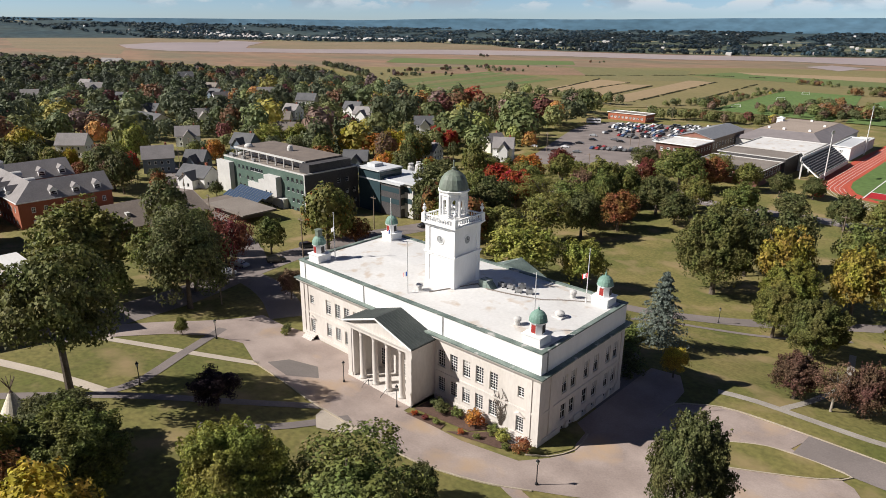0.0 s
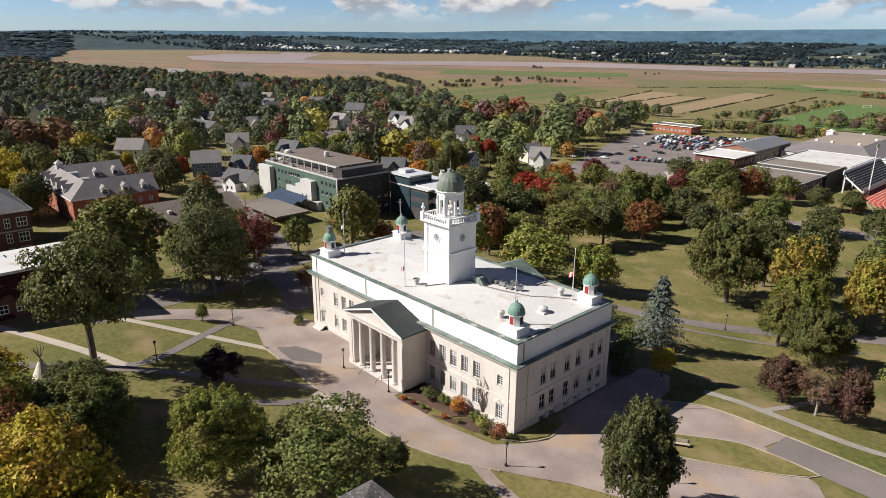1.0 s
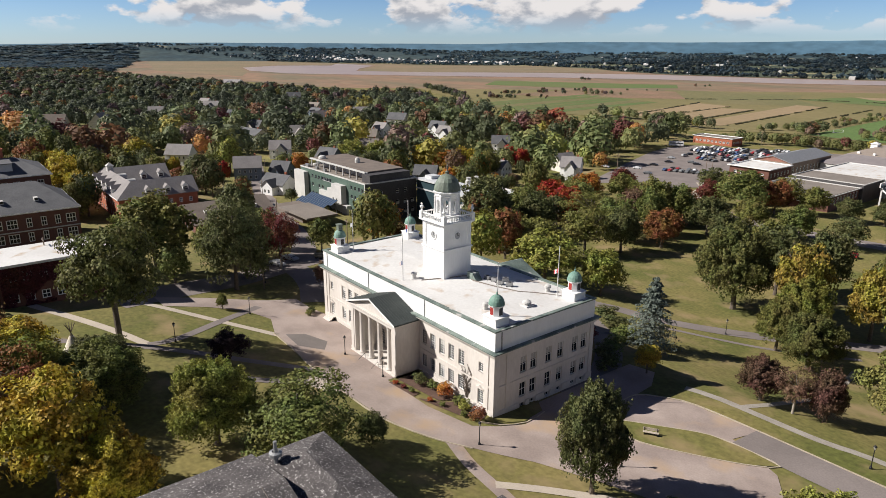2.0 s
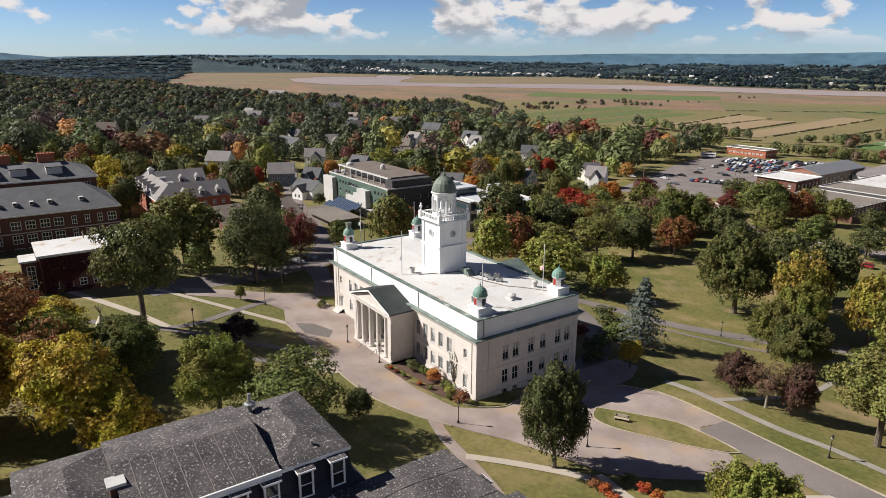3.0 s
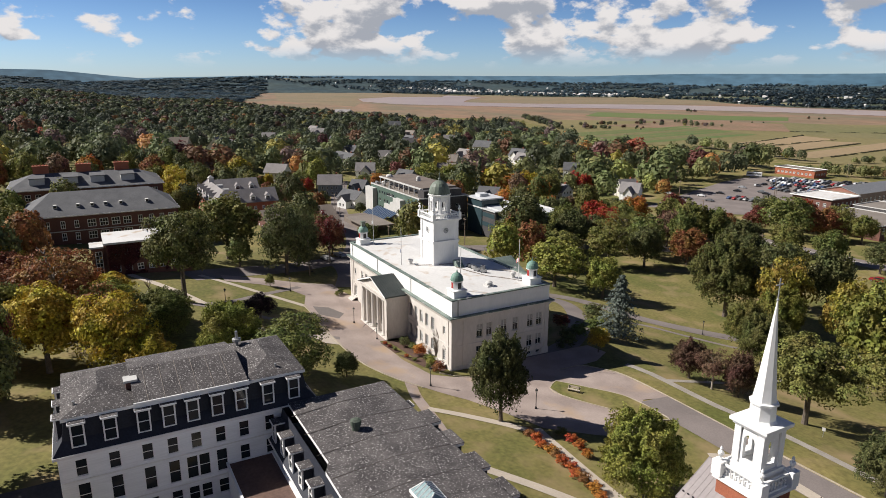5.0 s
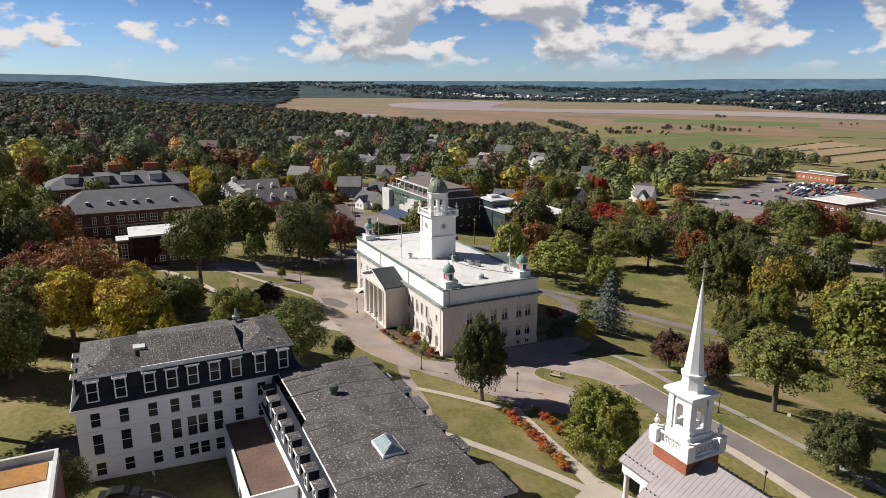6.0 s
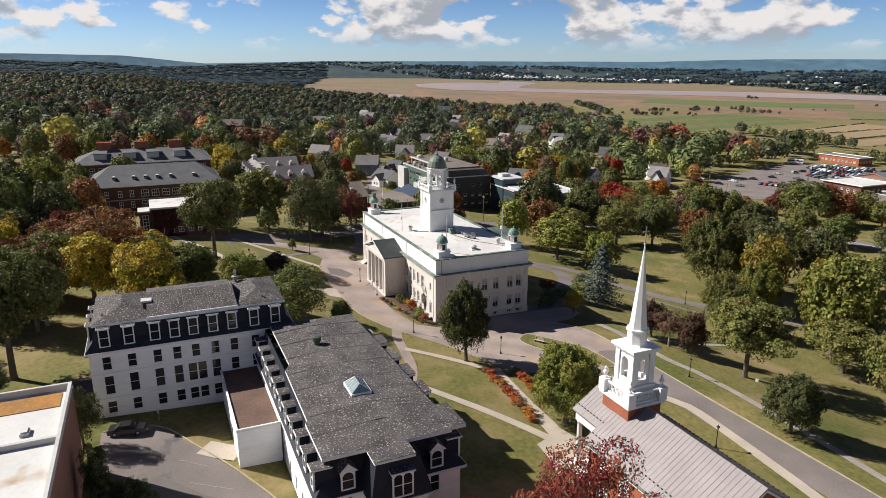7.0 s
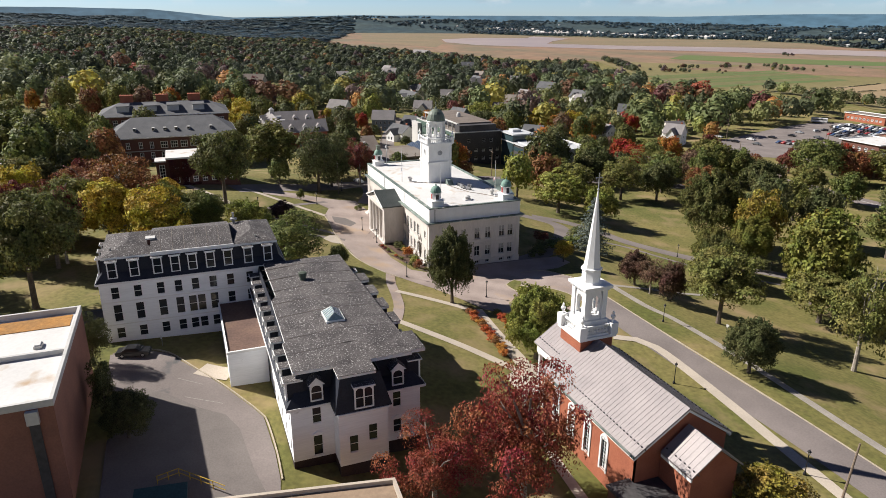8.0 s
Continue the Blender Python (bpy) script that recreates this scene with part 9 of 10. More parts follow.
def woods():
    rng = np.random.default_rng(7)
    near, chunks, tints = [], [], []
    def grow(x, y, tpl, h, w, c, up=0.0):
        a = rng.uniform(0, 6.28)
        p = tpl * np.array([w, w, h])
        q = np.empty_like(p)
        q[:, 0] = p[:, 0] * math.cos(a) - p[:, 1] * math.sin(a) + x
        q[:, 1] = p[:, 0] * math.sin(a) + p[:, 1] * math.cos(a) + y
        q[:, 2] = p[:, 2] + land(x, y) + up
        chunks.append(q)
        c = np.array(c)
        # haze is painted into the leaf tint: bluer the farther off
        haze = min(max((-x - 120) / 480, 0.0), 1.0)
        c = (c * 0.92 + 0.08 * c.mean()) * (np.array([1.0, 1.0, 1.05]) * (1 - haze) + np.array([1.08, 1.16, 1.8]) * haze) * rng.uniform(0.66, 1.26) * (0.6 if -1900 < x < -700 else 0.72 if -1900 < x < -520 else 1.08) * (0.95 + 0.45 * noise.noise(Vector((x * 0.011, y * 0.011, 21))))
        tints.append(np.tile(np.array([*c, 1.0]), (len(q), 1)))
    def colour(x, y):
        n = noise.noise(Vector((x * 0.02, y * 0.02, 3.3)))
        w = PAL_W.copy()
        w[4:] *= max(0.2, 1 + 2.4 * n) * (1.0 if x > -420 else 0.55)
        w /= w.sum()
        return PAL_C[rng.choice(len(PAL_C), p=w)]
    # nearer belt, tree by tree
    x = -520.0
    step = 13.6
    while x < -90:
        y = -110.0
        while y < 560:
            px, py = x + rng.uniform(-5.2, 5.2), y + rng.uniform(-5.2, 5.2)
            y += step
            if rng.random() < 0.14 + 0.35 * (noise.noise(Vector((px * 0.013, py * 0.013, 8))) > 0.22) or not wooded(px, py):
                continue
            d = math.hypot(px - 40, py)
            near.append((d, px, py))
        x += step
    near.sort()
    singles = near[:170]
    for d, px, py in singles:
        h = rng.uniform(9, 19)
        h = sight(px, py, h)
        near_tree(px, py, h, 3.0 + h * rng.uniform(0.6, 0.85), colour(px, py), rng)
    for d, px, py in near[170:]:
        con = rng.random() < 0.08
        h = rng.choice((rng.uniform(8, 12), rng.uniform(12, 17), rng.uniform(15, 22))) * (1.1 if con else 1)
        h = sight(px, py, h)
        tpl = (LOD1 if d < 360 else LOD2)[4 if con else rng.integers(4)]
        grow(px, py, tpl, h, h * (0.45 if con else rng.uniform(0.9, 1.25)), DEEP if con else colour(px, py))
    # farther belt
    x = -1900.0
    while x < -520:
        far = -x
        step = 12 + 0.006 * (far - 520)
        y = -420.0
        while y < 700:
            px, py = x + rng.uniform(-0.45, 0.45) * step, y + rng.uniform(-0.45, 0.45) * step
            y += step
            if rng.random() < 0.12 or not wooded(px, py):
                continue
            h = sight(px, py, rng.uniform(9.5, 16))
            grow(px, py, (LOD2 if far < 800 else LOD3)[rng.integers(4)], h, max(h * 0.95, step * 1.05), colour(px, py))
        x += step
    # hedges and shelter belts on the flats
    for (ax, ay), (bx, by), gap, hh in (((-640, 800), (-600, 840), 8, 7), ((-250, 560), (-225, 655), 5, 6), ((-225, 655), (-227, 780), 6, 5), ((-205, 492), (-140, 500), 4, 8), ((-205, 500), (-140, 510), 4, 7), ((-239, 919), (-141, 869), 9, 6), ((-141, 869), (60, 840), 9, 6), ((-900, 700), (-660, 585), 7, 9), ((-140, 880), (200, 930), 8, 8), ((-420, 560), (-280, 538), 7, 10), ((-236, 470), (-200, 486), 5, 9)):
        n = int(math.hypot(bx - ax, by - ay) / gap)
        for i in range(n):
            t = (i + rng.uniform(-0.4, 0.4)) / n
            h = hh * rng.uniform(0.6, 1.25)
            grow(ax + (bx - ax) * t + rng.uniform(-4, 4), ay + (by - ay) * t + rng.uniform(-4, 4), LOD2[rng.integers(4)], h, h * 1.15, colour(ax, ay) if rng.random() < 0.5 else OLIVE)
    # far shore: stands of trees between open fields, up to the wooded slopes
    k = 0
    # blue-green leaf colours with distance haze painted in
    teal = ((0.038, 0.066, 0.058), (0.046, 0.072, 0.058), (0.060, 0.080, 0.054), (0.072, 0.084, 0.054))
    while k < 8000:
        a = math.radians(rng.uniform(80, 172))
        r = 1650 + 2720 * rng.random() ** 0.9
        px, py = r * math.cos(a), r * math.sin(a)
        if not inside(px, py, FAR_SHORE):
            continue
        edge = not inside(px + 50, py - 80, FAR_SHORE)
        if not edge and noise.noise(Vector((px * 0.0042, py * 0.0026, 5))) + 0.5 * noise.noise(Vector((px * 0.013, py * 0.009, 2))) < (0.10 if r < 3000 else -0.06):
            continue
        k += 1
        h = rng.uniform(7, 15)
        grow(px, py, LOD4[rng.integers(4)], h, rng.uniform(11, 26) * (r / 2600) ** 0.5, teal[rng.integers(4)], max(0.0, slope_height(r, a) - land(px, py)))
    for k in range(2600):
        px, py = rng.uniform(-4350, -1850), rng.uniform(-1100, 1000)
        h = rng.uniform(6, 10)
        if py < 0.3 * (-px - 1850) + 420:
            r, a = math.hypot(px, py), math.atan2(py, px) % (2 * math.pi)
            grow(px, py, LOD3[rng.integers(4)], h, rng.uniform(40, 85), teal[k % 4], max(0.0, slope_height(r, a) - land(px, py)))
    # tree clumps and hedgerows on the flats
    for px, py, n, r, h in ((-669, 637, 9, 16, 6), (-651, 660, 6, 10, 5), (-710, 717, 8, 20, 6), (-700, 770, 9, 30, 6), (-693, 850, 8, 26, 6), (-642, 700, 7, 20, 4), (-640, 839, 5, 14, 4), (-943, 1164, 4, 16, 7), (-666, 1150, 4, 20, 5), (-640, 950, 3, 30, 4), (-720, 640, 8, 24, 6), (-237, 924, 5, 8, 7), (-220, 909, 5, 8, 7), (-146, 812, 7, 10, 8), (-132, 806, 6, 8, 8), (-140, 610, 40, 34, 9), (-168, 590, 16, 16, 8), (-116, 590, 24, 22, 9), (-232, 620, 5, 10, 5), (-236, 700, 4, 12, 5), (-240, 790, 5, 14, 4), (-220, 575, 8, 12, 8)):
        for i in range(n):
            hh = h * rng.uniform(0.7, 1.3)
            grow(px + rng.normal() * r * 0.6, py + rng.normal() * r * 0.6, LOD2[rng.integers(4)], hh, hh * rng.uniform(1.0, 1.5), (OLIVE, DEEP, RUST, BROWN, GREEN)[rng.integers(5)])
    for (ax, ay), (bx, by) in (((-380, 605), (-395, 776)), ((-330, 580), (-354, 751)), ((-400, 590), (-452, 801)), ((-287, 574), (-324, 864)), ((-256, 660), (-276, 870)), ((-404, 969), (-276, 990)), ((-497, 841), (-400, 952))):
        n = int(math.hypot(bx - ax, by - ay) / 2.6)
        for i in range(n):
            t = i / n
            if noise.noise(Vector((ax, i * 0.13, 0))) > -0.15:
                grow(ax + (bx - ax) * t, ay + (by - ay) * t, LOD4[rng.integers(4)], rng.uniform(0.8, 1.9), rng.uniform(2.5, 5), (0.075, 0.07, 0.03))
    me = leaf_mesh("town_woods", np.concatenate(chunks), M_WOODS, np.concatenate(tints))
    tagged(new("town_woods", me), "mixed autumn woods in green, gold, orange and red, tinted bluer far off for haze", "woods", kind="stuff")


LOD1_ME = [leaf_mesh("crown", p, M_LEAF) for p in [dome_crown(180 + k, 2100, 0.0295, 0.08) for k in range(4)]]
LOW_TRUNK = None


def near_tree(x, y, h, w, c, rng):
    global LOW_TRUNK
    if LOW_TRUNK is None:
        bm = bmesh.new()
        tube(bm, (0, 0, -0.05), (0, 0, 0.55), 0.03, 0.012, 6)
        for k in range(4):
            tube(bm, (0, 0, 0.25 + 0.06 * k), (0.22 * math.cos(1.6 * k), 0.22 * math.sin(1.6 * k), 0.48 + 0.07 * k), 0.012, 0.005, 4)
        LOW_TRUNK = mesh_of("trunk", bm, M_BARK)
    t = thing("tree", x, y, land(x, y), "%s broadleaf tree among the town houses" % WORDS[c], "tree", rng.uniform(0, 360), "town trees", local=True)
    for nm, me in (("trunk", LOW_TRUNK), ("crown", LOD1_ME[rng.integers(4)])):
        ob = new(nm, me)
        ob.parent = t
        ob.scale = (w, w, h)
        if nm == "crown":
            v = rng.uniform(0.8, 1.2)
            ob.color = (c[0] * v, c[1] * v, c[2] * v, 1)


woods()


# ---- hills and settlement at the edge of sight ----
def hills():
    # the blue is distance haze put into the ridge's base colour
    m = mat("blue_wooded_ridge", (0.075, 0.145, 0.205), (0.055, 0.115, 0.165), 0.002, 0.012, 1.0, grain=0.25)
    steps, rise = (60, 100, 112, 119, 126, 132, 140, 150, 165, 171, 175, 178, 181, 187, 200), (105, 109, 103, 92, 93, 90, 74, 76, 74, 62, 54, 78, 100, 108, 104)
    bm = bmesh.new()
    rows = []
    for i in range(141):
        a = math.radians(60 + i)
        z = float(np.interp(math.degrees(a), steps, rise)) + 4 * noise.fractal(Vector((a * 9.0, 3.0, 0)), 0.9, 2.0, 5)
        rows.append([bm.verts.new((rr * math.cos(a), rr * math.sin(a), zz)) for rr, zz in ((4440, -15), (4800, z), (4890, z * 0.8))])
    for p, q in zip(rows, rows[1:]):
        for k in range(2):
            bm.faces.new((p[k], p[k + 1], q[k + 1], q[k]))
    tagged(new("hill_ridge", mesh_of("hill_ridge", bm, m)), "wooded ridge on the horizon, coloured blue for haze", "hills", kind="structure")
    # blue cast in the slope colours stands in for haze
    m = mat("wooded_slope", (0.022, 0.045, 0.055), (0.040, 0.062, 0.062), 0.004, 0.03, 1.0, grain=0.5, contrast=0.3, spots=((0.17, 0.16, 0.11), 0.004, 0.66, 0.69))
    bm = bmesh.new()
    rows = []
    for i in range(141):
        a = math.radians(60 + i)
        rows.append([bm.verts.new((r * math.cos(a), r * math.sin(a), slope_height(r, a))) for r in (3300, 3500, 3700, 3900, 4100, 4250, 4400, 4430)])
    for p, q in zip(rows, rows[1:]):
        for k in range(7):
            bm.faces.new((p[k], p[k + 1], q[k + 1], q[k]))
    tagged(new("near_slopes", mesh_of("near_slopes", bm, m)), "dark wooded slopes with pale fields, tinted blue for haze", "hills", kind="structure")


hills()


def settlement():
    """White specks of farms and villages along the far shore."""
    rnd = random.Random(12)
    bm = bmesh.new()
    n = 0
    while n < 330:
        a = math.radians(rnd.uniform(82, 168))
        r = rnd.choice((rnd.uniform(1800, 3200), rnd.uniform(2700, 4100)))
        x, y = r * math.cos(a), r * math.sin(a)
        w, d, h = rnd.uniform(7, 15), rnd.uniform(6, 9), rnd.uniform(3.5, 5.5)
        if n % 2:  # the waterside village and its long sheds
            t = rnd.random()
            x, y = -3250 + 1250 * t + rnd.gauss(0, 60), 1560 + 330 * t + abs(rnd.gauss(0, 130))
            w, h = (rnd.uniform(18, 46), 7) if rnd.random() < 0.3 else (w, h + 2)
            r, a = math.hypot(x, y), math.atan2(y, x)
        if not inside(x, y, FAR_SHORE):
            continue
        n += 1
        z = max(land(x, y) + 0.7, slope_height(r, a))
        box(bm, x - w / 2, y - d / 2, z - 4, x + w / 2, y + d / 2, z + h)
        hull(bm, [(x - w / 2, y - d / 2, z + h), (x + w / 2, y - d / 2, z + h), (x + w / 2, y + d / 2, z + h), (x - w / 2, y + d / 2, z + h), (x - w / 2, y, z + h + 2.5), (x + w / 2, y, z + h + 2.5)], [(0, 1, 5, 4), (2, 3, 4, 5), (1, 2, 5), (3, 0, 4)])
    tagged(new("far_settlement", mesh_of("far_settlement", bm, mat("far_house_white", (0.55, 0.54, 0.53), (0.28, 0.26, 0.25), 0.01, 0.02, 0.8, contrast=0.3))), "scattered white houses on the far shore", "houses", kind="stuff")


settlement()


# ---- vehicles ----
def paint_material():
    m = bpy.data.materials.new("car_paint")
    m.use_nodes = True
    n, l = m.node_tree.nodes, m.node_tree.links
    b = n["Principled BSDF"]
    oi = n.new("ShaderNodeObjectInfo")
    l.new(oi.outputs["Color"], b.inputs["Base Color"])
    b.inputs["Roughness"].default_value = 0.3
    b.inputs["Coat Weight"].default_value = 0.5
    return m


M_PAINT = paint_material()
M_TYRE = mat("tyre_rubber", (0.015, 0.015, 0.016), None, 2, 8, 0.9)
M_RIM = mat("alloy_rim", (0.4, 0.4, 0.41), None, 2, 8, 0.35, metal=0.7)


def car_meshes():
    out = {}
    for nm, prof, glass in (("sedan", [(-2.3, 0.35), (-2.35, 0.75), (-2.2, 0.95), (-1.45, 1.0), (-0.85, 1.42), (0.55, 1.45), (1.25, 0.98), (2.15, 0.86), (2.35, 0.65), (2.3, 0.32)], [(-1.4, 1.0), (-0.87, 1.36), (0.52, 1.39), (1.15, 1.0)]),
                            ("suv", [(-2.2, 0.4), (-2.28, 0.9), (-2.2, 1.05), (-2.0, 1.6), (-1.7, 1.68), (0.4, 1.66), (1.1, 1.1), (2.1, 1.0), (2.3, 0.75), (2.25, 0.38)], [(-2.05, 1.1), (-1.85, 1.55), (0.36, 1.55), (0.98, 1.1)])):
        bm = bmesh.new()
        rows = []
        for y, s in ((-0.9, 0.0), (-0.84, 0.05), (0.84, 0.05), (0.9, 0.0)):
            rows.append([bm.verts.new((x * (1 - 0.02 * (abs(y) > 0.87)), (y * (1 - 0.16 * max(0, z - 0.95) / 0.6)), z - (0.03 if abs(y) > 0.87 else 0))) for x, z in prof])
        n = len(prof)
        for a, b in zip(rows, rows[1:]):
            for i in range(n):
                bm.faces.new((a[i], a[(i + 1) % n], b[(i + 1) % n], b[i]))
        bm.faces.new(rows[0])
        bm.faces.new(rows[-1][::-1])
        body = mesh_of("body", bm, M_PAINT)
        bm = bmesh.new()
        lo, hi = glass[0][1], glass[1][1]
        hull(bm, [(glass[0][0] - 0.05, -0.8, lo), (glass[3][0] + 0.1, -0.8, lo), (glass[3][0] + 0.1, 0.8, lo), (glass[0][0] - 0.05, 0.8, lo), (glass[1][0] - 0.06, -0.72, hi), (glass[2][0] + 0.1, -0.72, hi), (glass[2][0] + 0.1, 0.72, hi), (glass[1][0] - 0.06, 0.72, hi)], [(3, 2, 1, 0), (4, 5, 6, 7), (0, 1, 5, 4), (1, 2, 6, 5), (2, 3, 7, 6), (3, 0, 4, 7)])
        bmesh.ops.scale(bm, vec=(1.0, 1.09, 1.0), verts=bm.verts[:])
        gl = mesh_of("side_glass", bm, M_GLASS)
        out[nm] = (body, gl)
    bm = bmesh.new()
    lathe(bm, [(0.2, -0.1), (0.33, -0.1), (0.33, 0.1), (0.2, 0.1)], 14)
    ty = mesh_of("tyre", bm, M_TYRE)
    bm = bmesh.new()
    lathe(bm, [(0.21, -0.11), (0.21, 0.11), (0.06, 0.115), (0.0, 0.115)], 10)
    return out, ty, mesh_of("rim", bm, M_RIM)


CARS, TYRE, RIM = car_meshes()
CAR_COLOURS = {"white": (0.62, 0.62, 0.62), "silver": (0.34, 0.35, 0.36), "grey": (0.12, 0.125, 0.13), "black": (0.012, 0.012, 0.014), "red": (0.26, 0.02, 0.02), "blue": (0.03, 0.06, 0.14)}


def car(x, y, rz, colour, kind="sedan", where="parked on the asphalt", rims=True):
    c = thing("car", x, y, land(x, y) + 0.08, "%s %s %s" % (colour, "saloon car" if kind == "sedan" else "sport utility car", where), "car", rz, "parked cars", local=True)
    body, gl = CARS[kind]
    b = new("body", body)
    b.parent = c
    b.color = (*CAR_COLOURS[colour], 1)
    g = new("side_glass", gl)
    g.parent = c
    for wx in (-1.4, 1.4):
        for s in (-1, 1):
            w = new("wheel", TYRE)
            w.parent = c
            w.matrix_basis = Matrix.Translation((wx, s * 0.82, 0.33)) @ pose(0, 0, 0, -90 * s, 0, 0)
            if rims:
                r = new("rim", RIM)
                r.parent = w


car(-6.5, 5.4, 78, "black", "sedan", "parked at the court kerb")
for x, y, rz, c, k in ((-131, 71, 15, "white", "sedan"), (-134.6, 76.5, 15, "silver", "sedan"), (-132, 84.7, 70, "black", "suv"), (-140, 100, 75, "black", "suv"), (-141, 146, 85, "black", "sedan"), (-72, 229, 5, "white", "suv"), (-262, 116, 20, "red", "sedan"), (-55, 234, 190, "red", "suv")):
    car(x, y, rz, c, k, "on the street")


def fill_car_park():
    rnd = random.Random(3)
    names = ["white", "silver", "white", "grey", "black", "black", "black", "grey", "blue", "silver", "black", "red"]
    n = 0
    # rows across the far half are full, the near half holds a few cars
    for row in range(11):
        for i in range(30):
            x, y = -234 + 2.85 * i + 1.9 * row, 474 - 9.0 * row - 0.5 * i
            full = 0.8 if row < 8 else 0.55
            if not inside(x, y, [(-214, 384), (-231, 420), (-228, 434), (-192, 454), (-156, 474), (-145, 425), (-160, 385), (-168, 366), (-186, 372)]) or rnd.random() > full:
                continue
            car(x, y, 82 + (180 if rnd.random() < 0.5 else 0) + rnd.uniform(-3, 3), rnd.choice(names), rnd.choice(("sedan", "suv")), "parked in the car park", False)
            n += 1
    for k in range(9):
        car(-185.7 + 2.8 * k + rnd.uniform(-0.3, 0.3), 326.5 + 1.0 * k, 100 + rnd.uniform(-3, 3), rnd.choice(names), rnd.choice(("sedan", "suv")), "parked in the car park", False)
        if k % 3:
            car(-188.2 + 2.8 * k, 332.5 + 1.0 * k, 100, rnd.choice(names), "sedan", "parked in the car park", False)
    for x, y, c in ((-211.8, 307.4, "white"), (-198.2, 318.5, "white"), (-195.3, 304.2, "black"), (-200.9, 353.1, "black"), (-186.1, 359.3, "black"), (-191.9, 363, "grey"), (-199.7, 336.2, "black"), (-209.2, 368, "silver"), (-185, 309.4, "grey")):
        car(x, y, 20 + rnd.uniform(-3, 3), c, "sedan", "parked in the car park", False)


fill_car_park()
mh = thing("camper_bus", -240, 421, land(-240, 421) + 0.1, "white coach-built camper parked at the car park edge", "bus", 35, local=True)
bm = bmesh.new()
box(bm, -5, -1.25, 0.5, 5, 1.25, 3.3)
bmesh.ops.bevel(bm, geom=bm.edges[:], offset=0.2, segments=2, affect="EDGES")
part("body", bm, M_WHITE, mh)
bm = bmesh.new()
box(bm, -4.5, -1.27, 1.9, 4.4, -1.255, 2.6)
part("side_glass", bm, M_GLASS, mh)
for wx in (-3, 3):
    for s in (-1, 1):
        w = new("wheel", TYRE)
        w.parent = mh
        w.matrix_basis = Matrix.Translation((wx, s * 1.1, 0.33)) @ pose(0, 0, 0, -90 * s, 0, 0)


# ---- lamps, bench, signs, tent ----
def street_lamp(x, y):
    z = land(x, y)
    t = thing("street_lamp", x, y, z, "black iron post lamp with a lantern head on the campus", "street lamp", group="campus lamps", local=True)
    bm = bmesh.new()
    lathe(bm, [(0.2, -0.1), (0.2, 0.25), (0.12, 0.4), (0.07, 0.6), (0.055, 2.9), (0.12, 2.95), (0.05, 3.0)], 10)
    part("post", bm, M_IRON, t)
    bm = bmesh.new()
    lathe(bm, [(0.1, 2.98), (0.2, 3.4), (0.0, 3.4)], 8)
    part("lantern_glass", bm, M_LAMPG, t)
    bm = bmesh.new()
    lathe(bm, [(0.26, 3.4), (0.24, 3.46), (0.1, 3.62), (0.03, 3.66), (0.03, 3.8), (0, 3.8)], 8)
    for k in range(4):
        a = k * math.pi / 2
        tube(bm, (0.1 * math.cos(a), 0.1 * math.sin(a), 2.98), (0.21 * math.cos(a), 0.21 * math.sin(a), 3.42), 0.02, 0.02, 4)
    part("lantern_cap", bm, M_IRON, t)


for x, y in ((-87.3, 32.3), (-98.1, 50), (-43.7, 136.7), (-72.2, 56.8), (-61.2, 57.6), (-36.4, 57.2), (-1.3, 97), (42.5, 83.4), (18.8, 82.8), (-21.5, 69.2), (-118, 62), (-105, 78), (-27.3, 152.7)):
    street_lamp(x, y)

b = thing("bench", -24, 79.4, land(-24, 79.4) + 0.1, "pale wooden slatted bench on the grassed island", "bench", 32, local=True)
for k in range(4):
    bm = bmesh.new()
    box(bm, -1.1, -0.25 + 0.13 * k, 0.44, 1.1, -0.14 + 0.13 * k, 0.49)
    part("seat_slat", bm, M_CONC, b)
for k in range(3):
    bm = bmesh.new()
    box(bm, -1.1, 0.28, 0.6 + 0.15 * k, 1.1, 0.32, 0.72 + 0.15 * k)
    part("back_slat", bm, M_CONC, b)
for s in (-0.9, 0.9):
    bm = bmesh.new()
    box(bm, s - 0.05, -0.25, -0.1, s + 0.05, 0.26, 0.435)
    box(bm, s - 0.05, 0.2, 0.436, s + 0.05, 0.275, 1.0)
    part("leg", bm, M_IRON, b)

tp = thing("tipi", -86.6, 16.9, land(-86.6, 16.9), "white canvas tipi with bare crossing poles", "tent", local=True)
bm = bmesh.new()
lathe(bm, [(2.5, -0.1), (0.28, 4.4), (0.0, 4.4)], 18)
part("canvas", bm, M_CANVAS, tp)
for k in range(9):
    a = k * 2 * math.pi / 9
    bm = bmesh.new()
    tube(bm, (0.9 * math.cos(a), 0.9 * math.sin(a), 3.0), (-0.75 * math.cos(a), -0.75 * math.sin(a), 6.4), 0.06, 0.04, 5)
    part("pole", bm, M_WOOD, tp)

for x, y in ((4.5, 107.3), (-8.8, 9.2)):
    s = thing("small_sign", x, y, land(x, y), "small blank white sign on a thin post", "sign", 30, local=True)
    bm = bmesh.new()
    tube(bm, (0, 0, -0.1), (0, 0, 1.6), 0.04, 0.04, 6)
    part("post", bm, M_STEEL, s)
    bm = bmesh.new()
    box(bm, -0.25, -0.05, 1.1, 0.25, -0.04, 1.7)
    part("plate", bm, M_WHITE, s)


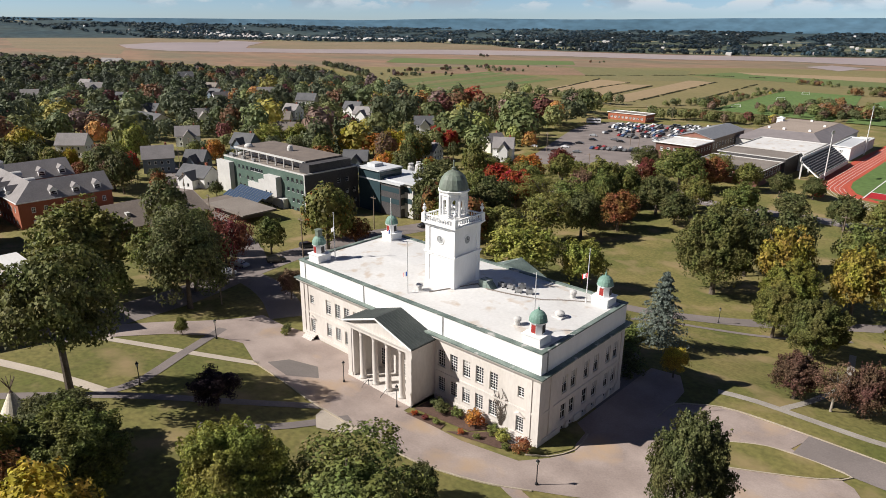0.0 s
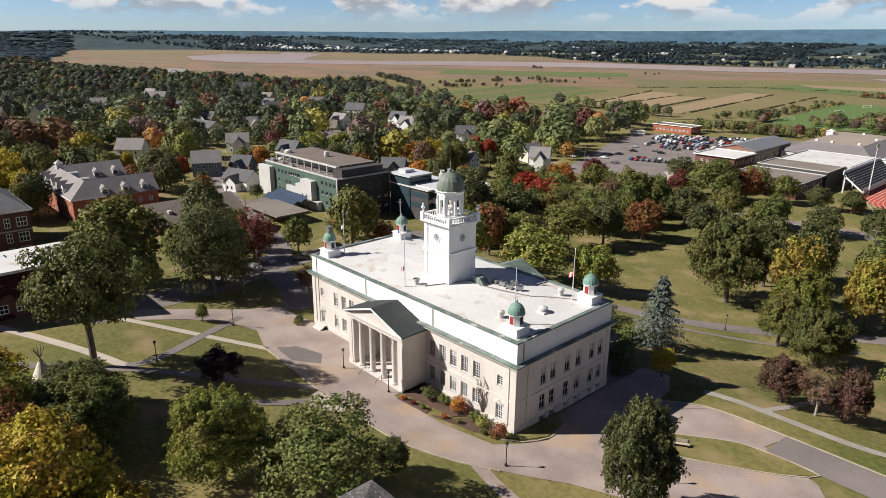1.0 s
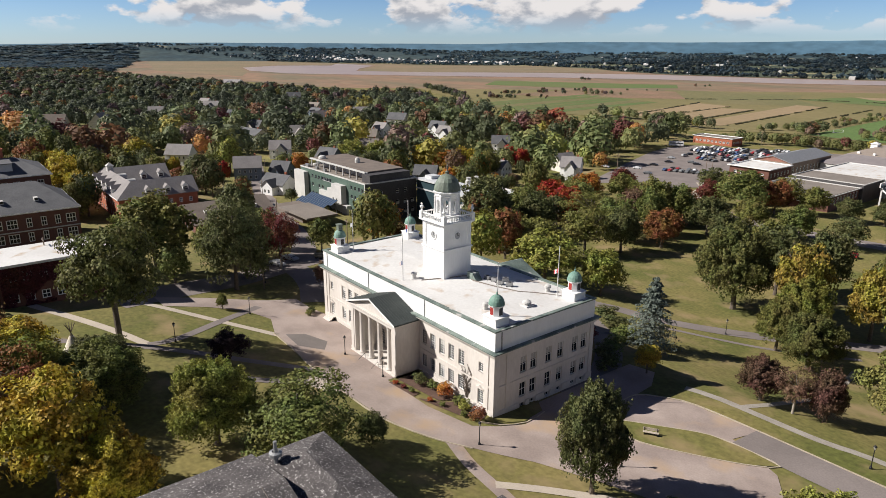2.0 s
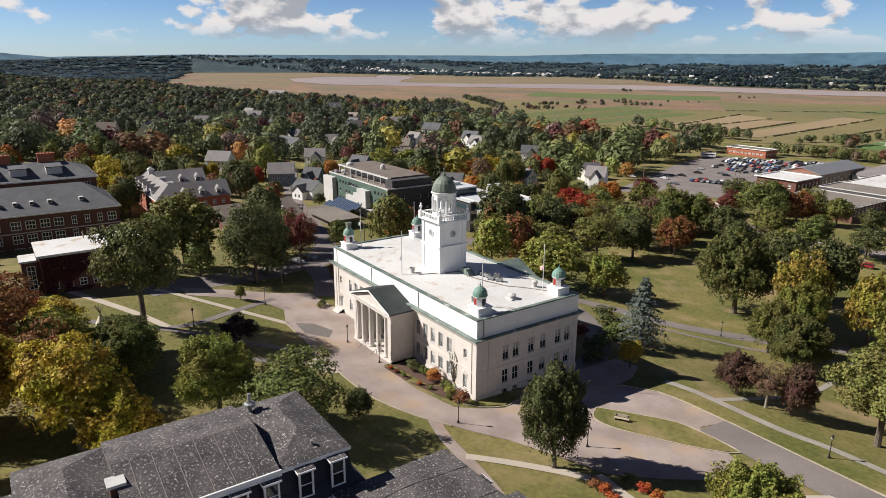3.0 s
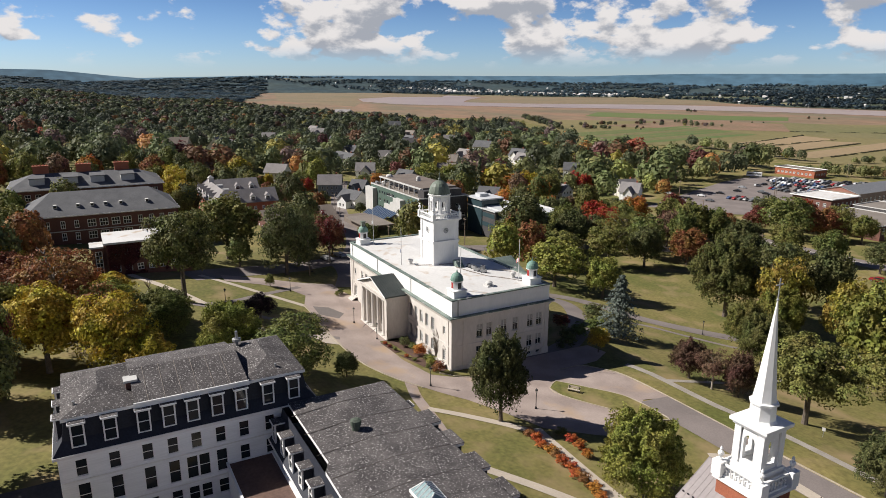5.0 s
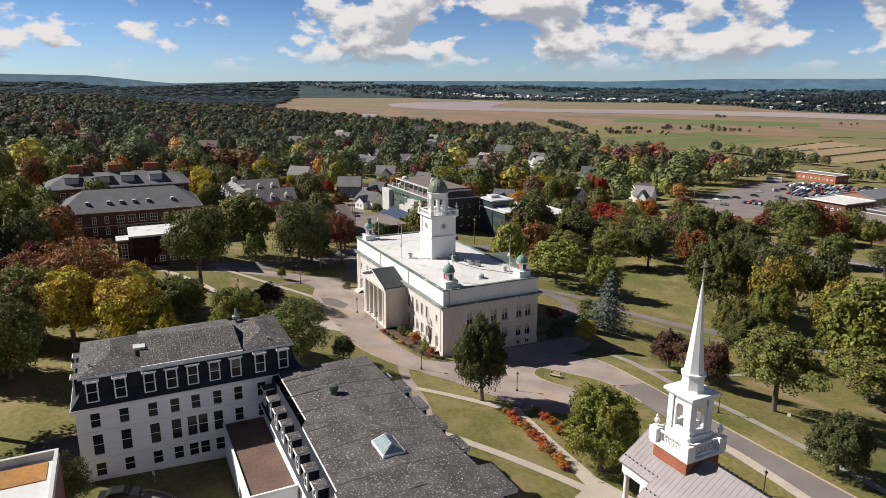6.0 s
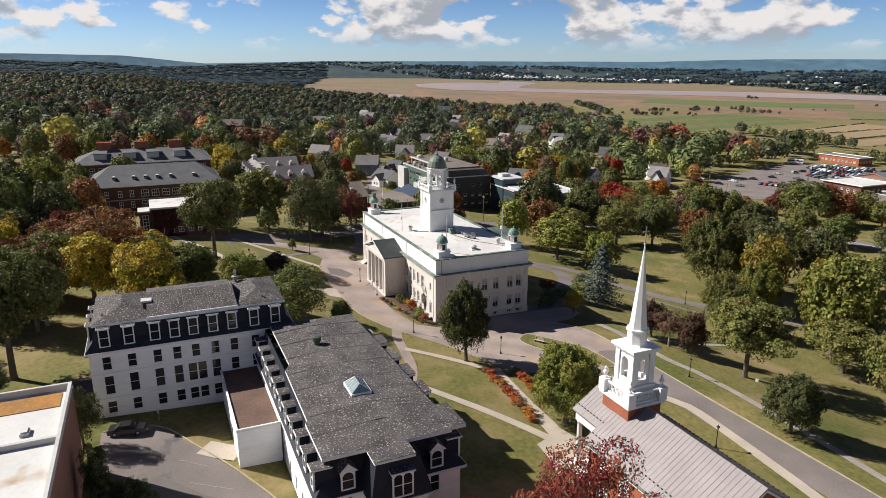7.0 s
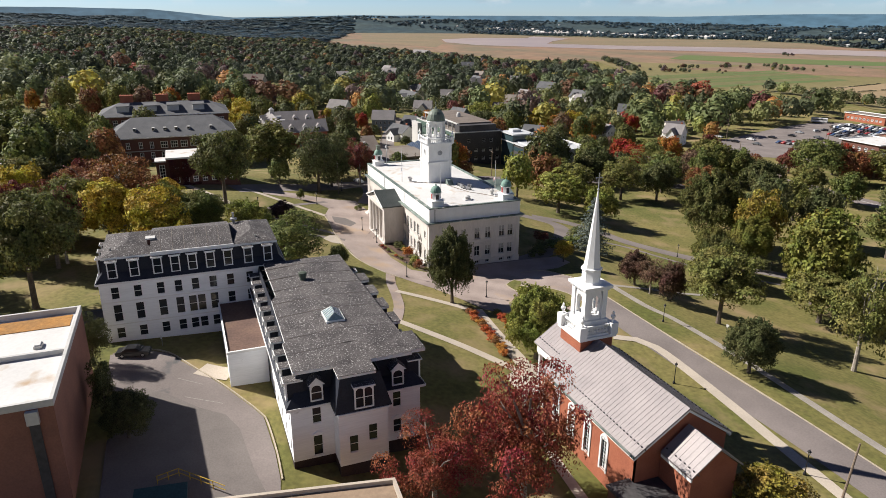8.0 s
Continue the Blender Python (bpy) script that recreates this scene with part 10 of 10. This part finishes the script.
# ---- teal canopy with yellow rails at the bottom of the court ----
tc = thing("stair_canopy", 28, 9, land(28, 9), "teal flat canopy with a yellow metal rail frame", "canopy")
zc = land(28, 9)
bm = bmesh.new()
box(bm, 25.0, 6.9, zc - 0.6, 34.5, 11.6, zc + 1.0)
part("wall", bm, M_BRICKD, tc)
bm = bmesh.new()
prism(bm, [(24.5, 6.6), (34.8, 5.9), (34.8, 11.5), (25.2, 11.9)], zc + 1.01, zc + 1.25)
part("canopy_roof", bm, M_TEAL, tc)
RAIL = [(23.3, 8.8), (22.6, 11.0), (24.6, 13.2), (26.8, 15.6)]
for (ax, ay), (bx, by) in zip(RAIL, RAIL[1:]):
    for up in (0.55, 1.1):
        bm = bmesh.new()
        tube(bm, (ax, ay, land(ax, ay) + up), (bx, by, land(bx, by) + up), 0.05, 0.05, 5)
        part("rail", bm, M_YELLOW, tc)
    for f in (0.0, 0.5):
        x, y = ax + (bx - ax) * f, ay + (by - ay) * f
        bm = bmesh.new()
        tube(bm, (x, y, land(x, y) - 0.1), (x, y, land(x, y) + 1.13), 0.05, 0.05, 5)
        part("rail_post", bm, M_YELLOW, tc)


# ---- bushes and beds ----
def bush(x, y, h, w, c, label):
    t = thing("bush", x, y, land(x, y) + 0.05, label, "bush", (x * 37) % 360, "garden bushes", local=True)
    ob = new("foliage", BUSH[int(abs(x * 7)) % 3])
    ob.parent = t
    ob.scale = (w, w, h)
    ob.color = (*c, 1)


BUSH = [leaf_mesh("foliage", broad_crown(140 + k, 14, 900, 0.044, 0.0, 0.34), M_LEAF) for k in range(3)]
pad("flower_bed_a", [(-59.3, 59.2), (-50, 60.4), (-47.6, 63.9), (-59.4, 63.9)], M_SOIL, "mulched flower bed by the hall", "flower bed", 0.1, 3.0, False)
pad("flower_bed_b", [(-59, 57.2), (-52.8, 57.8), (-53.2, 59.2), (-58.6, 58.6)], M_SOIL, "mulched flower bed beside the drive", "flower bed", 0.1, 3.0, False)
pad("flower_bed_c", [(-52, 58), (-44.5, 60.2), (-41.6, 62.6), (-42.4, 63.9), (-47, 63.9), (-49.2, 60.8)], M_SOIL, "mulched flower bed at the hall corner", "flower bed", 0.1, 3.0, False)
for x, y, h, w, c, l in ((-57.6, 62.2, 1.7, 2.6, DEEP, "dark green clipped shrub in the bed"), (-55.6, 61.4, 2.0, 2.8, DEEP, "dark green shrub in the bed"), (-53.4, 62.2, 1.8, 2.4, GREEN, "green shrub in the bed"), (-50.3, 62.2, 2.8, 4.0, ORANGE, "orange autumn shrub against the hall"), (-47.2, 62.4, 1.6, 2.4, GREEN, "green shrub in the bed"), (-45.2, 62.0, 1.8, 3.0, LIME, "pale yellow-green shrub in the bed"), (-41.9, 61.8, 2.3, 2.9, RUST, "russet shrub at the hall corner"), (-43.8, 60.6, 1.0, 1.6, GREEN, "low green shrub at the drive"), (-58, 58, 0.7, 1.4, RED, "red flowers in the bed"), (-56.2, 58.3, 0.7, 1.4, WINE, "dark red flowers in the bed"), (-54.2, 58.5, 0.9, 1.4, GREEN, "low green shrub in the bed"), (-50.2, 59.2, 0.7, 1.4, RED, "red flowers in the bed"), (-48.0, 59.9, 0.8, 1.4, GREEN, "low green shrub in the bed"),
    (-94.5, 61.8, 1.6, 2.6, DEEP, "dark green shrub by the hall steps"), (-93.5, 60.6, 1.2, 2.0, OLIVE, "olive shrub by the hall steps"), (-41.5, 92, 3.4, 5, DEEP, "dark green shrub behind the hall"), (-45, 95, 3, 5, DEEP, "dark green shrub behind the hall"), (-46, 99, 3.2, 6, GREEN, "green shrub behind the hall"), (-52, 99, 3.4, 5, WINE, "wine-red shrub behind the hall")):
    bush(x, y, h, w, c, l)
EMBER = (0.42, 0.16, 0.05)
for k in range(11):
    bush(-13.6 + 1.75 * k, 62.1 - 0.15 * k + 0.25 * math.sin(k * 2.3), 1.35 + 0.2 * math.sin(k * 1.7), 2.5 + 0.3 * math.sin(k * 3.1), EMBER if k % 4 else RUST, "orange-red autumn bush in the hedge by the walk")
for x, y, h, w, c, l in ((-9.7, 66.9, 1.5, 2.5, EMBER, "orange-red autumn bush beside the walk"), (-7.5, 66.6, 1.5, 2.4, EMBER, "orange-red autumn bush beside the walk"), (-5.2, 66.0, 1.3, 2.2, EMBER, "orange-red autumn bush beside the walk"), (-12.4, 67.2, 1.1, 2.2, OLIVE, "low olive bush beside the walk"), (-62.2, 117.7, 3.0, 7, DEEP, "dark green shrub thicket behind the hall"), (-55.7, 112.7, 3.2, 7, DEEP, "dark green shrub thicket behind the hall"), (-49.7, 107, 3.0, 6, GREEN, "green shrub thicket behind the hall")):
    bush(x, y, h, w, c, l)


# ---- goals on the pitches ----
def goal(x, y, rz):
    z = land(x, y) + 0.6
    g = thing("soccer_goal", x, y, z, "white metal soccer goal on the pitch", "goal", rz, "soccer goals", local=True)
    for nm, a, b in (("post", (-3.7, 0, 0), (-3.7, 0, 2.5)), ("post", (3.7, 0, 0), (3.7, 0, 2.5)), ("crossbar", (-3.7, 0, 2.5), (3.7, 0, 2.5)), ("stay", (-3.7, 0, 2.5), (-3.7, 2.2, 0)), ("stay", (3.7, 0, 2.5), (3.7, 2.2, 0)), ("ground_bar", (-3.7, 2.2, 0.05), (3.7, 2.2, 0.05))):
        bm = bmesh.new()
        tube(bm, a, b, 0.16 if nm != "stay" else 0.08, 0.08, 6)
        part(nm, bm, M_WHITE, g)


for gx, gy, gr in ((-196, 774, 40), (-197, 695, 40), (-133, 657, 30), (-122, 661, 30), (-113, 674, 30), (-205, 600, 40)):
    goal(gx, gy, gr)


# ---- timber poles with wires ----
def pole(x, y, h, lean=0.0, arm=True):
    z = land(x, y)
    t = thing("utility_pole", x, y, z, "weathered timber utility pole beside the road", "utility pole", group="utility poles", local=True)
    bm = bmesh.new()
    tube(bm, (0, 0, -0.6), (lean, 0, h), 0.17, 0.11, 8)
    part("post", bm, M_WOOD, t)
    if arm:
        bm = bmesh.new()
        box(bm, lean * 0.93 - 1.1, -0.16, h - 0.75, lean * 0.93 + 1.1, -0.05, h - 0.6)
        part("crossarm", bm, M_WOOD, t)
        for k in (-0.9, -0.3, 0.3, 0.9):
            bm = bmesh.new()
            lathe(bm, [(0.0, h - 0.6), (0.05, h - 0.6), (0.06, h - 0.5), (0.03, h - 0.42), (0.0, h - 0.42)], 8)
            bmesh.ops.translate(bm, vec=(lean * 0.93 + k, -0.1, 0), verts=bm.verts[:])
            part("insulator", bm, M_STEEL, t)


pole(47.3, 84.0, 8.0, 0.5, False)
for px, py in ((-114, 60), (-131, 92), (-147, 130), (-136, 196), (-150, 262), (-176, 352), (-198, 300), (-160, 330), (-176, 92), (-215, 104), (-262, 126), (-300, 150), (-340, 240), (-225, 470), (-206, 474), (-176, 492), (-90, 222), (-40, 226), (-128, 20), (-128, -12)):
    pole(px, py, 10.5)


# ---- dark red creeper on the annex front ----
def creeper():
    rng = np.random.default_rng(77)
    n = 5200
    y, z = rng.uniform(10.9, 25, n), rng.uniform(5.2, 13.0, n)
    keep = np.array([noise.noise(Vector((b * 0.35, c * 0.35, 4))) + 0.10 * (c - 7.5) - 0.03 * (b - 16) > -0.1 for b, c in zip(y, z)])
    y, z = y[keep], z[keep]
    cs = np.stack([np.full(len(y), -117.42) + rng.uniform(0, 0.18, len(y)), y, z], axis=1)
    ns = rng.normal(size=(len(y), 3)) * 0.4 + np.array([1.0, 0, 0.2])
    me = leaf_mesh("creeper", leaf_points(cs, ns / np.linalg.norm(ns, axis=1)[:, None], 0.2, rng), M_LEAF)
    ob = new("creeper", me)
    ob.color = (0.085, 0.024, 0.024, 1)
    tagged(ob, "dark red autumn creeper covering the brick annex wall", "creeper", kind="stuff")


creeper()
